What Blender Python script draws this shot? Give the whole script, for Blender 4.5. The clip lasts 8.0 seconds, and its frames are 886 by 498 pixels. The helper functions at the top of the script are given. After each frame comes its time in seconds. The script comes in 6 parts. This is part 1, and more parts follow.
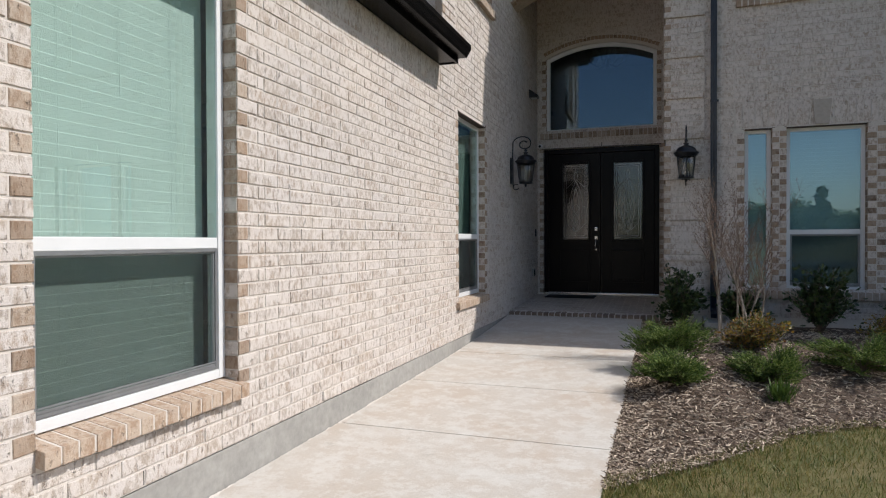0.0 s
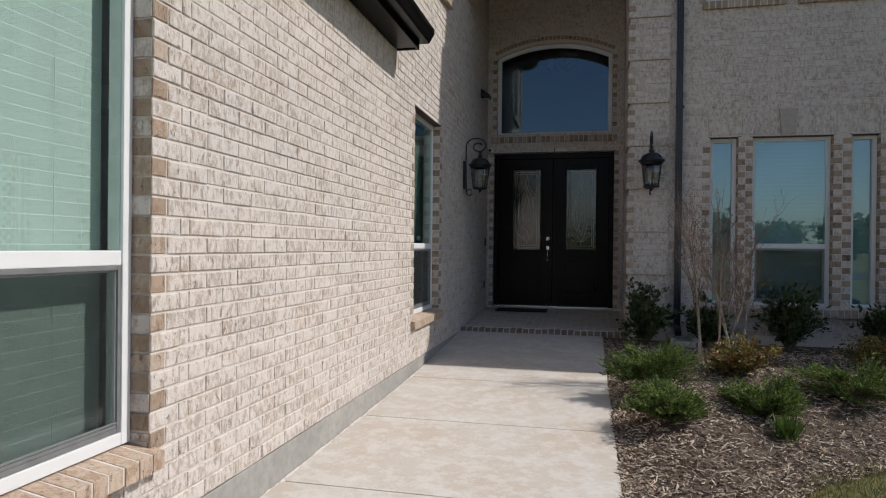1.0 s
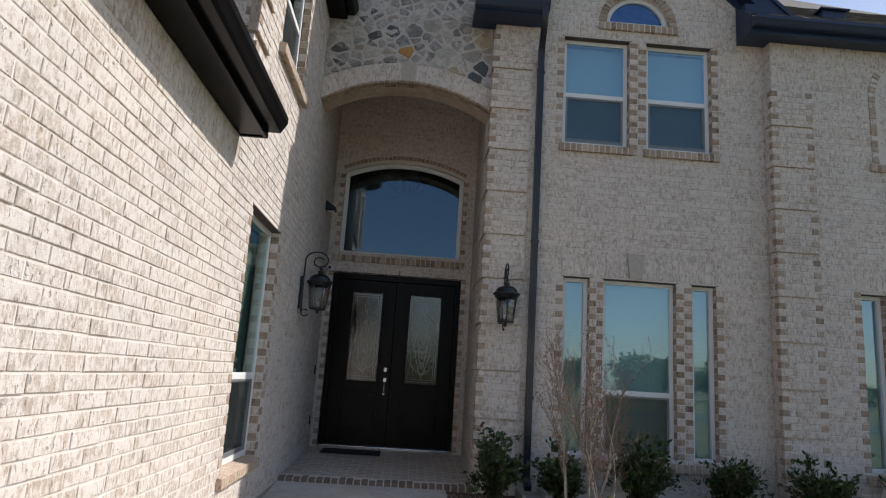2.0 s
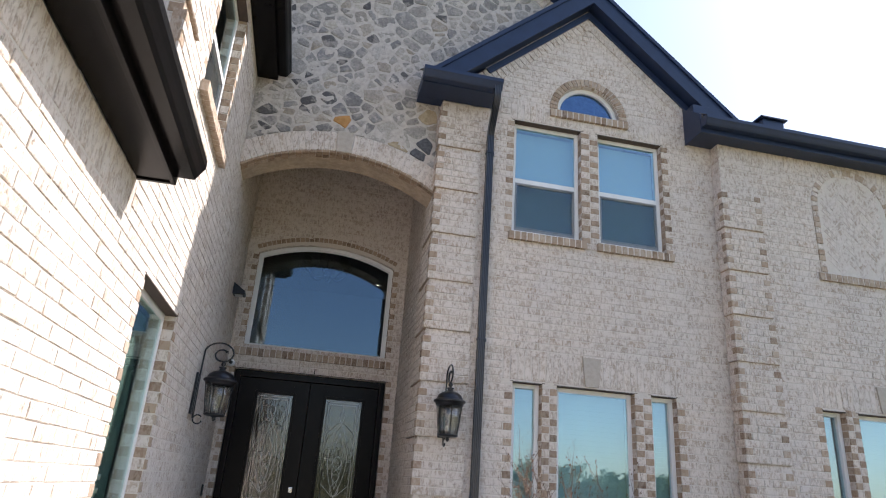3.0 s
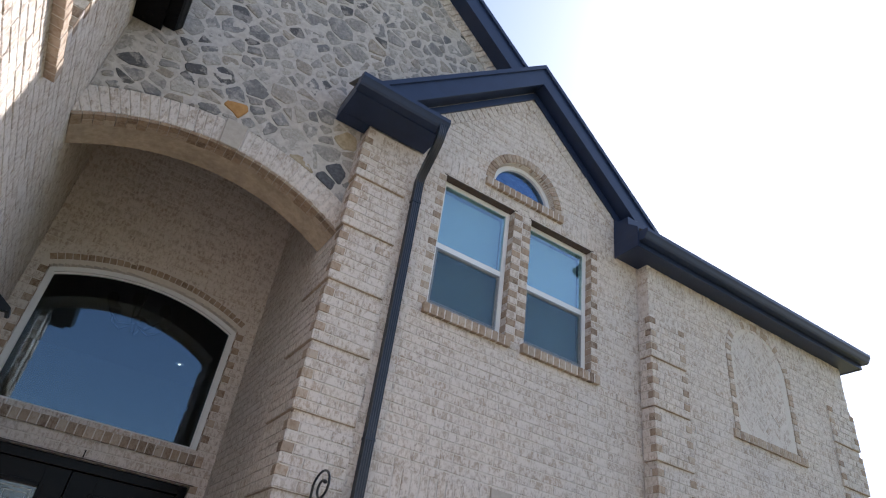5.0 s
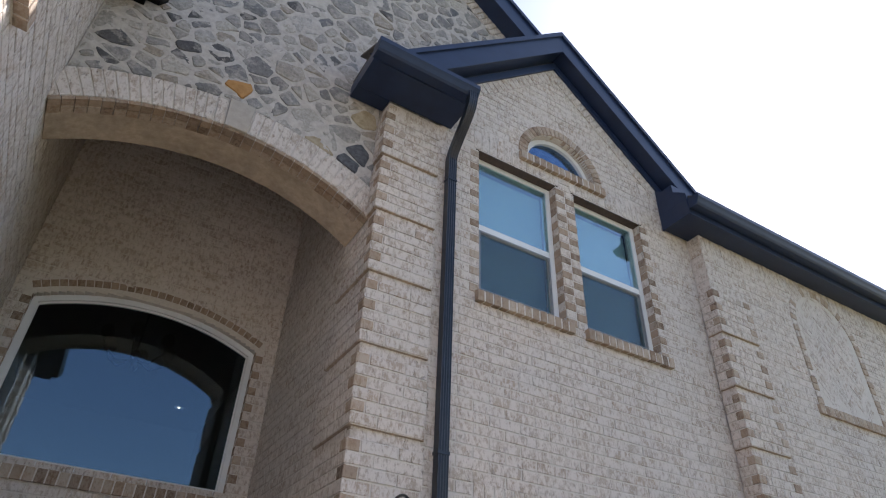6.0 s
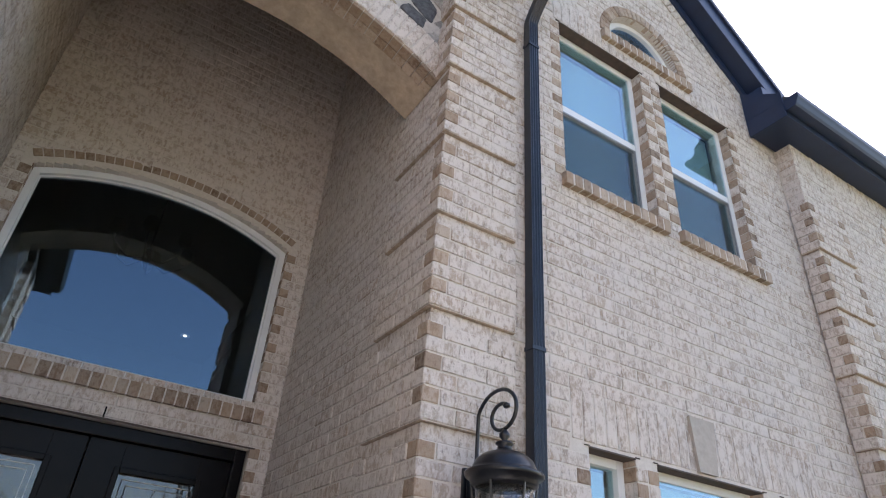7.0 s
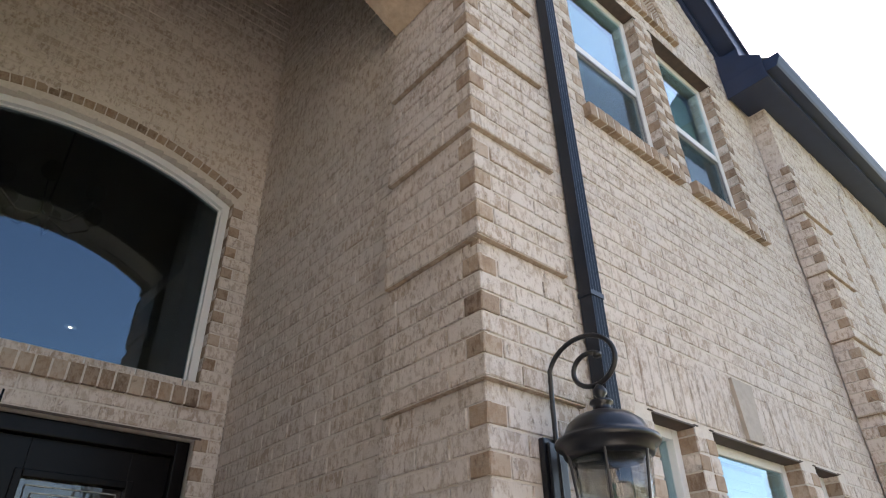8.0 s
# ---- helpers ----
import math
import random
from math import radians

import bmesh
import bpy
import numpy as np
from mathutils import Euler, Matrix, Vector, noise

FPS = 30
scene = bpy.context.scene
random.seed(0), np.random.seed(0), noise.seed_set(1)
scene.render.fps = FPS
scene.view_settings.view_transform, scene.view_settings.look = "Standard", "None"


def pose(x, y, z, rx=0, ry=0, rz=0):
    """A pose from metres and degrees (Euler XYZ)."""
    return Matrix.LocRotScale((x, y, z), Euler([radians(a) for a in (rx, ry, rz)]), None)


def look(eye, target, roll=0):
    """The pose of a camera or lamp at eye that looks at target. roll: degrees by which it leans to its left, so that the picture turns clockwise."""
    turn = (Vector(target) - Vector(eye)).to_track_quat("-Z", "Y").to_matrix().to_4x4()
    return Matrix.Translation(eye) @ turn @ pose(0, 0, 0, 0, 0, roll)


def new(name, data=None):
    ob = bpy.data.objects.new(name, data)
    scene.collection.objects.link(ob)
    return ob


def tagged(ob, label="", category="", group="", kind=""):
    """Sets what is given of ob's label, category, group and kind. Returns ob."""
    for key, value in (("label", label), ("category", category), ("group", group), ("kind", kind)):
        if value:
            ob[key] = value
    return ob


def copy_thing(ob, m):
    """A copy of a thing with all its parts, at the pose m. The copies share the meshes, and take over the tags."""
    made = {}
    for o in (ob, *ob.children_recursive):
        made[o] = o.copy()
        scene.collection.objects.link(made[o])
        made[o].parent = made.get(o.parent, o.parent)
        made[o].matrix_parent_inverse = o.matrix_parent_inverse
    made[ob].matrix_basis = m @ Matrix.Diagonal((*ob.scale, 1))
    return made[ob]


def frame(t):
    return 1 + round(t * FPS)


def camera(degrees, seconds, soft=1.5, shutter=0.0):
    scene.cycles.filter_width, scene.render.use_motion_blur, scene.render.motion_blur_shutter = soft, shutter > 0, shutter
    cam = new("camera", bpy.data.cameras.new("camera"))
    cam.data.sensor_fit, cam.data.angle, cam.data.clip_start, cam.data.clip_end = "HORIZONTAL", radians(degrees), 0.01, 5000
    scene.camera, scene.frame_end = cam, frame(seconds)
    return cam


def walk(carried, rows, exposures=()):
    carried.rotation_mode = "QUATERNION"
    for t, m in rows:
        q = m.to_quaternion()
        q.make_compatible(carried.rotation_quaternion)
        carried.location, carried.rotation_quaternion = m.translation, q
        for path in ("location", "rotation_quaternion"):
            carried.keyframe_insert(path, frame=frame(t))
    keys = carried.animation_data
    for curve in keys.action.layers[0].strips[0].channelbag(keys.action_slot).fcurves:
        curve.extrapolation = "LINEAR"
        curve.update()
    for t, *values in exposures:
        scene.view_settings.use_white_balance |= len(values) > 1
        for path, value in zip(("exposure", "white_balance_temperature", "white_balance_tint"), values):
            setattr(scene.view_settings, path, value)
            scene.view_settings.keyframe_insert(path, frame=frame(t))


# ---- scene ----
cam = camera(69.5, 8.0, soft=1.15)
PATH = [
    (0, (0.105, 0.231, 1.230), (-0.555, 2.119, 1.205), -0.2),
    (0.2, (-0.002, 0.349, 1.238), (-0.650, 2.240, 1.172), 0.0),
    (0.3, (-0.056, 0.411, 1.243), (-0.716, 2.297, 1.153), -0.1),
    (0.5, (-0.169, 0.530, 1.253), (-0.794, 2.430, 1.238), 0.9),
    (0.7, (-0.261, 0.676, 1.261), (-0.806, 2.600, 1.239), 0.4),
    (0.8, (-0.304, 0.750, 1.269), (-0.803, 2.687, 1.239), 0.4),
    (1, (-0.391, 0.909, 1.279), (-0.834, 2.859, 1.272), 0.6),
    (1.2, (-0.452, 1.106, 1.314), (-0.873, 3.053, 1.492), 3.5),
    (1.4, (-0.512, 1.304, 1.348), (-0.873, 3.256, 1.593), 3.2),
    (1.5, (-0.539, 1.372, 1.358), (-0.871, 3.326, 1.625), 2.4),
    (1.7, (-0.610, 1.556, 1.381), (-0.729, 3.515, 1.770), 2.4),
    (1.8, (-0.647, 1.645, 1.391), (-0.677, 3.607, 1.778), 2.0),
    (2, (-0.713, 1.842, 1.393), (-0.629, 3.802, 1.782), 3.7),
    (2.2, (-0.817, 2.115, 1.379), (-0.645, 4.056, 1.831), 4.2),
    (3.3, (-1.011, 3.173, 1.587), (-0.584, 4.960, 2.378), 6.0),
    (3.5, (-1.027, 3.383, 1.562), (-0.588, 5.141, 2.409), 9.1),
    (3.8, (-1.082, 3.768, 1.611), (-0.566, 5.467, 2.530), 8.8),
    (4, (-1.142, 3.968, 1.640), (-0.541, 5.545, 2.712), 8.9),
    (4.2, (-1.136, 4.097, 1.676), (-0.491, 5.689, 2.699), 7.0),
    (5.3, (-1.241, 5.247, 1.706), (-0.402, 6.676, 2.825), 8.3),
    (5.5, (-1.247, 5.403, 1.737), (-0.371, 6.824, 2.839), 5.8),
    (5.7, (-1.265, 5.617, 1.748), (-0.370, 7.013, 2.867), 4.5),
    (6, (-1.258, 5.895, 1.798), (-0.448, 7.304, 2.963), 2.3),
    (6.2, (-1.280, 6.094, 1.789), (-0.448, 7.496, 2.948), 0.8),
    (6.3, (-1.287, 6.190, 1.769), (-0.448, 7.587, 2.928), 0.9),
    (6.5, (-1.275, 6.378, 1.742), (-0.442, 7.813, 2.857), 1.6),
    (6.7, (-1.262, 6.620, 1.752), (-0.361, 8.060, 2.807), 2.7),
    (6.8, (-1.246, 6.728, 1.756), (-0.330, 8.166, 2.802), 2.2),
    (7, (-1.207, 6.937, 1.767), (-0.348, 8.402, 2.824), 4.3),
    (7.2, (-1.224, 7.150, 1.796), (-0.372, 8.626, 2.843), 3.0),
    (7.5, (-1.271, 7.437, 1.815), (-0.309, 8.833, 2.877), 1.8),
    (7.7, (-1.265, 7.646, 1.846), (-0.204, 8.988, 2.881), 2.5),
    (8, (-1.275, 7.870, 1.836), (-0.154, 9.140, 2.899), -1.1),
]
walk(cam, [(t, look(eye, target, roll)) for t, eye, target, roll in PATH],
     [(0, -0.06, 6550, 11), (0.5, -0.29, 6550, 11), (1.0, -0.25, 6600, 11), (1.5, -0.11, 6600, 11), (2.0, 0.26, 6600, 11), (2.2, 0.48, 6600, 11), (3.3, 1.48, 6750, 15), (3.5, 1.56, 6750, 15), (4.0, 1.50, 6600, 14),
      (5.5, 0.98, 6550, 14), (6.0, 1.05, 6550, 14), (6.5, 1.30, 6550, 15), (7.0, 1.63, 6550, 15), (7.5, 1.93, 6850, 15), (7.7, 2.05, 6900, 14), (8.0, 1.72, 7150, 13)])

# ---- world, sun, exposure ----
SUN = Vector((0.66, 0.18, 0.73)).normalized()
world = bpy.data.worlds.new("world")
scene.world = world
world.use_nodes = True
wn = world.node_tree
sky = wn.nodes.new("ShaderNodeTexSky")
sky.sky_type = "NISHITA"
sky.sun_disc = False
sky.sun_elevation = math.asin(SUN.z)
sky.sun_rotation = math.atan2(SUN.x, SUN.y)
sky.air_density, sky.dust_density, sky.ozone_density = 1.0, 0.9, 1.4
wn.links.new(sky.outputs[0], wn.nodes["Background"].inputs[0])
wn.nodes["Background"].inputs[1].default_value = 0.13
sun_data = bpy.data.lights.new("sun", "SUN")
sun_data.energy, sun_data.angle, sun_data.color = 4.4, radians(0.5), (1.0, 0.975, 0.945)
sun = new("sun", sun_data)
sun.matrix_world = look(SUN * 30, (0, 0, 0))

# ---- materials ----


def material(name, rough=0.8, metal=0.0):
    m = bpy.data.materials.new(name)
    m.use_nodes = True
    t = m.node_tree
    b = t.nodes["Principled BSDF"]
    b.inputs["Roughness"].default_value = rough
    b.inputs["Metallic"].default_value = metal
    return m, t, b


def node(t, kind, **inputs):
    n = t.nodes.new("ShaderNode" + kind)
    for k, v in inputs.items():
        n.inputs[k.replace("_", " ")].default_value = v
    return n


def ramp(t, fac, stops):
    r = t.nodes.new("ShaderNodeValToRGB")
    e = r.color_ramp.elements
    while len(e) < len(stops):
        e.new(0.5)
    for el, (p, c) in zip(e, stops):
        el.position, el.color = p, (*c, 1)
    t.links.new(fac, r.inputs[0])
    return r.outputs[0]


def mixc(t, fac, a, b, mode="MIX"):
    m = t.nodes.new("ShaderNodeMix")
    m.data_type, m.blend_type = "RGBA", mode
    for v, i in ((fac, 0), (a, 6), (b, 7)):
        if isinstance(v, (int, float)):
            m.inputs[i].default_value = v
        elif isinstance(v, tuple):
            m.inputs[i].default_value = (*v, 1)
        else:
            t.links.new(v, m.inputs[i])
    return m.outputs[2]


def maths(t, op, a, b=0.0):
    m = t.nodes.new("ShaderNodeMath")
    m.operation = op
    for i, v in ((0, a), (1, b)):
        if isinstance(v, (int, float)):
            m.inputs[i].default_value = v
        else:
            t.links.new(v, m.inputs[i])
    return m.outputs[0]


def grain(t, scale, detail=4.0, rough=0.6, stretch=None):
    n = node(t, "TexNoise", Scale=scale, Detail=detail, Roughness=rough)
    g = t.nodes.new("ShaderNodeNewGeometry")
    src = g.outputs["Position"]
    if stretch:
        mp = t.nodes.new("ShaderNodeMapping")
        mp.inputs["Scale"].default_value = stretch
        t.links.new(src, mp.inputs[0])
        src = mp.outputs[0]
    t.links.new(src, n.inputs["Vector"])
    return n.outputs["Fac"]


def bump(t, b, height, strength, distance):
    n = node(t, "Bump", Strength=strength, Distance=distance)
    t.links.new(height, n.inputs["Height"])
    t.links.new(n.outputs[0], b.inputs["Normal"])


def chance(t):
    """A random value for each loose piece, whether an object of its own or one island of a joined mesh."""
    o = t.nodes.new("ShaderNodeObjectInfo").outputs["Random"]
    g = t.nodes.new("ShaderNodeNewGeometry").outputs["Random Per Island"]
    return maths(t, "FRACT", maths(t, "ADD", o, g))


def brick_material(name, stops, wash, wash_amount, rough=0.9):
    """Fired clay under a broken lime wash: the wash lies in small upright flecks, more on some bricks than on others."""
    m, t, b = material(name, rough)
    rnd = chance(t)
    base = ramp(t, rnd, stops)
    fine = grain(t, 110.0, 4.0, 0.7)
    fleck = grain(t, 40.0, 6.0, 0.74, (1, 1, 0.5))
    blot = grain(t, 13.0, 3.0, 0.6)
    big = grain(t, 0.9, 3.0, 0.5)
    c = mixc(t, ramp(t, fine, [(0.36, (1, 1, 1)), (0.56, (0, 0, 0))]), base, mixc(t, 0.30, base, (0.27, 0.20, 0.155)))
    lift = maths(t, "MULTIPLY", maths(t, "SUBTRACT", maths(t, "FRACT", maths(t, "MULTIPLY", rnd, 7.31)), 0.5), 0.045)
    cover = maths(t, "ADD", maths(t, "ADD", maths(t, "MULTIPLY", fleck, 0.72), maths(t, "MULTIPLY", blot, 0.28)), lift)
    c = mixc(t, maths(t, "MULTIPLY", ramp(t, cover, [(0.43, (0, 0, 0)), (0.525, (1, 1, 1))]), wash_amount), c, wash)
    pits = ramp(t, grain(t, 44.0, 3.0, 0.65, (1, 1, 0.42)), [(0.32, (1, 1, 1)), (0.385, (0, 0, 0))])
    c = mixc(t, maths(t, "MULTIPLY", pits, 0.34), c, (0.20, 0.15, 0.115))
    c = mixc(t, 1.0, c, ramp(t, big, [(0.3, (0.81, 0.81, 0.815)), (0.7, (0.90, 0.878, 0.855))]), "MULTIPLY")
    t.links.new(c, b.inputs["Base Color"])
    h = maths(t, "ADD", maths(t, "MULTIPLY", cover, 1.3), maths(t, "SUBTRACT", maths(t, "MULTIPLY", fine, 0.5), pits))
    bump(t, b, h, 0.9, 0.008)
    return m


BRICK = brick_material("brick_cream", [(0.0, (0.51, 0.42, 0.345)), (0.2, (0.60, 0.52, 0.445)), (0.4, (0.545, 0.47, 0.405)), (0.6, (0.585, 0.49, 0.405)),
                                       (0.8, (0.50, 0.43, 0.37)), (1.0, (0.53, 0.425, 0.34))], (0.78, 0.716, 0.664), 0.9)
TAN = brick_material("brick_tan", [(0.0, (0.165, 0.105, 0.07)), (0.18, (0.28, 0.185, 0.12)), (0.3, (0.38, 0.265, 0.18)), (0.55, (0.27, 0.18, 0.12)),
                                   (0.8, (0.45, 0.32, 0.22)), (1.0, (0.35, 0.24, 0.16))], (0.56, 0.465, 0.375), 0.4)
ROW = brick_material("brick_rowlock", [(0.0, (0.37, 0.26, 0.185)), (0.4, (0.48, 0.36, 0.265)), (0.7, (0.40, 0.29, 0.205)),
                                       (1.0, (0.52, 0.405, 0.31))], (0.66, 0.57, 0.475), 0.46)

SILL = brick_material("brick_sill", [(0.0, (0.44, 0.29, 0.19)), (0.4, (0.54, 0.39, 0.275)), (0.7, (0.47, 0.325, 0.22)),
                                     (1.0, (0.57, 0.43, 0.315))], (0.72, 0.61, 0.50), 0.5)


def plain(name, c1, c2, scale, rough, bump_strength=0.2, dist=0.003, metal=0.0, big=None):
    m, t, b = material(name, rough, metal)
    f = grain(t, scale, 5.0, 0.65)
    c = ramp(t, f, [(0.3, c1), (0.7, c2)])
    if big:
        c = mixc(t, 1.0, c, ramp(t, grain(t, big, 4.0, 0.6), [(0.35, (0.8, 0.8, 0.8)), (0.65, (1.05, 1.05, 1.05))]), "MULTIPLY")
    t.links.new(c, b.inputs["Base Color"])
    if bump_strength:
        bump(t, b, f, bump_strength, dist)
    return m


MORTAR = plain("mortar", (0.56, 0.505, 0.45), (0.66, 0.605, 0.545), 60, 0.95, 0.5)
POINTING = plain("stone_pointing", (0.41, 0.37, 0.335), (0.56, 0.515, 0.47), 22, 0.95, 0.6, 0.006)
RENDERED = plain("tan_arch_render", (0.40, 0.315, 0.23), (0.54, 0.44, 0.345), 22, 0.9, 0.9, 0.008, big=5)
FOUND = plain("foundation_concrete", (0.30, 0.288, 0.262), (0.395, 0.378, 0.348), 20, 0.9, 0.4, 0.004, big=1.2)
DARK = plain("dark_metal_paint", (0.004, 0.0036, 0.0035), (0.007, 0.006, 0.006), 8, 0.24, 0.03)
DARK.node_tree.nodes["Principled BSDF"].inputs["Specular IOR Level"].default_value = 0.09
# Navy base also holds the blue that the trim reflects from the sky.
FASCIA = plain("dark_fascia_sky_tint", (0.0085, 0.018, 0.05), (0.0125, 0.026, 0.068), 6, 0.4, 0.08)
SPOUT = plain("dark_spout_paint", (0.008, 0.012, 0.021), (0.013, 0.019, 0.032), 10, 0.33, 0.08)
IRON = plain("black_iron", (0.006, 0.0065, 0.009), (0.012, 0.013, 0.017), 40, 0.3, 0.15, 0.001)
VINYL = plain("white_vinyl", (0.68, 0.685, 0.68), (0.74, 0.74, 0.735), 5, 0.45, 0.0)
DOORPAINT = plain("dark_door_stain", (0.004, 0.003, 0.003), (0.008, 0.0055, 0.005), 9, 0.3, 0.04)
DOORPAINT.node_tree.nodes["Principled BSDF"].inputs["Specular IOR Level"].default_value = 0.12
STEEL = plain("lintel_steel", (0.05, 0.035, 0.03), (0.09, 0.06, 0.045), 20, 0.7)
CHROME = plain("satin_nickel", (0.6, 0.59, 0.57), (0.7, 0.69, 0.67), 20, 0.22, 0.0, metal=1.0)
LEAD = plain("lead_came", (0.30, 0.30, 0.30), (0.42, 0.42, 0.42), 20, 0.35, 0.0, metal=1.0)
CAST = plain("cast_stone", (0.38, 0.335, 0.29), (0.46, 0.41, 0.355), 25, 0.85, 0.25)
PLASTER = plain("plain_inner_wall", (0.33, 0.30, 0.27), (0.38, 0.35, 0.31), 4, 0.9, 0.1)
# Unseen porch ceiling, toned dark so that little light bounces inside.
CEILING = plain("porch_ceiling_dark", (0.10, 0.075, 0.05), (0.13, 0.10, 0.07), 6, 0.8, 0.1)
BLIND = plain("white_blind", (0.56, 0.60, 0.58), (0.62, 0.66, 0.64), 7, 0.6, 0.0)
# Darkened copy of the blind: the dim room is put into its colour.
DIM_BLIND = plain("dimmed_blind", (0.15, 0.20, 0.185), (0.19, 0.24, 0.225), 7, 0.7, 0.0)
RUBBER = plain("black_rubber_mat", (0.012, 0.012, 0.012), (0.03, 0.03, 0.03), 90, 0.85, 0.5)


def glass_material(name, tint, index, rough=0.0, texture=0.0, gloss_tint=(1, 1, 1)):
    m, t, b = material(name)
    t.nodes.remove(b)
    out = t.nodes["Material Output"]
    tr = node(t, "BsdfTransparent", Color=(*tint, 1))
    gl = node(t, "BsdfGlossy", Roughness=rough, Color=(*gloss_tint, 1))
    lw = node(t, "LayerWeight", Blend=0.5)
    r0 = ((index - 1) / (index + 1)) ** 2
    fr = t.nodes.new("ShaderNodeMath")
    fr.operation = "MULTIPLY_ADD"
    fr.inputs[1].default_value, fr.inputs[2].default_value = 1 - r0, r0
    t.links.new(maths(t, "POWER", lw.outputs["Facing"], 5.0), fr.inputs[0])
    mx = t.nodes.new("ShaderNodeMixShader")
    t.links.new(fr.outputs[0], mx.inputs[0])
    t.links.new(tr.outputs[0], mx.inputs[1])
    t.links.new(gl.outputs[0], mx.inputs[2])
    if texture:
        bp = node(t, "Bump", Strength=texture, Distance=0.004)
        t.links.new(grain(t, 28.0, 2.0, 0.5, (1, 1, 0.6)), bp.inputs["Height"])
        t.links.new(bp.outputs[0], gl.inputs["Normal"])
        t.links.new(bp.outputs[0], lw.inputs["Normal"])
    t.links.new(mx.outputs[0], out.inputs[0])
    return m


GLASS = glass_material("window_glass", (0.80, 0.89, 0.855), 2.1, gloss_tint=(0.85, 0.94, 1.0))
# Blue gloss tints put more sky colour into what these panes mirror.
BLUEGLASS = glass_material("sky_reflecting_glass", (0.74, 0.86, 0.87), 2.5, gloss_tint=(0.75, 0.89, 1.0))
HALFGLASS = glass_material("half_round_glass", (0.4, 0.5, 0.6), 2.6, gloss_tint=(0.45, 0.68, 1.0))
DEEPGLASS = glass_material("dark_fixed_glass", (0.55, 0.60, 0.60), 1.98, gloss_tint=(0.60, 0.80, 1.0))
DOORGLASS = glass_material("textured_door_glass", (0.42, 0.43, 0.43), 1.8, 0.01, 0.55)
LAMPGLASS = glass_material("seedy_lamp_glass", (0.80, 0.80, 0.79), 1.7, 0.02, 1.0)


def screen_material():
    m, t, b = material("insect_screen", 0.9)
    b.inputs["Base Color"].default_value = (0.03, 0.034, 0.036, 1)
    out = t.nodes["Material Output"]
    tr = node(t, "BsdfTransparent", Color=(0.9, 0.9, 0.9, 1))
    mx = t.nodes.new("ShaderNodeMixShader")
    mx.inputs[0].default_value = 0.19
    t.links.new(tr.outputs[0], mx.inputs[1])
    t.links.new(b.outputs[0], mx.inputs[2])
    t.links.new(mx.outputs[0], out.inputs[0])
    return m


SCREEN = screen_material()
ALU = plain("grey_aluminium", (0.20, 0.205, 0.21), (0.27, 0.275, 0.28), 12, 0.45, 0.05, metal=0.4)


def shingle_material():
    m, t, b = material("roof_shingles", 0.95)
    c = ramp(t, chance(t), [(0.0, (0.085, 0.075, 0.068)), (0.5, (0.13, 0.118, 0.105)), (1.0, (0.17, 0.15, 0.13))])
    f = grain(t, 120, 3, 0.7)
    t.links.new(mixc(t, 1.0, c, ramp(t, f, [(0.3, (0.7, 0.7, 0.7)), (0.7, (1.2, 1.2, 1.2))]), "MULTIPLY"), b.inputs["Base Color"])
    bump(t, b, f, 0.5, 0.004)
    return m


SHINGLE = shingle_material()

# ---- mesh helpers ----


def link_mesh(name, verts, faces, mats, index=None, parent=None, smooth=False):
    me = bpy.data.meshes.new(name)
    me.from_pydata([tuple(v) for v in verts], [], faces)
    for m in mats if isinstance(mats, (list, tuple)) else [mats]:
        me.materials.append(m)
    if index is not None:
        me.polygons.foreach_set("material_index", index)
    if smooth:
        me.polygons.foreach_set("use_smooth", [True] * len(me.polygons))
    me.update()
    ob = new(name, me)
    if parent is not None:
        ob.parent = parent
    return ob


def part(name, bm, mat, parent, label="", smooth=False):
    me = bpy.data.meshes.new(name)
    bmesh.ops.recalc_face_normals(bm, faces=bm.faces)
    bm.to_mesh(me)
    bm.free()
    me.materials.append(mat)
    if smooth:
        me.polygons.foreach_set("use_smooth", [True] * len(me.polygons))
    ob = new(name, me)
    ob.parent = parent
    if label:
        tagged(ob, label)
    return ob


def thing(name, label, category, group="", kind="", at=(0, 0, 0)):
    ob = new(name)
    ob.empty_display_size = 0.1
    ob.location = at
    return tagged(ob, label, category, group, kind)


def box(bm, a, b, bevel=0.0, m=None):
    """A box between two corners, with its edges bevelled."""
    a, b = Vector(a), Vector(b)
    made = bmesh.ops.create_cube(bm, size=1.0)["verts"]
    s, c = b - a, (a + b) / 2
    for v in made:
        v.co = Vector((v.co.x * s.x, v.co.y * s.y, v.co.z * s.z)) + c
    if bevel:
        edges = list({e for v in made for e in v.link_edges})
        made = bmesh.ops.bevel(bm, geom=edges, offset=bevel, segments=2, profile=0.6, affect="EDGES")["verts"]
        made = list({v for v in made})
    if m is not None:
        bmesh.ops.transform(bm, matrix=m, verts=made)
    return made


def boxed(*args, m=None):
    bm = bmesh.new()
    for a in args:
        box(bm, *a)
    if m is not None:
        bmesh.ops.transform(bm, matrix=m, verts=bm.verts)
    return bm


def profile_along(bm, outline, path_a, path_b):
    """Extrude a closed outline, given as offsets in two axes, from one end to the other. outline: points (3D) added to both ends."""
    n = len(outline)
    va = [bm.verts.new(Vector(path_a) + Vector(p)) for p in outline]
    vb = [bm.verts.new(Vector(path_b) + Vector(p)) for p in outline]
    for i in range(n):
        j = (i + 1) % n
        bm.faces.new((va[i], va[j], vb[j], vb[i]))
    bm.faces.new(va[::-1])
    bm.faces.new(vb)


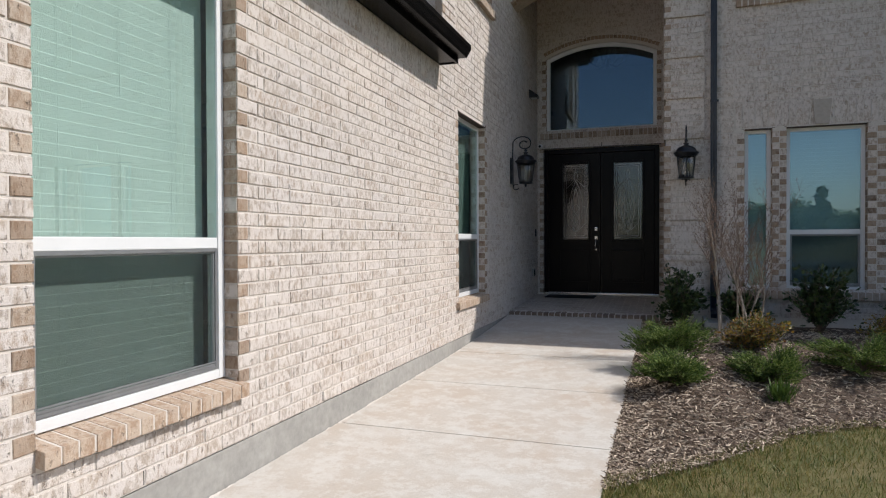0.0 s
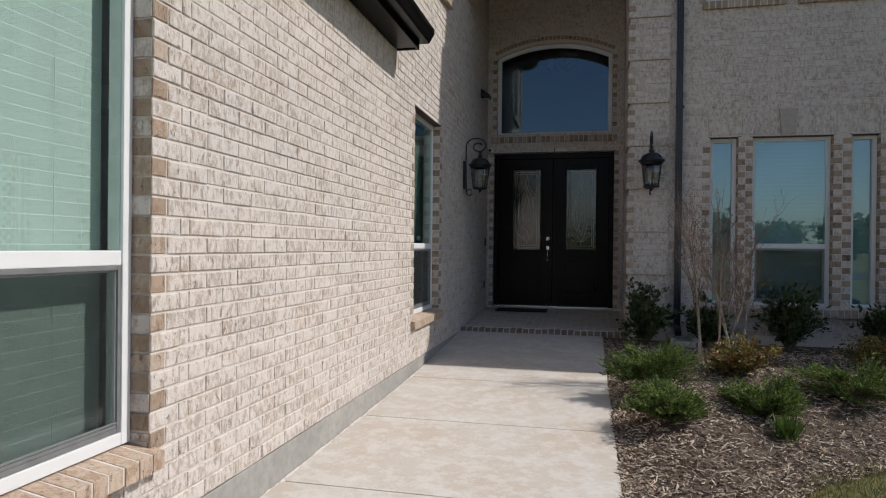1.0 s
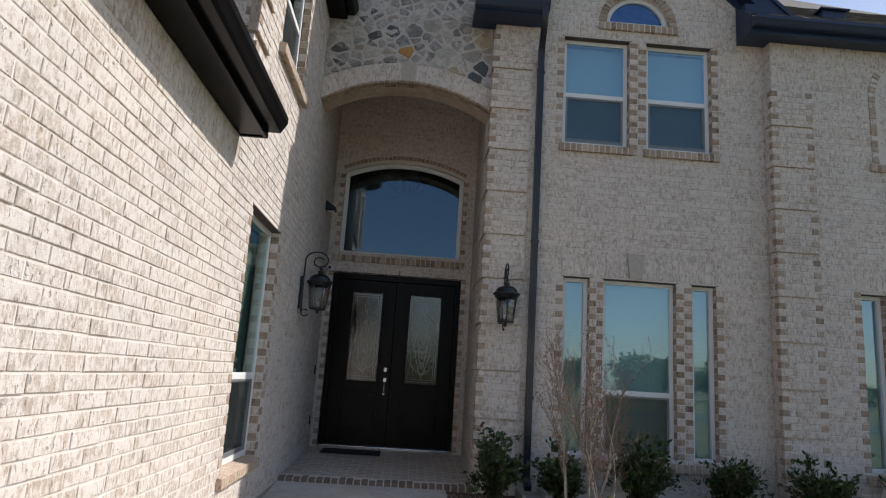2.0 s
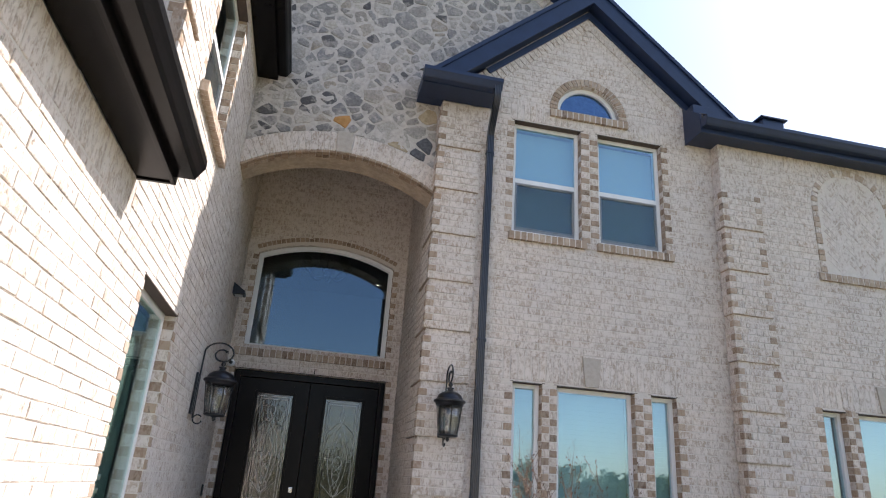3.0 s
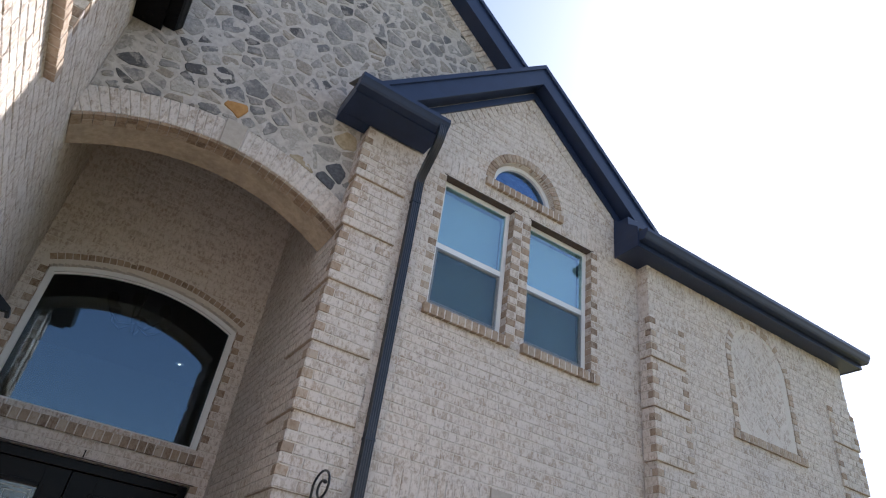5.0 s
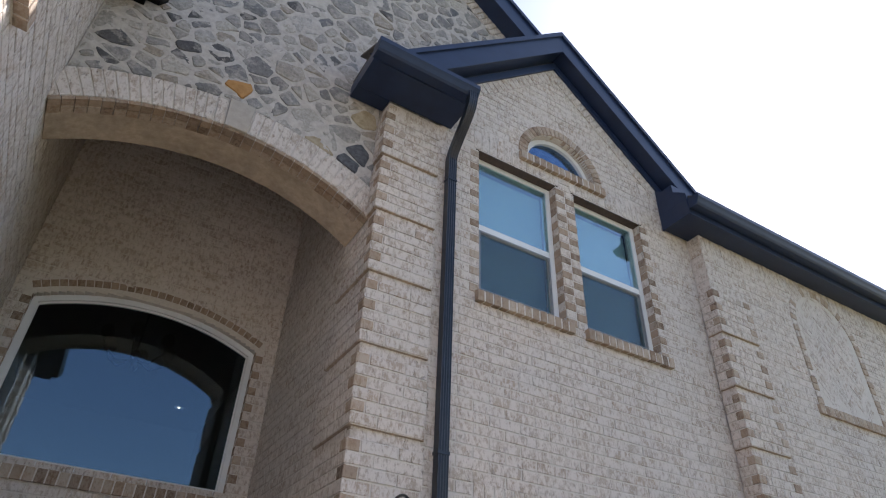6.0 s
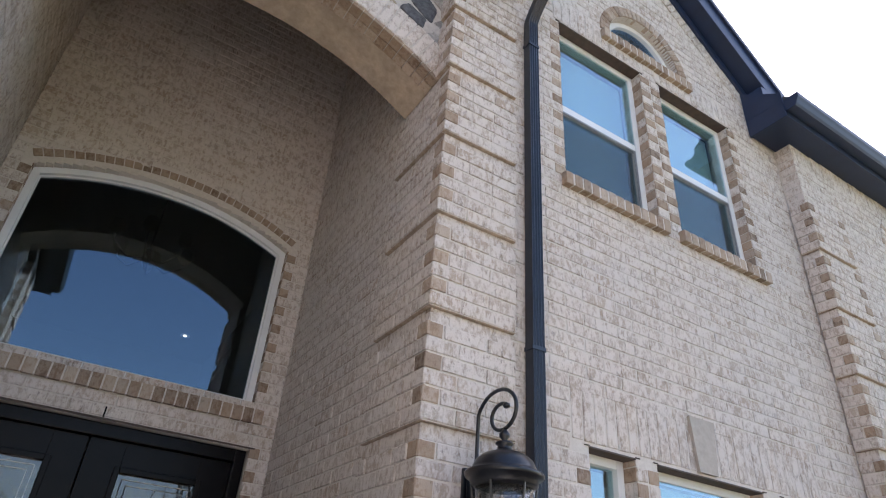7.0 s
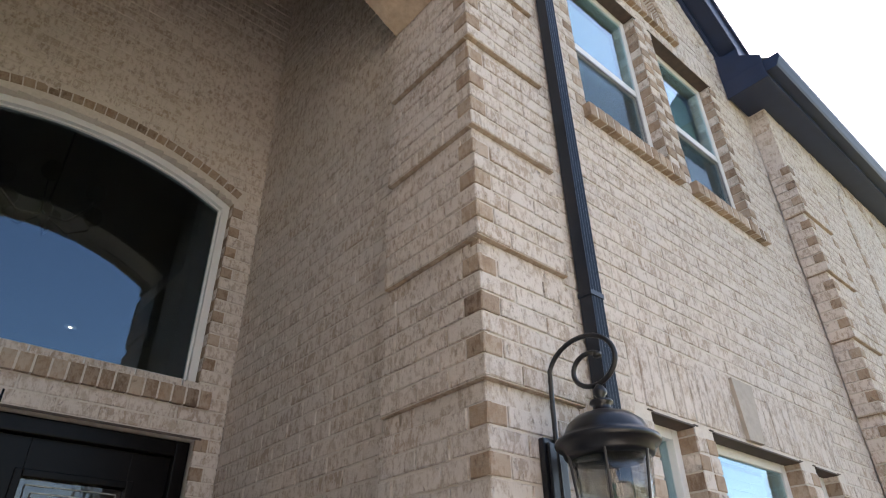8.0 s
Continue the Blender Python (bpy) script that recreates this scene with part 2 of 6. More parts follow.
def tube(bm, points, radius, sides=8):
    """A round tube along points; radius may be one value or a list."""
    pts = [Vector(p) for p in points]
    rings = []
    up = Vector((0.31, 0.17, 0.93))
    for i, p in enumerate(pts):
        d = (pts[min(i + 1, len(pts) - 1)] - pts[max(i - 1, 0)]).normalized()
        a = d.cross(up)
        if a.length < 0.05:
            a = d.cross(Vector((1, 0, 0)))
        a.normalize()
        c = d.cross(a)
        r = radius[i] if isinstance(radius, (list, tuple)) else radius
        rings.append([bm.verts.new(p + (a * math.cos(q) + c * math.sin(q)) * r) for q in [2 * math.pi * k / sides for k in range(sides)]])
    for i in range(len(rings) - 1):
        for k in range(sides):
            bm.faces.new((rings[i][k], rings[i][(k + 1) % sides], rings[i + 1][(k + 1) % sides], rings[i + 1][k]))
    bm.faces.new(rings[0][::-1])
    bm.faces.new(rings[-1])


def lathe(bm, rows, sides=20, centre=(0, 0, 0), turn=0.0):
    """A turned form from rows of (radius, height)."""
    rings = []
    for r, z in rows:
        rings.append([bm.verts.new((centre[0] + r * math.cos(turn + 2 * math.pi * k / sides), centre[1] + r * math.sin(turn + 2 * math.pi * k / sides), centre[2] + z)) for k in range(sides)])
    for i in range(len(rings) - 1):
        for k in range(sides):
            bm.faces.new((rings[i][k], rings[i][(k + 1) % sides], rings[i + 1][(k + 1) % sides], rings[i + 1][k]))
    bm.faces.new(rings[0][::-1])
    bm.faces.new(rings[-1])


def plane(origin, u, n):
    """A wall's own axes: u along it, v up, d out of it."""
    u, n, v = Vector(u), Vector(n), Vector((0, 0, 1))
    m = Matrix((u, v, n)).transposed().to_4x4()
    m.translation = Vector(origin)
    return m


WEST_X, BAY_Y, WING_Y, STONE_Y, BACK_Y, PORCH_X = -2.03, 9.235, 9.085, 9.38, 11.37, 0.10
P_WEST = plane((WEST_X, 0, 0), (0, 1, 0), (1, 0, 0))
P_BAY = plane((0, BAY_Y, 0), (1, 0, 0), (0, -1, 0))
P_WING = plane((0, WING_Y, 0), (1, 0, 0), (0, -1, 0))
P_STONE = plane((0, STONE_Y, 0), (1, 0, 0), (0, -1, 0))
P_BACK = plane((0, BACK_Y, 0), (1, 0, 0), (0, -1, 0))
P_PORCH = plane((PORCH_X, 0, 0), (0, -1, 0), (-1, 0, 0))
P_INNER = plane((PORCH_X + 0.045, 0, 0), (0, -1, 0), (-1, 0, 0))
PIER_END = 9.772
P_UPPER = plane((0, 6.28, 0), (1, 0, 0), (0, -1, 0))
P_RETURN = plane((3.58, 0, 0), (0, -1, 0), (-1, 0, 0))

COURSE, MODULE, GAP, FIRST = 0.0762, 0.254, 0.0095, 0.245


class Bricks:
    """Collects the bricks of one wall and links them: those in its near stretch as parts, the others joined."""

    def __init__(self, m, seed):
        self.m, self.rng, self.list = m, random.Random(seed), []

    def add(self, u0, u1, v0, v1, mat=0, out=0.0, turn=0.0):
        self.list.append((u0, u1, v0, v1, mat, out, turn))

    def courses(self, v0, v1, spans, out=0.0, start=FIRST, shift=0.0):
        """Running bond between v0 and v1. spans(v): stretches (u0, u1, toothed at u0, toothed at u1) free of openings."""
        k = math.ceil((v0 - start - 0.02) / COURSE)
        while start + (k + 1) * COURSE <= v1 + 0.03:
            a = start + k * COURSE
            for u0, u1, t0, t1 in spans(a + COURSE / 2):
                if u1 - u0 < 0.03:
                    continue
                head = 0.095
                if t0 and t1 and u1 - u0 < 0.3:
                    w = (u1 - u0) / 2
                    self.put(u0, u0 + w - GAP / 2, a, 1 if k % 2 else 0, out)
                    self.put(u0 + w + GAP / 2, u1, a, 0 if k % 2 else 1, out)
                    continue
                lo, hi = u0, u1
                if 0.1 < u1 - u0 <= 0.3 and t0 != t1:
                    if k % 2 and t0:
                        self.put(u0, u0 + 0.07, a, 1, out)
                        lo = u0 + 0.07 + GAP
                    elif k % 2:
                        self.put(u1 - 0.07, u1, a, 1, out)
                        hi = u1 - 0.07 - GAP
                if t0 and u1 - u0 > 0.3:
                    lo = u0 + (head if k % 2 else head * 1.9)
                if t1 and u1 - u0 > 0.3:
                    hi = u1 - (head if k % 2 else head * 1.9)
                if lo > u0:
                    self.put(u0, lo - GAP, a, self.edge(k), out)
                if hi < u1:
                    self.put(hi + GAP, u1, a, self.edge(k), out)
                s = shift + (0.5 if k % 2 else 0.0) * MODULE
                j = math.floor((lo - s) / MODULE)
                pos = lo
                while pos < hi - 0.02:
                    nxt = s + (j + 1) * MODULE
                    j += 1
                    if nxt - pos < 0.06:
                        continue
                    if hi - nxt < 0.06:
                        nxt = hi + GAP
                    end = min(nxt - GAP, hi)
                    self.put(pos, end, a, 0, out)
                    pos = nxt
            k += 1

    def edge(self, k):
        return (2 if self.rng.random() < 0.45 else 1) if k % 2 else 0

    def put(self, u0, u1, a, mat, out):
        r = self.rng
        self.list.append((u0, u1, a + GAP / 2 + r.uniform(-0.001, 0.001), a + COURSE - GAP / 2 + r.uniform(-0.001, 0.001), mat, out + r.uniform(-0.002, 0.0025), r.uniform(-0.006, 0.006)))

    def finish(self, wall, near, limit=300, mats=None):
        mats = mats or [BRICK, TAN, ROW]
        inside, rest = [], []
        for b in self.list:
            c = ((b[0] + b[1]) / 2, (b[2] + b[3]) / 2)
            (inside if near[0] <= c[0] <= near[1] and near[2] <= c[1] <= near[3] and len(inside) < limit else rest).append(b)
        verts, faces, index = [], [], []
        for b in rest:
            vs, fs = brick_shape(b[1] - b[0], b[3] - b[2], self.rng.randrange(4))
            ca, sa = math.cos(b[6]), math.sin(b[6])
            n0, cu, cv = len(verts), (b[0] + b[1]) / 2, (b[2] + b[3]) / 2
            for x, y, z in vs:
                verts.append(self.m @ Vector((cu + x * ca - y * sa, cv + x * sa + y * ca, z + b[5])))
            faces += [tuple(n0 + i for i in f) for f in fs]
            index += [b[4]] * len(fs)
        if verts:
            ob = link_mesh("brickwork", verts, faces, mats, index, wall)
            tagged(ob, kind="stuff")
        for b in inside:
            w, h = round(b[1] - b[0], 2), round(b[3] - b[2], 2)
            me = brick_mesh(w, h, self.rng.randrange(3), mats[b[4]])
            ob = new("brick", me)
            ob.parent = wall
            ob.matrix_basis = self.m @ Matrix.Translation(((b[0] + b[1]) / 2, (b[2] + b[3]) / 2, b[5])) @ Matrix.Rotation(b[6], 4, "Z") @ Matrix.Diagonal(((b[1] - b[0]) / w, (b[3] - b[2]) / h, 1, 1))


def brick_shape(w, h, variant):
    """A brick's face with worn, slightly uneven edges: front at 0, back 16 mm inside the mortar bed."""
    r = random.Random(variant * 77 + int(w * 1000))
    x, y, e = w / 2, h / 2, 0.0035
    vs = []
    for d, s in ((-0.016, 0.0), (-0.003, 0.0), (0.0, e)):
        for sx, sy in ((-1, -1), (1, -1), (1, 1), (-1, 1)):
            j = 0.0012
            vs.append((sx * (x - s) + r.uniform(-j, j), sy * (y - s) + r.uniform(-j, j), d + r.uniform(-0.0008, 0.0008)))
    vs.append((r.uniform(-0.3, 0.3) * x, r.uniform(-0.3, 0.3) * y, r.uniform(-0.0005, 0.0012)))
    fs = []
    for k in (0, 4):
        for i in range(4):
            j = (i + 1) % 4
            fs.append((k + i, k + j, k + 4 + j, k + 4 + i))
    fs += [(8 + i, 8 + (i + 1) % 4, 12) for i in range(4)]
    return vs, fs


BRICK_MESHES = {}


def brick_mesh(w, h, variant, mat):
    key = (w, h, variant, mat.name)
    if key not in BRICK_MESHES:
        vs, fs = brick_shape(w, h, variant)
        me = bpy.data.meshes.new("brick")
        me.from_pydata(vs, [], fs)
        me.materials.append(mat)
        BRICK_MESHES[key] = me
    return BRICK_MESHES[key]


def backing(m, v0, v1, spans, depth, step, mat, name, label, face=-0.0052, breaks=()):
    """The body of a wall with its mortar face, in level strips that leave the openings free."""
    runs = []
    v = v0
    while v < v1 - 1e-4:
        top = min([v + step, v1] + [b for b in breaks if v + 1e-4 < b < v + step])
        now = [(round(a, 4), round(b, 4)) for a, b, *_ in spans((v + top) / 2) if b > a]
        if runs and runs[-1][2] == now:
            runs[-1][1] = top
        else:
            runs.append([v, top, now])
        v = top
    bm = bmesh.new()
    for a, b, now in runs:
        for u0, u1 in now:
            box(bm, (u0 + 0.004, a, -depth), (u1 - 0.004, b, face))
    bmesh.ops.transform(bm, matrix=m, verts=bm.verts)
    me = bpy.data.meshes.new(name)
    bmesh.ops.recalc_face_normals(bm, faces=bm.faces)
    bm.to_mesh(me)
    bm.free()
    me.materials.append(mat)
    return tagged(new(name, me), label, "wall", kind="structure")


def cut(u0, u1, holes, v, t0=False, t1=False):
    """The stretches between u0 and u1 that the holes (a, b, low, high) leave free at height v; high may be a function of nothing."""
    spans = [(u0, u1, t0, t1)]
    for a, b, lo, hi, *plain_edge in holes:
        edge = not plain_edge
        if not lo < v < hi:
            continue
        out = []
        for s0, s1, f0, f1 in spans:
            if b <= s0 or a >= s1:
                out.append((s0, s1, f0, f1))
                continue
            if a > s0:
                out.append((s0, a, f0, edge))
            if b < s1:
                out.append((b, s1, edge, f1))
        spans = out
    return spans


def soldiers(bricks, u0, u1, v0, v1, mat=0, out=0.0, pitch=0.0762):
    """Bricks standing on end, side by side."""
    n = max(1, round((u1 - u0) / pitch))
    p = (u1 - u0) / n
    for i in range(n):
        r = bricks.rng
        bricks.add(u0 + i * p + GAP / 2, u0 + (i + 1) * p - GAP / 2, v0 + 0.005 + r.uniform(-0.002, 0.002), v1 - 0.005 + r.uniform(-0.002, 0.002), mat, out + r.uniform(-0.002, 0.003), r.uniform(-0.008, 0.008))


def sill(name, m, u0, u1, v0, v1, out, parent, depth=0.10, fall=0.09, mats=None, joint=0.005):
    """A row of bricks on edge that stands out under a window, each one a part, with pale joints nearly flush between them."""
    n = max(1, round((u1 - u0) / 0.0735))
    p = (u1 - u0) / n
    rng = random.Random(int(abs(u0) * 1000 + v0 * 77))

    def slope(bm):
        for v in bm.verts:
            v.co.y -= (v.co.z + depth) * fall

    for i in range(n):
        bm = bmesh.new()
        o = out + rng.uniform(-0.003, 0.003)
        box(bm, (-p / 2 + joint, v0 + rng.uniform(-0.002, 0.002), -depth), (p / 2 - joint, v1 + rng.uniform(-0.002, 0.001), o), 0.004)
        slope(bm)
        bmesh.ops.transform(bm, matrix=m @ Matrix.Translation((u0 + (i + 0.5) * p, 0, 0)), verts=bm.verts)
        part(name, bm, mats[rng.randrange(3)] if mats else ROW, parent)
    bed = boxed(((u0 + 0.012, v0 + 0.005, -depth + 0.004), (u1 - 0.012, v1 - 0.003, out - 0.004)))
    slope(bed)
    bmesh.ops.transform(bed, matrix=m, verts=bed.verts)
    part("mortar_bed", bed, MORTAR, parent)

# ---- windows ----
COUNT = {"window": 0}


def window(m, u0, u1, v0, v1, rail=None, recess=0.085, label="", blinds=BLIND, bar=0.048, screen=True, glass=GLASS):
    """A white framed window: fixed, or with an upper and a lower sash, a screen and closed blinds behind."""
    COUNT["window"] += 1
    root = thing("window_%d" % COUNT["window"], label, "window", kind="structure")
    z0, z1 = -recess - 0.07, -recess

    def bars(a0, a1, b0, b1, w, d0, d1, bevel=0.004):
        return boxed(((a0, b0, d0), (a0 + w, b1, d1), bevel), ((a1 - w, b0, d0), (a1, b1, d1), bevel),
                     ((a0 + w, b0, d0), (a1 - w, b0 + w, d1 - 0.001), bevel), ((a0 + w, b1 - w, d0), (a1 - w, b1, d1 - 0.001), bevel), m=m)

    part("window_frame", bars(u0, u1, v0, v1, bar, z0, z1), VINYL, root)
    i0, i1, j0, j1 = u0 + bar, u1 - bar, v0 + bar, v1 - bar
    if rail is None:
        panes = [(i0, i1, j0, j1, -0.035)]
    else:
        part("meeting_rail", boxed(((i0, rail - 0.028, z0 + 0.01), (i1, rail + 0.028, z1 - 0.006), 0.004), m=m), VINYL, root)
        part("lower_sash", bars(i0, i1, j0, rail - 0.028, 0.026, z1 - 0.05, z1 - 0.012, 0.003), VINYL, root)
        panes = [(i0, i1, rail + 0.028, j1, -0.012), (i0 + 0.026, i1 - 0.026, j0 + 0.026, rail - 0.054, -0.022)]
        if screen:
            part("insect_screen", boxed(((i0 + 0.008, j0 + 0.008, z1 - 0.009), (i1 - 0.008, rail - 0.03, z1 - 0.0075)), m=m), SCREEN, root, "dark grey insect screen")
            part("screen_frame", bars(i0 + 0.003, i1 - 0.003, j0 + 0.003, rail - 0.029, 0.017, z1 - 0.011, z1 - 0.004, 0.002), ALU, root, "grey aluminium screen frame")
            part("track", boxed(((i0 + 0.021, j0 + 0.021, z1 - 0.011), (i1 - 0.021, j0 + 0.034, z1 - 0.006), 0.002), ((i0 + 0.021, j0 + 0.038, z1 - 0.0085), (i1 - 0.021, j0 + 0.046, z1 - 0.003), 0.002), m=m), ALU, root, "grey aluminium track")
    for a0, a1, b0, b1, d in panes:
        ob = part("pane", boxed(((a0, b0, z1 + d - 0.004), (a1, b1, z1 + d)), m=m), glass, root)
        ob.visible_shadow = False
    if blinds:
        bm = bmesh.new()
        n = int((j1 - j0) / 0.05)
        p = (j1 - j0) / n
        for i in range(n):
            c = j0 + (i + 0.5) * p
            ring = [(-0.0010, -0.027), (0.0016, 0.024), (0.0002, 0.0275), (-0.0018, 0.0275), (-0.0004, 0.024), (-0.0030, -0.027)]
            profile_along(bm, [(0, c + y, z0 - 0.05 + x) for x, y in ring], (i0 - 0.02, 0, 0), (i1 + 0.02, 0, 0))
        bmesh.ops.transform(bm, matrix=m, verts=bm.verts)
        tagged(part("blind", bm, blinds, root, "closed horizontal blinds"), kind="stuff")
        cords = bmesh.new()
        for f in (0.2, 0.5, 0.8):
            box(cords, (i0 + (i1 - i0) * f - 0.001, j0, z0 - 0.0425), (i0 + (i1 - i0) * f + 0.001, j1, z0 - 0.0415))
        bmesh.ops.transform(cords, matrix=m, verts=cords.verts)
        part("blind_cord", cords, blinds, root)
    return root


def jamb(m, u0, u1, v0, v1, depth=0.10):
    """Linings of an opening: brick ends that turn into the wall, alternately dark and pale, and a steel lintel."""
    rng = random.Random(int(u0 * 997 + v0 * 31))
    verts, faces, index = [], [], []
    k = math.floor((v0 - FIRST) / COURSE)
    while FIRST + k * COURSE < v1:
        a, b = max(v0, FIRST + k * COURSE + 0.005), min(v1, FIRST + (k + 1) * COURSE - 0.005)
        if b - a > 0.015:
            for side, u in ((1, u0), (-1, u1)):
                n0 = len(verts)
                o = 0.0015 + rng.uniform(0, 0.002)
                for uu, dd in ((u - side * 0.02, -0.008), (u + side * o, -0.008), (u + side * o, -depth), (u - side * 0.02, -depth)):
                    verts += [m @ Vector((uu, a, dd)), m @ Vector((uu, b, dd))]
                for i in range(4):
                    j = (i + 1) % 4
                    faces.append((n0 + 2 * i, n0 + 2 * j, n0 + 2 * j + 1, n0 + 2 * i + 1))
                faces += [(n0, n0 + 2, n0 + 4, n0 + 6), (n0 + 1, n0 + 3, n0 + 5, n0 + 7)]
                mat = 1 if k % 2 == 0 else (2 if rng.random() < 0.25 else 0)
                index += [mat] * 6
        k += 1
    return verts, faces, index


def wall_openings(wall, m, holes, lintels=True):
    verts, faces, index = [], [], []
    for u0, u1, v0, v1 in holes:
        a, b, c = jamb(m, u0, u1, v0, v1)
        n = len(verts)
        verts += a
        faces += [tuple(n + i for i in f) for f in b]
        index += c
        if lintels:
            part("lintel", boxed(((u0 + 0.003, v1 - 0.008, -0.083), (u1 - 0.003, v1 + 0.0005, 0.003), 0.001), ((u0 - 0.03, v1 + 0.001, -0.10), (u0 + 0.002, v1 + 0.006, 0.002)), ((u1 - 0.002, v1 + 0.001, -0.10), (u1 + 0.03, v1 + 0.006, 0.002)), m=m), STEEL, wall, "thin dark steel lintel")
    tagged(link_mesh("reveal_bricks", verts, faces, [BRICK, TAN, ROW], index, wall), kind="stuff")


# ---- west wall beside the path ----
W1, W2, W3 = (1.905, 3.06, 0.512, 2.65), (6.86, 7.95, 0.585, 2.645), (7.12, 8.22, 4.18, 5.62)
EAVE_LOW, EAVE_HIGH, CORNER_Y = 2.985, 5.78, 6.28
S1, S2 = (W1[0], W1[1], 0.43, W1[3]), (W2[0], W2[1], 0.50, W2[3])  # the same openings, down to the foot of their sills


def west_spans(v):
    a = 0.6 if v < EAVE_LOW else CORNER_Y
    return cut(a, BACK_Y + 0.012, [S1, S2, W3, (-5, CORNER_Y, EAVE_LOW, 9, 0)], v, v > EAVE_LOW, False)


wall_west = backing(P_WEST, 0.169, EAVE_HIGH, west_spans, 0.20, 0.05, MORTAR, "wall_west", "long cream brick house wall beside the concrete path", breaks=S1[2:] + S2[2:] + W3[2:] + (EAVE_LOW,))
bw = Bricks(P_WEST, 11)
SOLD = 2.765
bw.courses(0.169, EAVE_HIGH, lambda v: [s for s in cut(0.6 if v < EAVE_LOW else CORNER_Y, BACK_Y + 0.012, [S1, S2, W3, (-5, CORNER_Y, SOLD, 9, 0), (W1[0], W1[1], W1[3], SOLD, 0), (W2[0] - 0.02, W2[1] + 0.02, W2[3], W2[3] + 0.02, 0)], v, v > EAVE_LOW, False)])
soldiers(bw, 0.6, CORNER_Y, SOLD, EAVE_LOW)
bw.courses(EAVE_HIGH, 6.95, lambda v: [(9.45, BACK_Y + 0.012, False, False)])
part("backing_upper", boxed(((9.45, EAVE_HIGH + 0.001, -0.2), (BACK_Y + 0.012, 7.0, -0.0045)), m=P_WEST), MORTAR, wall_west)
bw.finish(wall_west, (2.97, 5.3, 0.5, 1.95))
# Dark slips stand in for the shade inside open weep joints.
for i in range(13):
    u = 0.885 + 0.762 * i - GAP / 2
    part("weep_hole", boxed(((u - 0.0036, 0.176, -0.02), (u + 0.0036, 0.238, -0.0042)), m=P_WEST), DARK, wall_west, "dark slip in place of an open weep joint")
wall_openings(wall_west, P_WEST, [W1, W2, W3])
sill("sill_brick", P_WEST, 1.895, 3.09, 0.442, 0.512, 0.046, wall_west, 0.13, 0.17, (SILL, SILL, SILL), 0.0045)
sill("sill_brick", P_WEST, 6.78, 8.01, 0.51, 0.587, 0.04, wall_west, 0.13, 0.17, (SILL, SILL, SILL))
sill("sill_brick", P_WEST, 7.04, 8.29, 4.088, 4.178, 0.06, wall_west)
window(P_WEST, W1[0] + 0.005, W1[1] - 0.005, W1[2], W1[3] - 0.005, 1.224, label="white double-hung window with closed blinds in cream brick")
window(P_WEST, W2[0] + 0.005, W2[1] - 0.005, W2[2], W2[3] - 0.005, 1.285, blinds=DIM_BLIND, label="tall white double-hung window with blinds toned dark")
window(P_WEST, W3[0] + 0.005, W3[1] - 0.005, W3[2], W3[3] - 0.005, 4.88, blinds=None, label="white upper-storey window with a dark lower screen")
tagged(part("foundation_west", boxed(((-4.0, -0.25, -0.25), (BACK_Y, 0.162, -0.004), 0.004), m=P_WEST), FOUND, None), "bare grey concrete footing under the brick wall", "foundation", kind="structure")
tagged(part("wall_west_plain", boxed(((-4.0, 0.169, -0.2), (0.6, EAVE_LOW, -0.004)), m=P_WEST), MORTAR, None), "plain cream house wall behind the start", "wall", kind="structure")

# upper storey's corner over the low roof
wall_upper = backing(P_UPPER, 2.6, EAVE_HIGH, lambda v: [(-7.0, WEST_X - 0.004, False, True)], 0.2, 0.1, MORTAR, "wall_upper_south", "cream brick upper wall above the low roof")
bu = Bricks(P_UPPER, 12)
bu.courses(2.96, EAVE_HIGH, lambda v: [(-4.0, WEST_X - 0.095, False, False)])
k, z = 0, 2.96
while z < EAVE_HIGH - COURSE:
    bu.add(WEST_X - 0.092 + GAP / 2, WEST_X - 0.001, z + GAP / 2, z + COURSE - GAP / 2, 1 if k % 2 else 0, 0.002, 0.0)
    k, z = k + 1, z + COURSE
bu.finish(wall_upper, (9, 9, 9, 9))
for k in range(6):
    z = 3.443 + 5 * COURSE * k
    bq = Bricks(P_WEST, 40 + k)
    root = tagged(part("quoin", boxed(((6.268, z + 0.004, -0.05), (6.672, z + 4 * COURSE - 0.004, 0.022)), m=P_WEST), ROW, wall_upper), "projecting brick corner block")
    bq.courses(z, z + 4 * COURSE, lambda v: [(6.264, 6.674, True, False)], out=0.030, start=z)
    bq.finish(root, (9, 9, 9, 9))

# ---- porch: back wall with door and arched transom ----
DOOR = (-1.92, 0.0, 0.20, 2.82)
TR = (-1.875, -0.04, 3.105, 4.385)
TR_R = ((TR[1] - TR[0]) ** 2 / 4 + 0.21 ** 2) / (2 * 0.21)
TR_C = ((TR[0] + TR[1]) / 2, TR[3] + 0.21 - TR_R)


def tr_half(v, grow=0.0):
    """Half the width of the arched opening at height v."""
    w = (TR[1] - TR[0]) / 2
    if v < TR[3]:
        return w
    h = (TR_R + grow) ** 2 - (v - TR_C[1]) ** 2
    return min(w + grow * 0.6, math.sqrt(h)) if h > 0 else 0.0


def back_spans(v, grow=0.0):
    holes = [DOOR]
    if TR[2] < v and tr_half(v, grow) > 0:
        holes.append((TR_C[0] - tr_half(v, grow), TR_C[0] + tr_half(v, grow), TR[2], 9) + ((0,) if v > TR[3] else ()))
    return cut(WEST_X, PORCH_X + 0.045, holes, v)


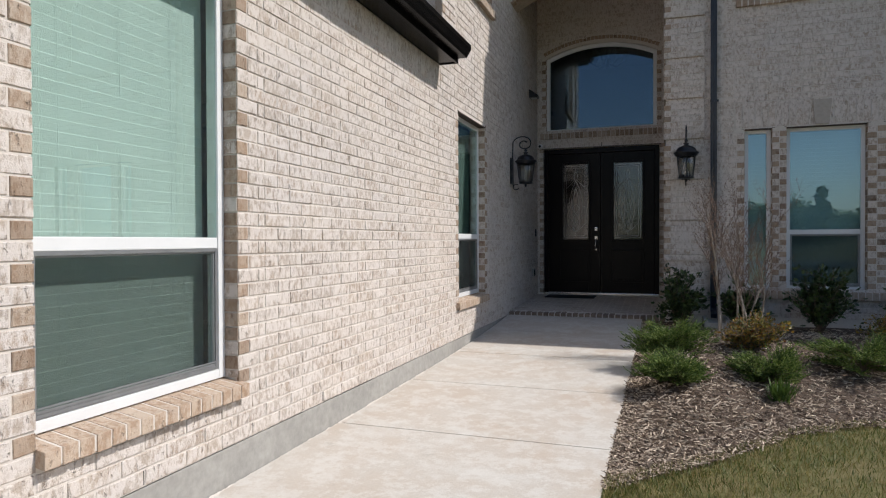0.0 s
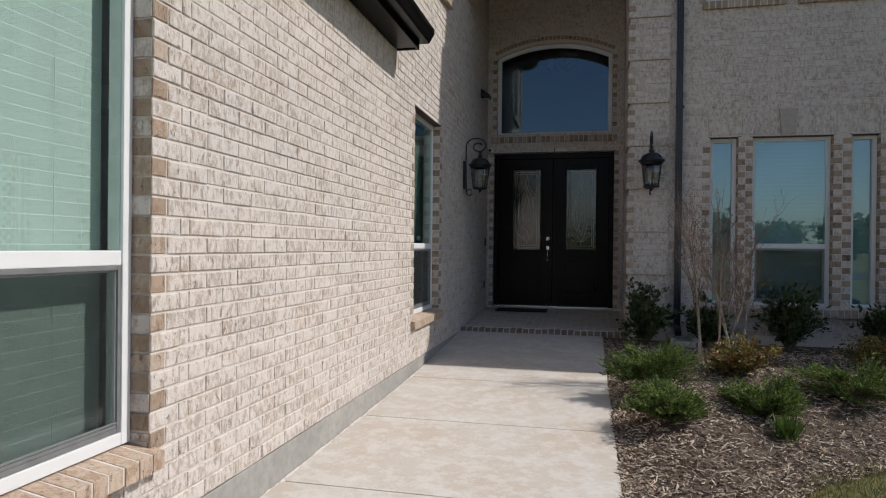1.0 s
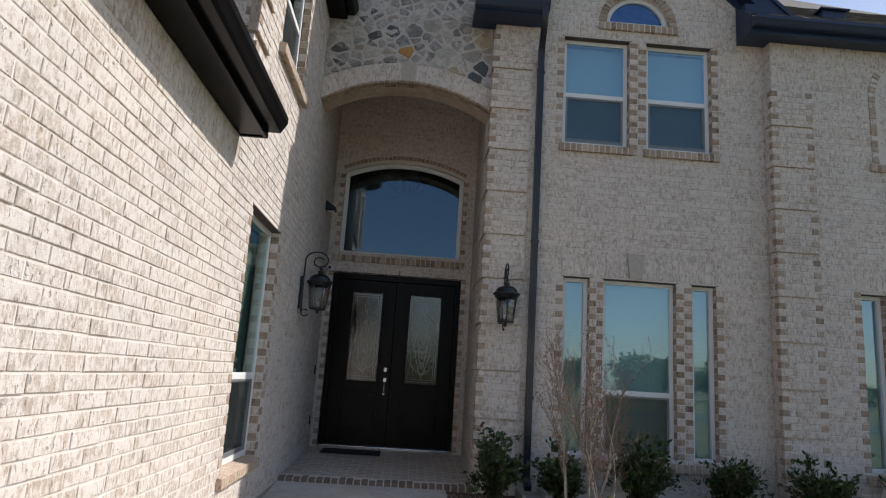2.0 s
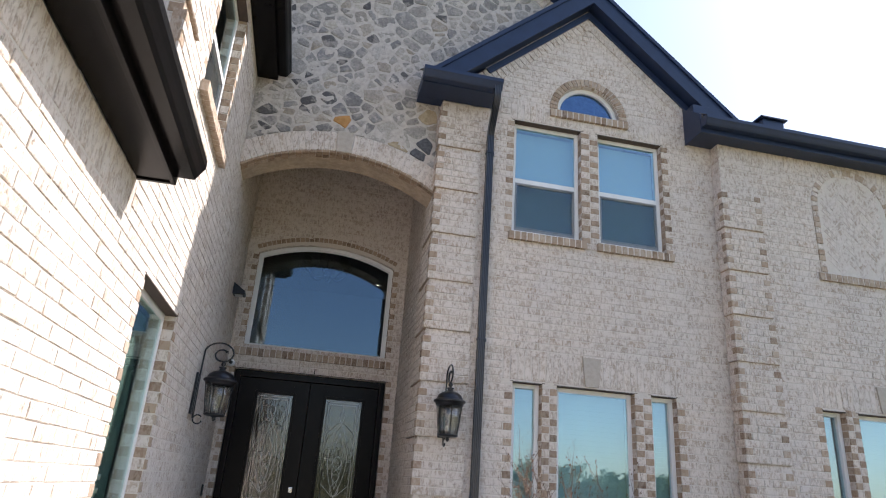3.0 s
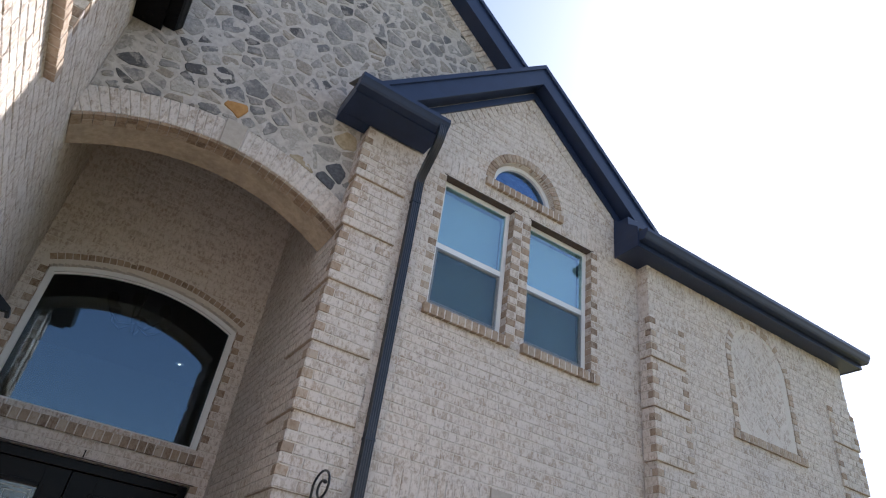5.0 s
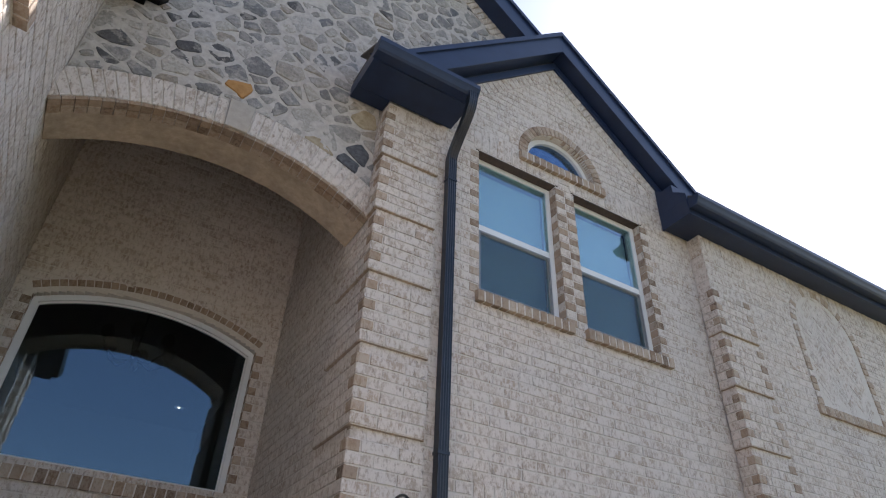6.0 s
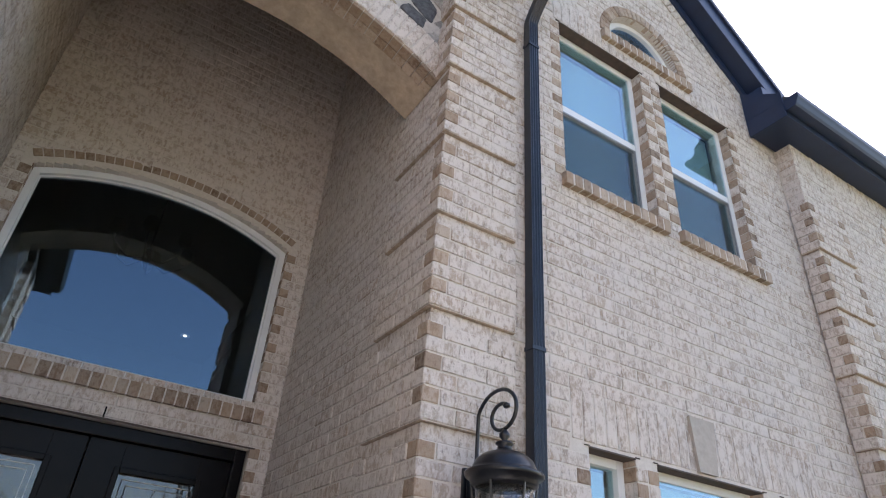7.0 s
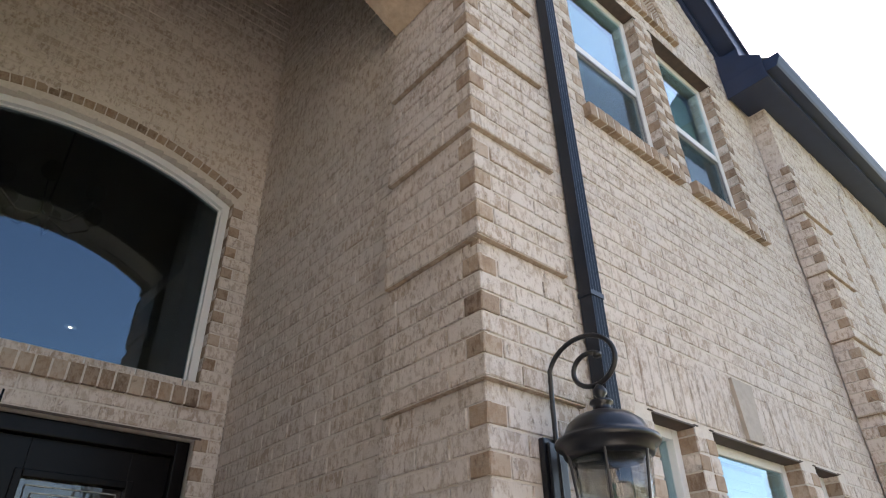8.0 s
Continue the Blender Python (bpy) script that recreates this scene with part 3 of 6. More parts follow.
wall_back = backing(P_BACK, 0.20, 7.0, back_spans, 0.2, 0.02, MORTAR, "wall_porch_back", "shaded brick wall round the front door", breaks=DOOR[2:] + TR[2:])
bb = Bricks(P_BACK, 13)
bb.courses(0.32, 6.95, lambda v: back_spans(v, 0.12 if v > TR[3] - 0.02 else 0.0))
half = math.asin((TR[1] - TR[0]) / 2 / TR_R)


def ring_bricks(m, centre, r0, r1, a0, a1, n, mats, wall, seed, name="arch_bricks", out=0.0, gap=0.008):
    """Bricks set side by side round an arc; angles from the top, clockwise. Each is a part."""
    rng = random.Random(seed)
    for i in range(n):
        b0, b1 = a0 + (a1 - a0) * i / n, a0 + (a1 - a0) * (i + 1) / n
        g0, g1 = gap / 2 / r0, gap / 2 / r1
        bm = bmesh.new()
        o = out + rng.uniform(-0.002, 0.003)
        back = []
        pts = [(r0, b0 + g0), (r0, b1 - g0), (r1, b1 - g1), (r1, b0 + g1)]
        e = 0.004
        cr, ca = (r0 + r1) / 2, (b0 + b1) / 2
        for d, s in ((-0.05, 0), (o - 0.004, 0), (o, e)):
            ring = []
            for r, a in pts:
                rr = r + (s if r < cr else -s)
                aa = a + (s / r if a < ca else -s / r)
                ring.append(bm.verts.new((centre[0] + rr * math.sin(aa), centre[1] + rr * math.cos(aa), d)))
            back.append(ring)
        for q in range(2):
            for k in range(4):
                bm.faces.new((back[q][k], back[q][(k + 1) % 4], back[q + 1][(k + 1) % 4], back[q + 1][k]))
        bm.faces.new(back[2])
        bmesh.ops.transform(bm, matrix=m, verts=bm.verts)
        part(name, bm, mats[rng.randrange(len(mats))], wall)


ring_bricks(P_BACK, TR_C, TR_R + 0.052, TR_R + 0.112, -half, half, 31, [TAN], wall_back, 5, "arch_brick", 0.002)
sill("sill_brick", P_BACK, TR[0] - 0.10, TR[1] + 0.08, 3.0, 3.098, 0.03, wall_back, mats=(TAN, TAN, ROW))
wall_openings(wall_back, P_BACK, [(TR[0], TR[1], TR[2], TR[3])], lintels=False)
bb.finish(wall_back, (-2.1, 0.2, 3.9, 5.2))
part("lintel", boxed(((DOOR[0] - 0.03, DOOR[3] + 0.001, -0.12), (DOOR[1] + 0.03, DOOR[3] + 0.012, 0.004)), m=P_BACK), STEEL, wall_back)
part("drip_wick", boxed(((-0.94, 2.835, -0.01), (-0.93, 2.90, 0.006)), m=P_BACK), DARK, wall_back, "short dark weep wick over the door")

# transom window
COUNT["window"] += 1
transom = thing("window_%d" % COUNT["window"], "arched fixed transom window with a white frame over the front door", "window", kind="structure")


def arch_loop(inset, segs=28):
    w = (TR[1] - TR[0]) / 2 - inset
    r = TR_R - inset
    a = math.asin(w / r)
    pts = [(TR_C[0] - w, TR[2] + inset)]
    pts += [(TR_C[0] + r * math.sin(-a + 2 * a * i / segs), TR_C[1] + r * math.cos(-a + 2 * a * i / segs)) for i in range(segs + 1)]
    pts.append((TR_C[0] + w, TR[2] + inset))
    return pts


def loop_frame(m, outer, inner, d0, d1):
    bm = bmesh.new()
    n = len(outer)
    rows = [[bm.verts.new((x, y, d)) for x, y in lp] for lp, d in ((outer, d0), (outer, d1), (inner, d1), (inner, d0))]
    for k in range(4):
        for i in range(n):
            j = (i + 1) % n
            bm.faces.new((rows[k][i], rows[k][j], rows[(k + 1) % 4][j], rows[(k + 1) % 4][i]))
    bmesh.ops.transform(bm, matrix=m, verts=bm.verts)
    return bm


part("window_frame", loop_frame(P_BACK, arch_loop(0.004), arch_loop(0.05), -0.14, -0.055), VINYL, transom)
part("inner_bead", loop_frame(P_BACK, arch_loop(0.05), arch_loop(0.062), -0.12, -0.085), VINYL, transom)


def loop_pane(m, lp, d):
    bm = bmesh.new()
    a = [bm.verts.new((x, y, d)) for x, y in lp]
    b = [bm.verts.new((x, y, d - 0.005)) for x, y in lp]
    bm.faces.new(a)
    bm.faces.new(b[::-1])
    for i in range(len(lp)):
        j = (i + 1) % len(lp)
        bm.faces.new((a[i], a[j], b[j], b[i]))
    bmesh.ops.transform(bm, matrix=m, verts=bm.verts)
    return bm


part("pane", loop_pane(P_BACK, arch_loop(0.06), -0.10), DEEPGLASS, transom).visible_shadow = False

# ---- porch: side wall, pier corner and quoins ----
wall_porch = backing(P_INNER, 0.05, 7.0, lambda v: [(-BACK_Y - 0.012, -PIER_END, False, False)], 0.30, 0.1, MORTAR, "wall_porch_side", "shaded brick side wall of the entry porch")
part("pier", boxed(((-PIER_END, 0.05, -0.30), (-BAY_Y - 0.008, 5.75, -0.006)), m=P_PORCH), MORTAR, wall_porch)
bp = Bricks(P_PORCH, 16)
bp.courses(0.245, 5.75, lambda v: [(-PIER_END, -BAY_Y, False, True)], shift=0.06)
bp.finish(wall_porch, (9, 9, 9, 9))
bp = Bricks(P_INNER, 14)
bp.courses(0.245, 6.95, lambda v: [(-BACK_Y - 0.012, -PIER_END, False, False)], shift=0.06)
bp.finish(wall_porch, (-11.3, -9.2, 2.4, 3.9))

LOW = (1.05, 1.37, 0.60, 2.645)
LOWM = (1.53, 2.41, 0.60, 2.645)
LOWR = (2.60, 2.90, 0.60, 2.645)
UPL, UPR = (0.985, 1.83, 4.31, 5.745), (2.045, 2.89, 4.31, 5.745)
HALF_C, HALF_R = (1.935, 6.0), 0.405


def gable_half(v):
    """Half the bay's width under its rake at height v."""
    return max(0.0, (7.60 - v) / 0.88)


def bay_spans(v, bricks=False):
    lo, hi = PORCH_X, 3.58
    if v > 5.82:
        lo = 0.60
    if v > 6.42:
        lo, hi = max(0.60, 1.95 - gable_half(v)), min(hi, 1.95 + gable_half(v))
    holes = [LOW, LOWM, LOWR, UPL, UPR]
    if HALF_C[1] < v < HALF_C[1] + HALF_R:
        w = math.sqrt(max(0, HALF_R ** 2 - (v - HALF_C[1]) ** 2))
        holes.append((HALF_C[0] - w, HALF_C[0] + w, 0, 9, 0))
    if bricks:
        holes += [(0.93, 3.0, 2.645, 2.93, 0), (1.42, 2.45, 5.87, 5.985, 0), (0.0, 0.66, 5.63, 9, 0), (0.93, 1.88, 5.745, 5.99, 0), (2.0, 2.95, 5.745, 5.99, 0)]
        w = HALF_R + 0.11
        if HALF_C[1] - 0.05 < v < HALF_C[1] + w:
            holes.append((HALF_C[0] - math.sqrt(w * w - (v - HALF_C[1]) ** 2), HALF_C[0] + math.sqrt(w * w - (v - HALF_C[1]) ** 2), 0, 9, 0))
        if v > 6.18:
            g = max(0.02, gable_half(v) - 0.29)
            lo, hi = max(lo, 1.95 - g), min(hi, 1.95 + g)
    return cut(lo, hi, holes, v, False, False)


wall_bay = backing(P_BAY, 0.05, 7.6, bay_spans, 0.22, 0.02, MORTAR, "wall_bay", "shaded cream brick front wall with a pointed gable", breaks=LOW[2:] + UPL[2:])
bf = Bricks(P_BAY, 15)
bf.courses(0.245, 7.55, lambda v: bay_spans(v, True), shift=0.05)
for a, b in ((0.94, 1.87), (1.87, 1.97), (1.97, 2.99)):
    soldiers(bf, a, b if b != 1.97 else 1.87, 2.66, 2.925, 0) if b != 1.97 else None
soldiers(bf, PORCH_X, 0.66, 5.635, 5.815)
soldiers(bf, 0.93, 1.42, 5.76, 5.985)
soldiers(bf, 2.45, 2.95, 5.76, 5.985)
soldiers(bf, 1.42, 1.88, 5.76, 5.87)
soldiers(bf, 2.0, 2.45, 5.76, 5.87)
bf.finish(wall_bay, (0.8, 3.0, 2.9, 4.25))
wall_openings(wall_bay, P_BAY, [LOW, LOWM, LOWR, UPL, UPR])
# rake courses: bricks laid square to the slope
for side in (-1, 1):
    L = math.hypot(1.45, 1.45 * 0.88)
    slope = math.atan(0.88)
    nb = 25
    rng = random.Random(20 + side)
    for i in range(nb):
        s = 0.12 + L * i / nb
        cx, cz = 1.95 + side * s * math.cos(slope), 7.56 - s * math.sin(slope)
        ob = new("rake_brick", brick_mesh(0.069, 0.20, i % 3, BRICK))
        ob.parent = wall_bay
        ob.matrix_basis = P_BAY @ Matrix.Translation((cx - side * math.sin(slope) * 0.10, cz - math.cos(slope) * 0.10, rng.uniform(0.010, 0.014))) @ Matrix.Rotation(-side * slope, 4, "Z")
sill("sill_brick", P_BAY, 0.94, 1.875, 4.215, 4.307, 0.045, wall_bay, mats=(TAN, TAN, ROW), joint=0.0075)
sill("sill_brick", P_BAY, 2.0, 2.97, 4.215, 4.307, 0.045, wall_bay, mats=(TAN, TAN, ROW), joint=0.0075)
sill("sill_brick", P_BAY, 1.42, 2.45, 5.89, 5.985, 0.04, wall_bay, mats=(TAN, TAN, ROW), joint=0.0075)
sill("sill_brick", P_BAY, 0.98, 2.97, 0.50, 0.597, 0.045, wall_bay)
ring_bricks(P_BAY, HALF_C, HALF_R + 0.004, HALF_R + 0.105, -math.pi / 2, math.pi / 2, 26, [ROW, TAN, ROW, TAN], wall_bay, 6, "arch_brick", 0.006)
for cx, m, z0, z1 in ((1.92, P_BAY, 2.66, 2.965),):
    bm = bmesh.new()
    vs = [bm.verts.new((cx + x, z, d)) for d in (-0.05, 0.018) for x, z in ((-0.075, z0), (0.075, z0), (0.105, z1), (-0.105, z1))]
    for f in ((0, 1, 2, 3), (4, 5, 6, 7), (0, 1, 5, 4), (1, 2, 6, 5), (2, 3, 7, 6), (3, 0, 4, 7)):
        bm.faces.new([vs[i] for i in f])
    bmesh.ops.transform(bm, matrix=m, verts=bm.verts)
    part("keystone", bm, CAST, wall_bay, "smooth tan cast-stone keystone")
G1 = "windows of the front bay"
for h, r, lab in ((LOW, None, "narrow white fixed sidelight window in shaded brick"), (LOWM, 1.33, "white double-hung ground-floor window reflecting the lawn"), (LOWR, None, "narrow white fixed sidelight window in shaded brick"),
                  (UPL, 4.99, "white upper double-hung window with pale blinds"), (UPR, 4.99, "white upper double-hung window with pale blinds")):
    tagged(window(P_BAY, h[0] + 0.005, h[1] - 0.005, h[2], h[3] - 0.004, r, label=lab, glass=BLUEGLASS), group=G1)
COUNT["window"] += 1
half_window = thing("window_%d" % COUNT["window"], "half-round white window under the gable", "window", kind="structure")


def half_loop(r, base):
    a = math.acos(base / r) if base else math.pi / 2
    return [(HALF_C[0] + r * math.sin(-a + 2 * a * i / 24), HALF_C[1] + r * math.cos(-a + 2 * a * i / 24)) for i in range(25)]


part("window_frame", loop_frame(P_BAY, half_loop(HALF_R, 0), half_loop(HALF_R - 0.05, 0.05), -0.14, -0.07), VINYL, half_window)
part("pane", loop_pane(P_BAY, half_loop(HALF_R - 0.04, 0.04), -0.10), HALFGLASS, half_window).visible_shadow = False
# Dark sheet in place of the unlit room behind the pane.
part("dark_backing", loop_pane(P_BAY, half_loop(HALF_R - 0.02, 0.02), -0.20), DARK, half_window)


def quoin_stack(m_front, u0, u1, tooth, m_side, s0, s1, wall, levels, seed):
    """Projecting brick blocks up a corner, six courses each with a set-back course between."""
    for k, z in enumerate(levels):
        h = 0.457
        bm = boxed(((u0 + (0.010 if m_side is not None else 0.0), z, -0.06), (u1, z + h, 0.019)), m=m_front)
        if m_side is not None:
            box(bm, (s0 + 0.004, z + 0.002, -0.06), (s1 - 0.012, z + h - 0.002, 0.0185), 0, m_side)
        root = part("quoin", bm, MORTAR, wall, "projecting brick corner block")
        under = boxed(((u0 + 0.002, z - 0.003, 0.001), (u1 - 0.002, z - 0.0005, 0.0235)), m=m_front)
        if m_side is not None:
            box(under, (s0 + 0.002, z - 0.003, 0.001), (s1 - 0.030, z - 0.0005, 0.0235), 0, m_side)
        part("underside", under, ROW, root)
        q = Bricks(m_front, seed + 70 + k)
        q.courses(z + h, z + h + COURSE, lambda v: [(u0 + 0.026, u1, False, False)], out=0.001, start=z + h, shift=0.05 * k)
        q.finish(root, (9, 9, 9, 9), mats=[BRICK, TAN, ROW])
        if m_side is not None:
            q = Bricks(m_side, seed + 90 + k)
            q.courses(z + h, z + h + COURSE, lambda v: [(s0, s1 - 0.027, False, False)], out=0.003, start=z + h, shift=0.02 * k)
            q.finish(root, (9, 9, 9, 9), mats=[BRICK, TAN, ROW])
        q = Bricks(m_front, seed + k)
        q.courses(z, z + h, lambda v: [(u0, u1, *tooth)], out=0.026, start=z, shift=0.03)
        near = (u0, u1, 0, 9) if m_side is not None and s1 - s0 > 0.3 and 1.9 < z < 4.4 else (9, 9, 9, 9)
        q.finish(root, near)
        if m_side is not None:
            q = Bricks(m_side, seed + 50 + k)
            q.courses(z, z + h, lambda v: [(s0, s1, False, True)], out=0.026, start=z, shift=0.1)
            q.finish(root, (9, 9, 9, 9))


LEVELS = [0.427 + 0.5334 * k for k in range(10)]
quoin_stack(P_BAY, PORCH_X - 0.026, 0.575, (True, False), P_PORCH, -PIER_END, -BAY_Y + 0.026, wall_bay, [z for z in LEVELS if z < 5.3], 100)

# ---- wing on the far side of the bay ----
WLOW, WLOWM, WLOWR = (4.58, 4.88, 0.62, 2.655), (5.04, 5.92, 0.62, 2.655), (6.10, 6.40, 0.62, 2.655)
NICHE = (4.93, 5.93, 4.30, 5.18)


def niche_half(v, grow=0.0):
    w = (NICHE[1] - NICHE[0]) / 2
    if v < NICHE[3]:
        return w + grow
    h = (w + grow) ** 2 - (v - NICHE[3]) ** 2
    return math.sqrt(h) if h > 0 else 0


def wing_spans(v, bricks=False):
    holes = [WLOW, WLOWM, WLOWR]
    if bricks:
        holes += [(4.46, 6.52, 2.655, 2.94, 0), (0, 9, 5.63, 9, 0)]
        if NICHE[2] - 0.09 < v and niche_half(v, 0.10) > 0:
            c = (NICHE[0] + NICHE[1]) / 2
            holes.append((c - niche_half(v, 0.10), c + niche_half(v, 0.10), NICHE[2] - 0.10, 9, 0))
    return cut(3.58, 7.27, holes, v, False, False)


wall_wing = backing(P_WING, 0.05, 5.85, wing_spans, 0.25, 0.05, MORTAR, "wall_wing", "long shaded cream brick front wall of the wing", breaks=WLOW[2:])
bg = Bricks(P_WING, 16)
bg.courses(0.245, 5.8, lambda v: wing_spans(v, True), shift=0.11)
soldiers(bg, 3.58, 7.27, 5.64, 5.85)
soldiers(bg, 4.47, 6.51, 2.675, 2.935)
# herringbone panel inside the blind arch
c = (NICHE[0] + NICHE[1]) / 2
rng = random.Random(77)
S = 0.0667
hv, hf = [], []
for r in range(-16, 17):
    for m6 in range(-4, 5):
        for upright in (0, 1):
            px, py = ((r + 6 * m6 + 1.5) * S, (r + 0.5) * S) if not upright else ((r + 0.5) * S, (r - 5 + 6 * m6 + 1.5) * S)
            a = math.pi / 4
            u, v = c + (px - py) * math.cos(a), 4.95 + (px + py) * math.sin(a)
            if v < NICHE[2] + 0.05 or abs(u - c) > niche_half(v + 0.03) - 0.05:
                continue
            vs, fs = brick_shape(3 * S - GAP, S - GAP, (r * 3 + m6) % 4)
            n0 = len(hv)
            t = a + (math.pi / 2 if upright else 0.0)
            o = rng.uniform(-0.003, 0.003) - 0.002
            hv += [P_WING @ Vector((u + p * math.cos(t) - q * math.sin(t), v + p * math.sin(t) + q * math.cos(t), d + o)) for p, q, d in vs]
            hf += [tuple(n0 + k for k in f) for f in fs]
tagged(link_mesh("herringbone_panel", hv, hf, BRICK, None, wall_wing), "cream bricks laid in herringbone", kind="stuff")
ring_bricks(P_WING, (c, NICHE[3]), 0.503, 0.595, -math.pi / 2, math.pi / 2, 26, [ROW, BRICK, ROW, BRICK], wall_wing, 8, "arch_brick", 0.008)
for u in (NICHE[0] - 0.095, NICHE[1] + 0.003):
    z = NICHE[2]
    k = 0
    while z < NICHE[3] - 0.05:
        ob = new("arch_brick", brick_mesh(0.085, 0.064, k % 3, (ROW, BRICK, ROW)[k % 3]))
        ob.parent = wall_wing
        ob.matrix_basis = P_WING @ Matrix.Translation((u + 0.045, z + 0.037, 0.008))
        z += 0.0735
        k += 1
sill("sill_brick", P_WING, NICHE[0] - 0.14, NICHE[1] + 0.14, 4.20, 4.295, 0.03, wall_wing)
sill("sill_brick", P_WING, 4.50, 6.48, 0.52, 0.617, 0.045, wall_wing)
bg.finish(wall_wing, (4.1, 6.4, 3.0, 4.15))
wall_openings(wall_wing, P_WING, [WLOW, WLOWM, WLOWR])
bm = bmesh.new()
vs = [bm.verts.new((c + x, z, d)) for d in (-0.05, 0.018) for x, z in ((-0.075, 2.675), (0.075, 2.675), (0.105, 2.975), (-0.105, 2.975))]
for f in ((0, 1, 2, 3), (4, 5, 6, 7), (0, 1, 5, 4), (1, 2, 6, 5), (2, 3, 7, 6), (3, 0, 4, 7)):
    bm.faces.new([vs[i] for i in f])
bmesh.ops.transform(bm, matrix=P_WING, verts=bm.verts)
part("keystone", bm, CAST, wall_wing, "smooth tan cast-stone keystone")
G2 = "windows of the wing"
for h, r, lab in ((WLOW, None, "narrow white fixed sidelight window of the wing"), (WLOWM, 1.33, "white double-hung ground-floor window of the wing"), (WLOWR, None, "narrow white fixed sidelight window of the wing")):
    tagged(window(P_WING, h[0] + 0.005, h[1] - 0.005, h[2], h[3] - 0.004, r, label=lab, glass=BLUEGLASS), group=G2)
quoin_stack(P_WING, 3.554, 4.09, (True, True), P_RETURN, -9.225, -WING_Y + 0.026, wall_wing, [z for z in LEVELS if z < 5.0], 200)
quoin_stack(P_WING, 6.75, 7.296, (True, True), None, 0, 0, wall_wing, [z for z in LEVELS if z < 5.0], 300)
br = Bricks(P_RETURN, 17)
br.courses(0.245, 5.8, lambda v: [(-BAY_Y + 0.004, -WING_Y, False, False)])
br.finish(wall_wing, (9, 9, 9, 9))

# ---- stone gable over the arch ----
ARCH_X0, ARCH_X1, SPRING, APEX = WEST_X, PORCH_X, 4.68, 5.0
ARCH_H = (ARCH_X1 - ARCH_X0) / 2
ARCH_S = APEX - SPRING
ARCH_R = (ARCH_H ** 2 + ARCH_S ** 2) / (2 * ARCH_S)
ARCH_C = ((ARCH_X0 + ARCH_X1) / 2, APEX - ARCH_R)
RIDGE_X, RIDGE_Z, PITCH = 0.13, 9.02, 0.86
RING = 0.245


def stone_spans(v):
    w = max(0.0, (RIDGE_Z - v) / PITCH)
    lo, hi = max(WEST_X, RIDGE_X - w), min(2.6, RIDGE_X + w)
    if v < 5.85:
        hi = PORCH_X + 0.1
    d = v - ARCH_C[1]
    holes = []
    if d < ARCH_R:
        h = math.sqrt(ARCH_R ** 2 - d * d)
        holes.append((ARCH_C[0] - h, ARCH_C[0] + h, 0, 9))
    return cut(lo, hi, holes, v)


wall_stone = backing(P_STONE, 4.5, RIDGE_Z, stone_spans, 0.40, 0.012, POINTING, "wall_stone_gable", "rubble stone gable wall above the entry arch", face=-0.002)


def stone_material():
    m, t, b = material("rubble_stone", 0.85)
    c = ramp(t, chance(t), [(0.0, (0.08, 0.078, 0.08)), (0.08, (0.15, 0.145, 0.145)), (0.17, (0.40, 0.375, 0.345)), (0.28, (0.20, 0.198, 0.20)), (0.40, (0.50, 0.46, 0.405)),
                            (0.50, (0.25, 0.243, 0.238)), (0.60, (0.46, 0.44, 0.415)), (0.72, (0.37, 0.315, 0.25)), (0.80, (0.29, 0.285, 0.285)), (0.90, (0.54, 0.50, 0.44)), (1.0, (0.16, 0.16, 0.17))])
    f1, f2 = grain(t, 11, 5, 0.7), grain(t, 42, 4, 0.75)
    c = mixc(t, ramp(t, grain(t, 24, 5, 0.75), [(0.38, (0.55, 0.55, 0.55)), (0.5, (0, 0, 0))]), c, mixc(t, 0.5, c, (0.12, 0.11, 0.105)))
    smear = grain(t, 9.0, 8, 0.72)
    c = mixc(t, ramp(t, smear, [(0.49, (0, 0, 0)), (0.56, (0.55, 0.55, 0.55))]), c, (0.50, 0.46, 0.42))
    c = mixc(t, 1.0, c, ramp(t, f2, [(0.25, (0.57, 0.56, 0.555)), (0.7, (1.10, 1.085, 1.07))]), "MULTIPLY")
    t.links.new(c, b.inputs["Base Color"])
    bump(t, b, maths(t, "ADD", f1, f2), 0.8, 0.012)
    return m


STONE = stone_material()
STONE_ORANGE = plain("ochre_stone", (0.34, 0.165, 0.05), (0.48, 0.255, 0.09), 14, 0.85, 0.6, 0.008)
STONE_TAN = plain("tan_stone", (0.25, 0.185, 0.105), (0.46, 0.38, 0.27), 18, 0.85, 0.6, 0.008)
STONE_BLACK = plain("black_stone", (0.035, 0.037, 0.042), (0.14, 0.14, 0.15), 30, 0.75, 0.6, 0.008)


def clip(poly, px, pz, nx, nz):
    """Keep the part of poly with (p - (px, pz)) . n <= 0."""
    out = []
    for i in range(len(poly)):
        a, b = poly[i], poly[(i + 1) % len(poly)]
        da = (a[0] - px) * nx + (a[1] - pz) * nz
        db = (b[0] - px) * nx + (b[1] - pz) * nz
        if da <= 0:
            out.append(a)
        if da * db < 0:
            s = da / (da - db)
            out.append((a[0] + (b[0] - a[0]) * s, a[1] + (b[1] - a[1]) * s))
    return out


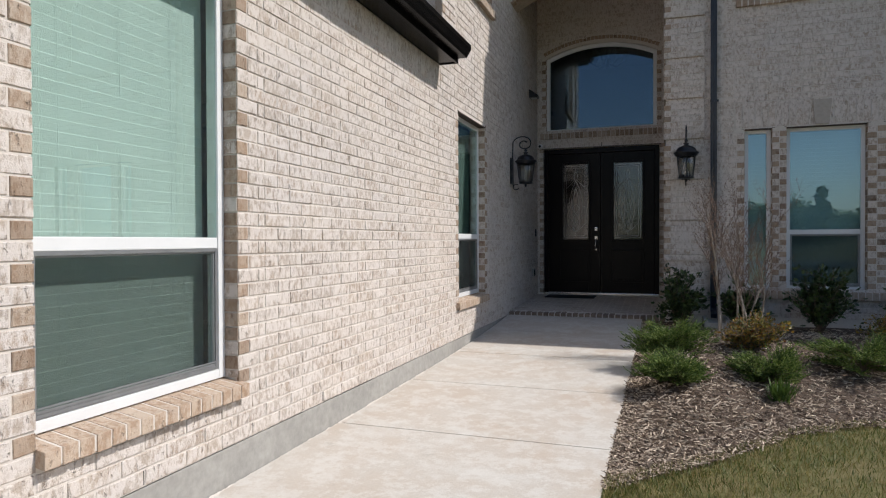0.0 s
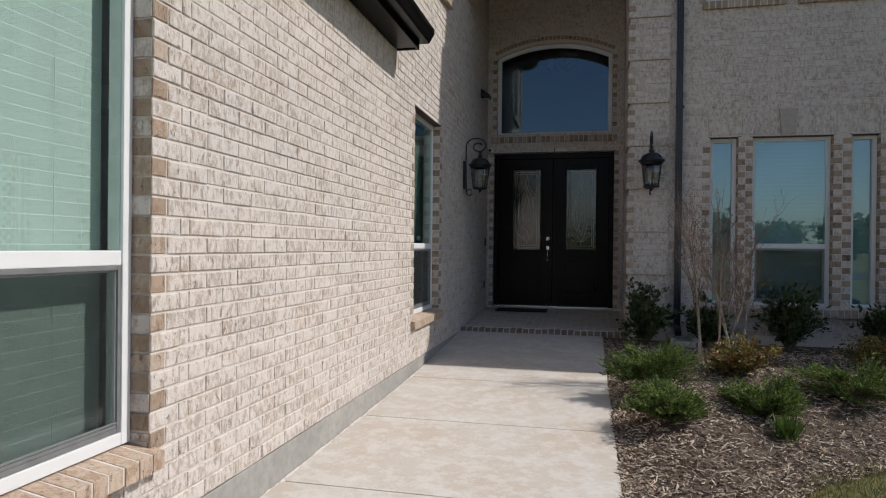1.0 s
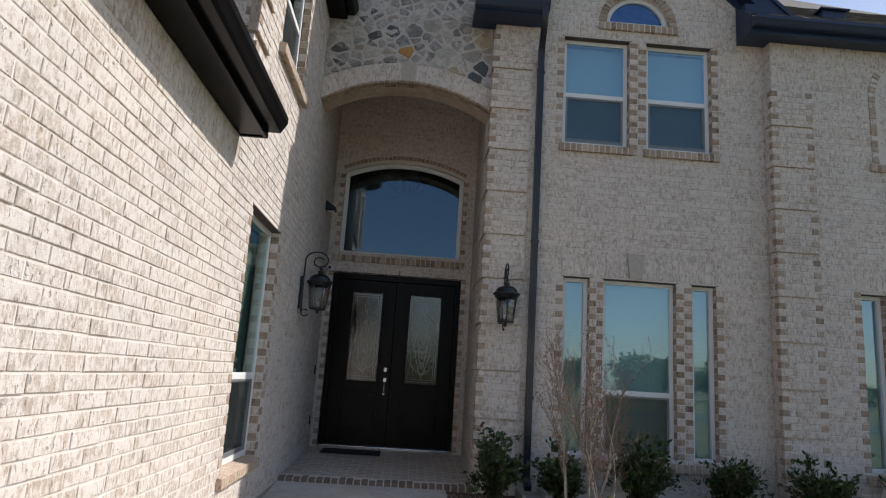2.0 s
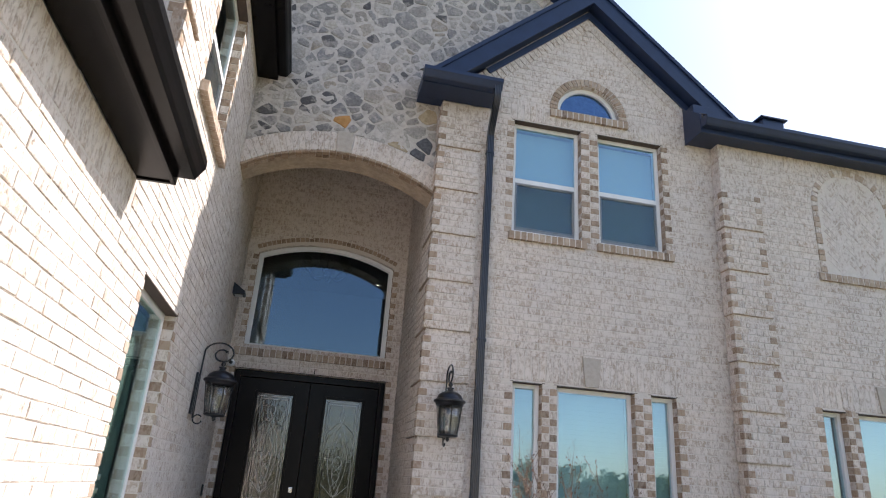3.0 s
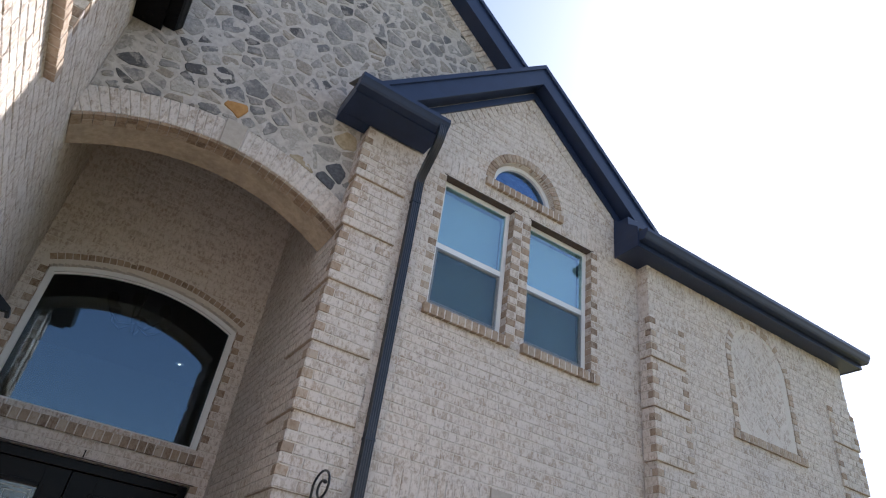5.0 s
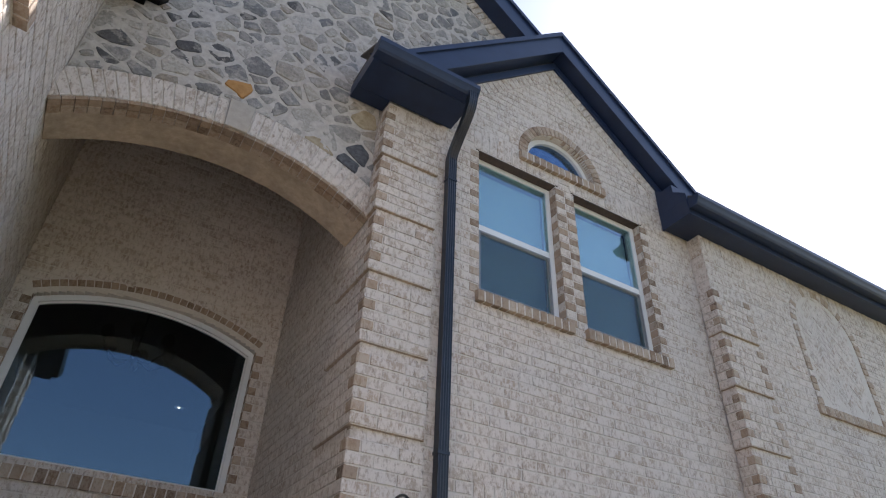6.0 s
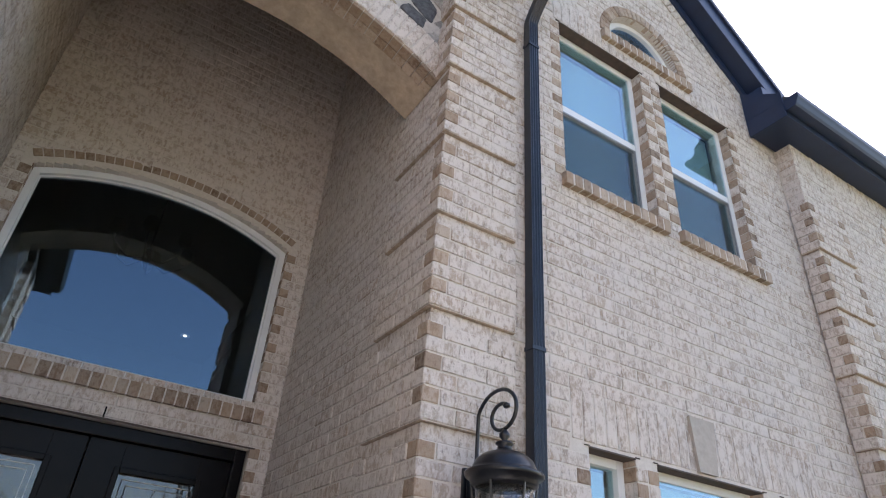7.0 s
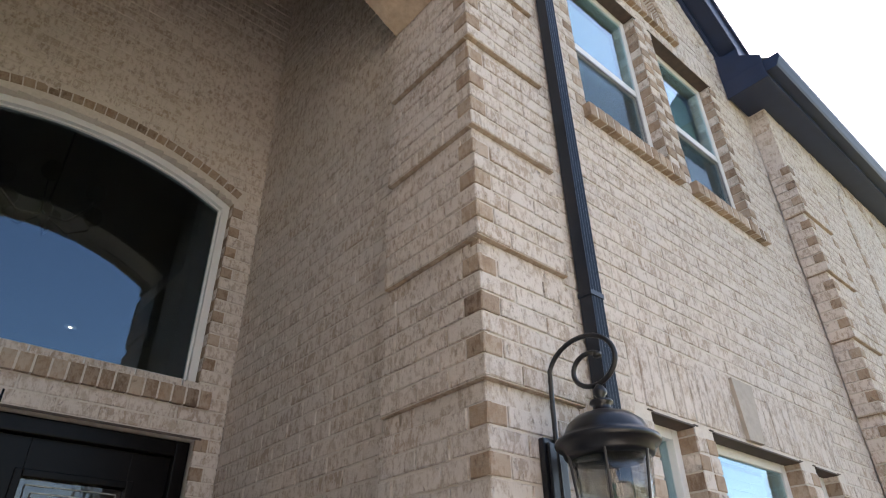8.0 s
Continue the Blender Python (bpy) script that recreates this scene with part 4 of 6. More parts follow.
srng = random.Random(31)
FIXED = [(-1.02, 5.41, 0.085), (-0.045, 5.27, 0.085), (-0.10, 5.10, 0.085), (-0.04, 5.65, 0.10), (-0.365, 5.20, 0.085)]
seeds = list(FIXED)
tries = 0
while tries < 26000:
    tries += 1
    x, z = srng.uniform(WEST_X - 0.1, 2.2), srng.uniform(4.75, 9.0)
    w = (RIDGE_Z - z) / PITCH
    if abs(x - RIDGE_X) > w or math.hypot(x - ARCH_C[0], z - ARCH_C[1]) < ARCH_R + RING - 0.02:
        continue
    r = srng.choice((0.04, 0.055, 0.07, 0.08, 0.10, 0.12))
    if all((x - a) ** 2 * 0.42 + (z - b) ** 2 * 1.5 > (r + c) ** 2 * 0.8 for a, b, c in seeds):
        seeds.append((x, z, r))
nl = math.hypot(1, PITCH)
stones = 0
far_v, far_f = [], []
for n, (x, z, r) in enumerate(seeds):
    poly = [(x - 0.3, z - 0.3), (x + 0.3, z - 0.3), (x + 0.3, z + 0.3), (x - 0.3, z + 0.3)]
    gap = srng.uniform(0.003, 0.010)
    for a, b, c in seeds:
        d = math.hypot(a - x, b - z)
        if 1e-6 < d < 0.6:
            k = (r * r - c * c) / (2 * d * d) * 1.0 + 0.5
            k = min(0.75, max(0.25, k))
            g = gap + srng.uniform(0.0, 0.014)
            t = srng.gauss(0, 0.22)
            ex, ez = (a - x) / d, (b - z) / d
            poly = clip(poly, x + (a - x) * k - ex * g, z + (b - z) * k - ez * g, ex * math.cos(t) - ez * math.sin(t), ex * math.sin(t) + ez * math.cos(t))
    poly = clip(poly, WEST_X + 0.012, 0, -1, 0)
    for side in (-1, 1):
        poly = clip(poly, RIDGE_X, RIDGE_Z - 0.25 * nl, side * PITCH / nl, 1 / nl)
    if z < 5.86:
        poly = clip(poly, PORCH_X - 0.012, 0, 1, 0)
    d = math.hypot(x - ARCH_C[0], z - ARCH_C[1])
    tx, tz = (x - ARCH_C[0]) / d, (z - ARCH_C[1]) / d
    poly = clip(poly, ARCH_C[0] + tx * (ARCH_R + RING + 0.012), ARCH_C[1] + tz * (ARCH_R + RING + 0.012), -tx, -tz)
    if len(poly) < 3:
        continue
    area = abs(sum(poly[i][0] * poly[(i + 1) % len(poly)][1] - poly[(i + 1) % len(poly)][0] * poly[i][1] for i in range(len(poly)))) / 2
    if area < 0.0012:
        continue
    for _ in range(2):
        q = []
        if len(poly) > 24:
            break
        for i in range(len(poly)):
            a, b = poly[i], poly[(i + 1) % len(poly)]
            f = srng.uniform(0.05, 0.17)
            q += [(a[0] + (b[0] - a[0]) * f, a[1] + (b[1] - a[1]) * f), (a[0] + (b[0] - a[0]) * (1 - f), a[1] + (b[1] - a[1]) * (1 - f))]
        poly = q
    cx, cz = sum(p[0] for p in poly) / len(poly), sum(p[1] for p in poly) / len(poly)
    out = srng.uniform(0.001, 0.009) + (0.009 if n < 3 else 0.0)
    verts, faces = [], []
    for s, dd in ((1.0, -0.03), (1.0, out - 0.006), (0.93, out), (0.55, out + srng.uniform(0, 0.006))):
        for p in poly:
            j = 0.0 if dd < 0 else 0.004
            verts.append(P_STONE @ Vector((cx + (p[0] - cx) * s + srng.uniform(-j, j), cz + (p[1] - cz) * s + srng.uniform(-j, j), dd + srng.uniform(-j, j) * 0.5)))
    k = len(poly)
    for ring in range(3):
        for i in range(k):
            faces.append((ring * k + i, ring * k + (i + 1) % k, (ring + 1) * k + (i + 1) % k, (ring + 1) * k + i))
    faces.append(tuple(3 * k + i for i in range(k)))
    near = z < 7.6 and stones < 300
    if near or n < 5:
        stones += 1
        mat = STONE if n > 4 else (STONE_ORANGE, STONE_BLACK, STONE_BLACK, STONE_TAN, STONE_TAN)[n]
        ob = link_mesh("stone", verts, faces, mat, None, wall_stone)
        if n < 5:
            tagged(ob, ("ochre rubble stone", "near-black rubble stone", "near-black rubble stone", "yellow-tan rubble stone", "yellow-tan rubble stone")[n])
    else:
        n0 = len(far_v)
        far_v += verts
        far_f += [tuple(n0 + i for i in f) for f in faces]
if far_v:
    tagged(link_mesh("stonework", far_v, far_f, STONE, None, wall_stone), kind="stuff")
# mortar smeared unevenly over joints and stone faces
smear_v, smear_f, keep = [], [], {}
STEP = 0.02
nx, nz = int((2.2 - WEST_X) / STEP), int((8.95 - 4.75) / STEP)
for i in range(nx + 1):
    for j in range(nz + 1):
        x, z = WEST_X + 0.006 + i * STEP, 4.75 + j * STEP
        if abs(x - RIDGE_X) > (RIDGE_Z - 0.30 - z) / PITCH or math.hypot(x - ARCH_C[0], z - ARCH_C[1]) < ARCH_R + RING + 0.02 or (z < 5.86 and x > PORCH_X - 0.01):
            continue
        f = noise.noise((x * 4.0, z * 5.0, 3.0)) * 0.55 + noise.noise((x * 11.0, z * 14.0, 7.0)) * 0.5 + noise.noise((x * 27.0, z * 30.0, 1.0)) * 0.35
        keep[i, j] = len(smear_v)
        smear_v.append(P_STONE @ Vector((x, z, 0.0002 + 0.020 * f)))
for i, j in keep:
    q = [(i, j), (i + 1, j), (i + 1, j + 1), (i, j + 1)]
    if all(k in keep for k in q):
        smear_f.append(tuple(keep[k] for k in q))
tagged(link_mesh("smeared_mortar", smear_v, smear_f, POINTING, None, wall_stone, True), kind="stuff")
# voussoirs, keystone and the tan edge below them
half_a = math.asin(ARCH_H / ARCH_R)
pv, pf = [], []
for i in range(41):
    a = -half_a + 2 * half_a * i / 40
    for r in (ARCH_R + 0.02, ARCH_R + RING - 0.01):
        for d in (0.012, -0.02):
            pv.append(P_STONE @ Vector((max(WEST_X + 0.003, min(PORCH_X - 0.003, ARCH_C[0] + r * math.sin(a))), ARCH_C[1] + r * math.cos(a), d)))
    if i:
        n0 = 4 * i - 4
        pf += [(n0, n0 + 2, n0 + 6, n0 + 4), (n0 + 1, n0 + 3, n0 + 7, n0 + 5), (n0, n0 + 1, n0 + 5, n0 + 4), (n0 + 2, n0 + 3, n0 + 7, n0 + 6)]
link_mesh("arch_joint", pv, pf, MORTAR, None, wall_stone)
for a0, a1, cnt in ((-half_a, -0.045, 16), (0.045, half_a, 16)):
    ring_bricks(P_STONE, ARCH_C, ARCH_R + 0.012, ARCH_R + RING, a0, a1, cnt, [BRICK], wall_stone, 60 + cnt + int(a0 > 0), "voussoir", 0.02)
ring_bricks(P_STONE, ARCH_C, ARCH_R + 0.005, ARCH_R + RING + 0.02, -0.043, 0.043, 1, [CAST], wall_stone, 63, "keystone", 0.035)
# brick lining under the arch
lining_v, lining_f, lining_i = [], [], []
lrng = random.Random(9)
nseg = 30
for i in range(nseg):
    for row, (d0, d1) in enumerate(((0.012, -0.052), (-0.058, -0.122), (-0.126, -0.395))):
        e = 0.0 if row == 2 else 0.0015
        a0 = -half_a + 2 * half_a * i / nseg + e
        a1 = -half_a + 2 * half_a * (i + 1) / nseg - e
        n0 = len(lining_v)
        o = 0.0 if row == 2 else lrng.uniform(0.004, 0.007)
        for r in (ARCH_R - 0.008 - o, ARCH_R + 0.02):
            for a, d in ((a0, d0), (a1, d0), (a1, d1), (a0, d1)):
                lining_v.append(P_STONE @ Vector((ARCH_C[0] + r * math.sin(a), ARCH_C[1] + r * math.cos(a), d)))
        lining_f += [tuple(n0 + q for q in f) for f in ((0, 1, 2, 3), (4, 5, 6, 7), (0, 1, 5, 4), (1, 2, 6, 5), (2, 3, 7, 6), (3, 0, 4, 7))]
        lining_i += [(1, 2 if lrng.random() < 0.6 else 1, 3)[row]] * 6
tagged(link_mesh("arch_lining", lining_v, lining_f, [BRICK, TAN, ROW, RENDERED], lining_i, wall_stone), "tan brick underside of the arch", kind="stuff")
# rake bricks under the stone gable's roof
for side in (-1, 1):
    slope = math.atan(PITCH)
    for i in range(46):
        s = 0.06 + 0.0762 * i
        cx, cz = RIDGE_X + side * s * math.cos(slope), RIDGE_Z - s * math.sin(slope)
        cx, cz = cx - side * math.sin(slope) * 0.13, cz - math.cos(slope) * 0.13
        if cx < WEST_X + 0.05 or cx > 1.85:
            continue
        ob = new("rake_brick", brick_mesh(0.068, 0.23, i % 3, BRICK))
        ob.parent = wall_stone
        ob.matrix_basis = P_STONE @ Matrix.Translation((cx, cz, 0.012)) @ Matrix.Rotation(-side * slope, 4, "Z")
tagged(part("ceiling_porch", boxed(((WEST_X, STONE_Y + 0.41, 6.95), (PORCH_X + 0.045, BACK_Y, 7.05))), CEILING, None), "flat dark tan porch ceiling, out of view", "ceiling", kind="structure")

# ---- roofs, eaves and gutters ----


def sheet(name, corners, thick, mat, parent, label=""):
    """A flat slab below four corners."""
    bm = bmesh.new()
    a = [bm.verts.new(p) for p in corners]
    b = [bm.verts.new(Vector(p) - Vector((0, 0, thick))) for p in corners]
    bm.faces.new(a)
    bm.faces.new(b[::-1])
    for i in range(len(a)):
        j = (i + 1) % len(a)
        bm.faces.new((a[i], a[j], b[j], b[i]))
    return part(name, bm, mat, parent, label)


def shingles(parent, a, b, up, rows, lift=0.012, seed=1):
    """Overlapping rows of roof tabs on the slope from the eave a-b, each row going on by up."""
    rng = random.Random(seed)
    a, b, up = Vector(a), Vector(b), Vector(up)
    n = (b - a).cross(up).normalized()
    if n.z < 0:
        n = -n
    along = (b - a).normalized()
    length = (b - a).length
    verts, faces = [], []
    for r in range(rows):
        s = -rng.uniform(0, 0.3)
        while s < length:
            w = rng.uniform(0.14, 0.34)
            s0, s1 = max(0, s), min(length, s + w - 0.006)
            if s1 > s0 + 0.01:
                o = a + up * r
                t = lift + rng.uniform(0, 0.006)
                n0 = len(verts)
                for q, h in ((0, t), (1.15, 0.004)):
                    for e in (s0, s1):
                        verts.append(o + along * e + up * q + n * h)
                for e in (s0, s1):
                    verts.append(o + along * e + n * 0.0)
                faces += [(n0, n0 + 1, n0 + 3, n0 + 2), (n0 + 4, n0 + 5, n0 + 1, n0)]
            s += w
    tagged(link_mesh("shingles", verts, faces, SHINGLE, None, parent), kind="stuff")


def gutter(name, a, b, out, parent, label="", mat=DARK):
    """A K-style gutter from a to b (upper back edge); out is the way it faces."""
    out = Vector(out)
    prof = [(0, 0), (0.012, 0.0), (0.012, -0.105), (0.075, -0.105), (0.09, -0.085), (0.105, -0.055), (0.118, -0.035), (0.118, 0.0), (0.130, 0.0), (0.130, -0.042), (0.116, -0.065), (0.10, -0.098), (0.085, -0.118), (0, -0.118)]
    bm = bmesh.new()
    profile_along(bm, [out * x + Vector((0, 0, z)) for x, z in prof], a, b)
    d = (Vector(b) - Vector(a)).normalized()
    for p in (Vector(a) - d * 0.0065, Vector(b) + d * 0.0005):
        profile_along(bm, [out * x + Vector((0, 0, z)) for x, z in ((0, 0.0), (0.13, 0.0), (0.13, -0.042), (0.085, -0.118), (0, -0.118))], p, p + d * 0.006)
    return part(name, bm, mat, parent, label)


# low roof over the west wing
low_roof = thing("roof_low", "dark-trimmed low shingle roof with a black gutter", "roof", kind="structure")
part("soffit", boxed(((WEST_X, -4.0, 2.987), (-1.831, 6.225, 3.01))), DARK, low_roof)
part("fascia", boxed(((-1.856, -4.0, 2.978), (-1.831, 6.225, 3.13), 0.003)), DARK, low_roof)
part("end_board", boxed(((WEST_X, 6.226, 2.978), (-1.831, 6.25, 3.24), 0.003)), DARK, low_roof)
gutter("gutter", (-1.830, -4.0, 3.145), (-1.830, 6.245, 3.145), (1, 0, 0), low_roof, "glossy black metal gutter")
sheet("roof_deck", [(-1.80, -4.0, 3.17), (-1.80, 6.27, 3.17), (-6.5, 6.27, 6.36), (-6.5, -4.0, 6.36)], 0.03, SHINGLE, low_roof)
# roof of the upper storey, its eave along the west wall
high_roof = thing("roof_high", "dark eave and gutter of the upper storey", "roof", kind="structure")
part("soffit", boxed(((WEST_X, 5.75, 5.782), (-1.80, 9.36, 5.805))), DARK, high_roof)
part("fascia", boxed(((-1.825, 5.75, 5.775), (-1.80, 9.345, 5.955), 0.003)), DARK, high_roof)
part("fascia", boxed(((-7.0, 5.75, 5.78), (-1.826, 5.775, 5.955), 0.003)), DARK, high_roof)
part("soffit", boxed(((-7.0, 5.776, 5.782), (WEST_X - 0.002, 6.27, 5.805))), DARK, high_roof)
gutter("gutter", (-1.799, 5.75, 5.955), (-1.799, 9.345, 5.955), (1, 0, 0), high_roof, "black metal gutter ending against the stone")
sheet("roof_deck", [(-1.79, 5.74, 5.985), (-1.79, 9.365, 5.985), (-6.5, 9.365, 9.42), (-6.5, 5.74, 9.42)], 0.03, SHINGLE, high_roof)
sheet("roof_deck", [(-2.24, 9.366, 6.416), (-2.24, 14.0, 6.416), (-6.5, 14.0, 9.42), (-6.5, 9.366, 9.42)], 0.03, SHINGLE, high_roof)

# stone gable's roof
main_roof = thing("roof_main", "steep main gable roof with navy-black trim", "roof", kind="structure")
sl = math.atan(PITCH)


def rake(parent, px, pz, y0, y1, slope, run, side, board=0.235, name="rake_board", back=21.5, label=""):
    """One slope of a gable roof: fascia board along the rake, soffit behind it, deck above."""
    c, s = math.cos(slope), math.sin(slope)
    L = run / c
    m = Matrix(((side * c, 0, side * s, px), (0, 1, 0, 0), (-s, 0, c, pz), (0, 0, 0, 1)))
    def mitre(bm):
        bmesh.ops.transform(bm, matrix=m, verts=bm.verts)
        bmesh.ops.bisect_plane(bm, geom=bm.verts[:] + bm.edges[:] + bm.faces[:], plane_co=(px + side * 0.0005, 0, 0), plane_no=(-side, 0, 0), clear_outer=True)
        bmesh.ops.holes_fill(bm, edges=bm.edges[:])
        return bm

    part(name, mitre(boxed(((-0.4, y0, -board), (L, y0 + 0.022, 0.0), 0.003))), FASCIA, parent, label)
    part("rake_soffit", mitre(boxed(((-0.4, y0 + 0.023, -board * 0.94), (L, y1 + 0.03, -board * 0.94 + 0.018)))), FASCIA, parent)
    part("roof_deck", mitre(boxed(((-0.4, y0 - 0.014, 0.001), (L, back, 0.032)))), SHINGLE, parent)
    part("drip_edge", mitre(boxed(((-0.4, y0 - 0.022, -0.012), (L, y0 - 0.001, 0.036)))), FASCIA, parent)


rake(main_roof, RIDGE_X, RIDGE_Z + 0.20, 9.17, 9.375, sl, 1.78, 1)
rake(main_roof, RIDGE_X, RIDGE_Z + 0.20, 9.17, 9.375, sl, 2.6, -1)
# bay's own gable roof
bay_roof = thing("roof_bay", "small front gable roof with navy-black rake boards", "roof", kind="structure")
BAY_PEAK = 7.86
rake(bay_roof, 1.95, BAY_PEAK, 9.05, 9.232, math.atan(0.88), 2.12, -1, 0.205, back=9.372)
rake(bay_roof, 1.95, BAY_PEAK, 9.05, 9.232, math.atan(0.88), 2.00, 1, 0.205, back=12.5)
for side, run in ((-1, 1.5), (1, 1.62)):
    sb = math.atan(0.88)
    m = Matrix(((side * math.cos(sb), 0, side * math.sin(sb), 1.95), (0, 1, 0, 0), (-math.sin(sb), 0, math.cos(sb), BAY_PEAK), (0, 0, 0, 1)))
    bm = boxed(((0.0, 9.20, -0.30), (run / math.cos(sb), 9.226, -0.222), 0.003), m=m)
    bmesh.ops.bisect_plane(bm, geom=bm.verts[:] + bm.edges[:] + bm.faces[:], plane_co=(1.95 + side * 0.0005, 0, 0), plane_no=(-side, 0, 0), clear_outer=True)
    bmesh.ops.holes_fill(bm, edges=bm.edges[:])
    part("frieze_board", bm, FASCIA, bay_roof)
# boxed eave return with its gutter on the pier
part("eave_return", boxed(((-0.20, 8.92, 5.826), (0.685, 9.225, 5.955), 0.004), ((-0.20, 9.226, 5.826), (PORCH_X - 0.002, 9.365, 5.955), 0.004)), FASCIA, bay_roof)
sheet("return_roof", [(-0.21, 8.88, 5.972), (0.70, 8.88, 5.972), (0.70, 9.23, 6.20), (-0.21, 9.23, 6.20)], 0.015, SHINGLE, bay_roof)
gutter("gutter", (-0.205, 8.919, 5.956), (0.695, 8.919, 5.956), (0, -1, 0), bay_roof, "short dark gutter over the pier", FASCIA)
# wing roof and eave
wing_roof = thing("roof_wing", "long wing roof with navy-black eave and gutter", "roof", kind="structure")
part("soffit", boxed(((3.25, 8.90, 5.815), (7.42, 9.22, 5.835))), FASCIA, wing_roof)
part("fascia", boxed(((3.25, 8.875, 5.808), (7.42, 8.899, 5.985), 0.003)), FASCIA, wing_roof)
part("eave_end", boxed(((3.226, 8.875, 5.808), (3.249, 9.228, 5.985), 0.003)), FASCIA, wing_roof)
bm = bmesh.new()
profile_along(bm, [(0, 8.875, 5.9855), (0, 9.228, 5.9855), (0, 9.228, 6.34), (0, 8.875, 6.065)], (3.226, 0, 0), (3.249, 0, 0))
part("barge_end", bm, FASCIA, wing_roof)
part("eave_box", boxed(((3.25, 9.03, 5.986), (3.62, 9.228, 6.30), 0.003)), FASCIA, wing_roof)
part("eave_end", boxed(((7.421, 8.875, 5.808), (7.445, 12.0, 6.02), 0.003)), FASCIA, wing_roof)
part("soffit", boxed(((7.272, 9.221, 5.815), (7.42, 12.0, 5.835))), FASCIA, wing_roof)
gutter("gutter", (3.24, 8.874, 5.985), (7.45, 8.874, 5.985), (0, -1, 0), wing_roof, "dark gutter along the wing", FASCIA)
sheet("roof_deck", [(3.25, 8.83, 6.005), (7.46, 8.83, 6.005), (6.0, 13.0, 9.21), (3.25, 13.0, 9.21)], 0.03, SHINGLE, wing_roof)
shingles(wing_roof, (3.3, 8.82, 6.01), (7.46, 8.82, 6.01), (0, 0.113, 0.0867), 16, seed=4)
vent = thing("roof_vent", "small dark box vent on the wing roof", "vent", at=(4.56, 9.36, 6.36))
bm = boxed(((-0.16, -0.14, -0.06), (0.16, 0.16, 0.08), 0.012), ((-0.2, -0.18, 0.081), (0.2, 0.2, 0.105), 0.008))
part("hood", bm, FASCIA, vent)

# plain walls that close the house
close = [("wall_close_east", (7.0, 9.35, 0.0), (7.25, 14.0, 6.2)), ("wall_close_north", (-7.0, 14.0, -0.2), (-2.6, 14.2, 6.0)), ("wall_close_north_east", (0.55, 14.0, -0.2), (7.3, 14.2, 6.6)), ("wall_close_west", (-7.2, -4.0, -0.2), (-7.0, 14.0, 6.0)),
         ("wall_close_south", (-7.0, -4.2, -0.2), (WEST_X, -4.0, 2.9)),
         ("wall_foyer_east", (1.2, 11.58, 0.2), (1.3, 21.0, 6.9)), ("wall_foyer_west", (-2.6, 11.58, 0.2), (-2.5, 21.0, 6.9)), ("wall_stair", (-2.5, 21.0, 0.2), (1.2, 21.1, 6.9))]
for nm, a, b in close:
    tagged(part(nm, boxed((a, b)), PLASTER, None), "plain closing wall of the house", "wall", kind="structure")
for nm, a, b in (("ceiling_inside_west", (-6.9, 6.3, 5.70), (WEST_X - 0.25, 13.9, 5.78)), ("ceiling_inside_low", (-6.9, -3.9, 2.80), (WEST_X - 0.25, 6.2, 2.88)), ("ceiling_inside_east", (1.31, 9.5, 6.70), (3.3, 13.9, 6.78)), ("ceiling_inside_wing", (3.31, 9.4, 5.70), (6.99, 13.9, 5.78))):
    tagged(part(nm, boxed((a, b)), PLASTER, None), "plain ceiling inside the house", "ceiling", kind="structure")
tagged(part("ceiling_foyer", boxed(((-2.5, 11.58, 6.66), (1.2, 21.0, 6.76))), PLASTER, None), "plain pale ceiling of the entrance hall", "ceiling", kind="structure")
tagged(part("floor_inside", boxed(((-6.9, 11.6, 0.18), (7.0, 21.0, 0.30))), PLASTER, None), "plain floor inside the house", "floor", kind="structure")

# ---- ground, path, porch floor ----


def z_path(y):
    return max(-0.035, -0.035 + 0.02 * (y - 3.3)) + 0.0088 * max(0.0, y - 6.0) ** 2


def concrete_material():
    m, t, b = material("path_concrete", 0.9)
    f, s, w = grain(t, 70, 5, 0.7), grain(t, 1.3, 5, 0.6), grain(t, 4.5, 4, 0.65)
    c = ramp(t, f, [(0.3, (0.55, 0.505, 0.455)), (0.7, (0.635, 0.595, 0.54))])
    c = mixc(t, ramp(t, s, [(0.40, (0, 0, 0)), (0.62, (0.66, 0.66, 0.66))]), c, (0.545, 0.45, 0.365))
    scuff = grain(t, 3.2, 9, 0.78)
    c = mixc(t, ramp(t, scuff, [(0.50, (0, 0, 0)), (0.60, (0.5, 0.5, 0.5))]), c, (0.70, 0.685, 0.65))
    c = mixc(t, ramp(t, grain(t, 6.0, 8, 0.8), [(0.50, (0, 0, 0)), (0.56, (0.55, 0.55, 0.55))]), c, (0.70, 0.68, 0.64))
    c = mixc(t, ramp(t, grain(t, 9.0, 6, 0.75), [(0.30, (0.55, 0.55, 0.55)), (0.40, (0, 0, 0))]), c, (0.44, 0.40, 0.35))
    c = mixc(t, 1.0, c, (0.87, 0.86, 0.845), "MULTIPLY")
    t.links.new(c, b.inputs["Base Color"])
    bump(t, b, maths(t, "ADD", maths(t, "MULTIPLY", f, 0.6), maths(t, "ADD", w, scuff)), 0.45, 0.006)
    return m


CONCRETE = concrete_material()


def grass_material():
    m, t, b = material("lawn_grass", 0.8)
    c = ramp(t, grain(t, 3.0, 5, 0.7), [(0.3, (0.075, 0.085, 0.018)), (0.5, (0.13, 0.12, 0.034)), (0.7, (0.22, 0.17, 0.075))])
    t.links.new(c, b.inputs["Base Color"])
    bump(t, b, grain(t, 90, 3, 0.7), 0.8, 0.02)
    return m


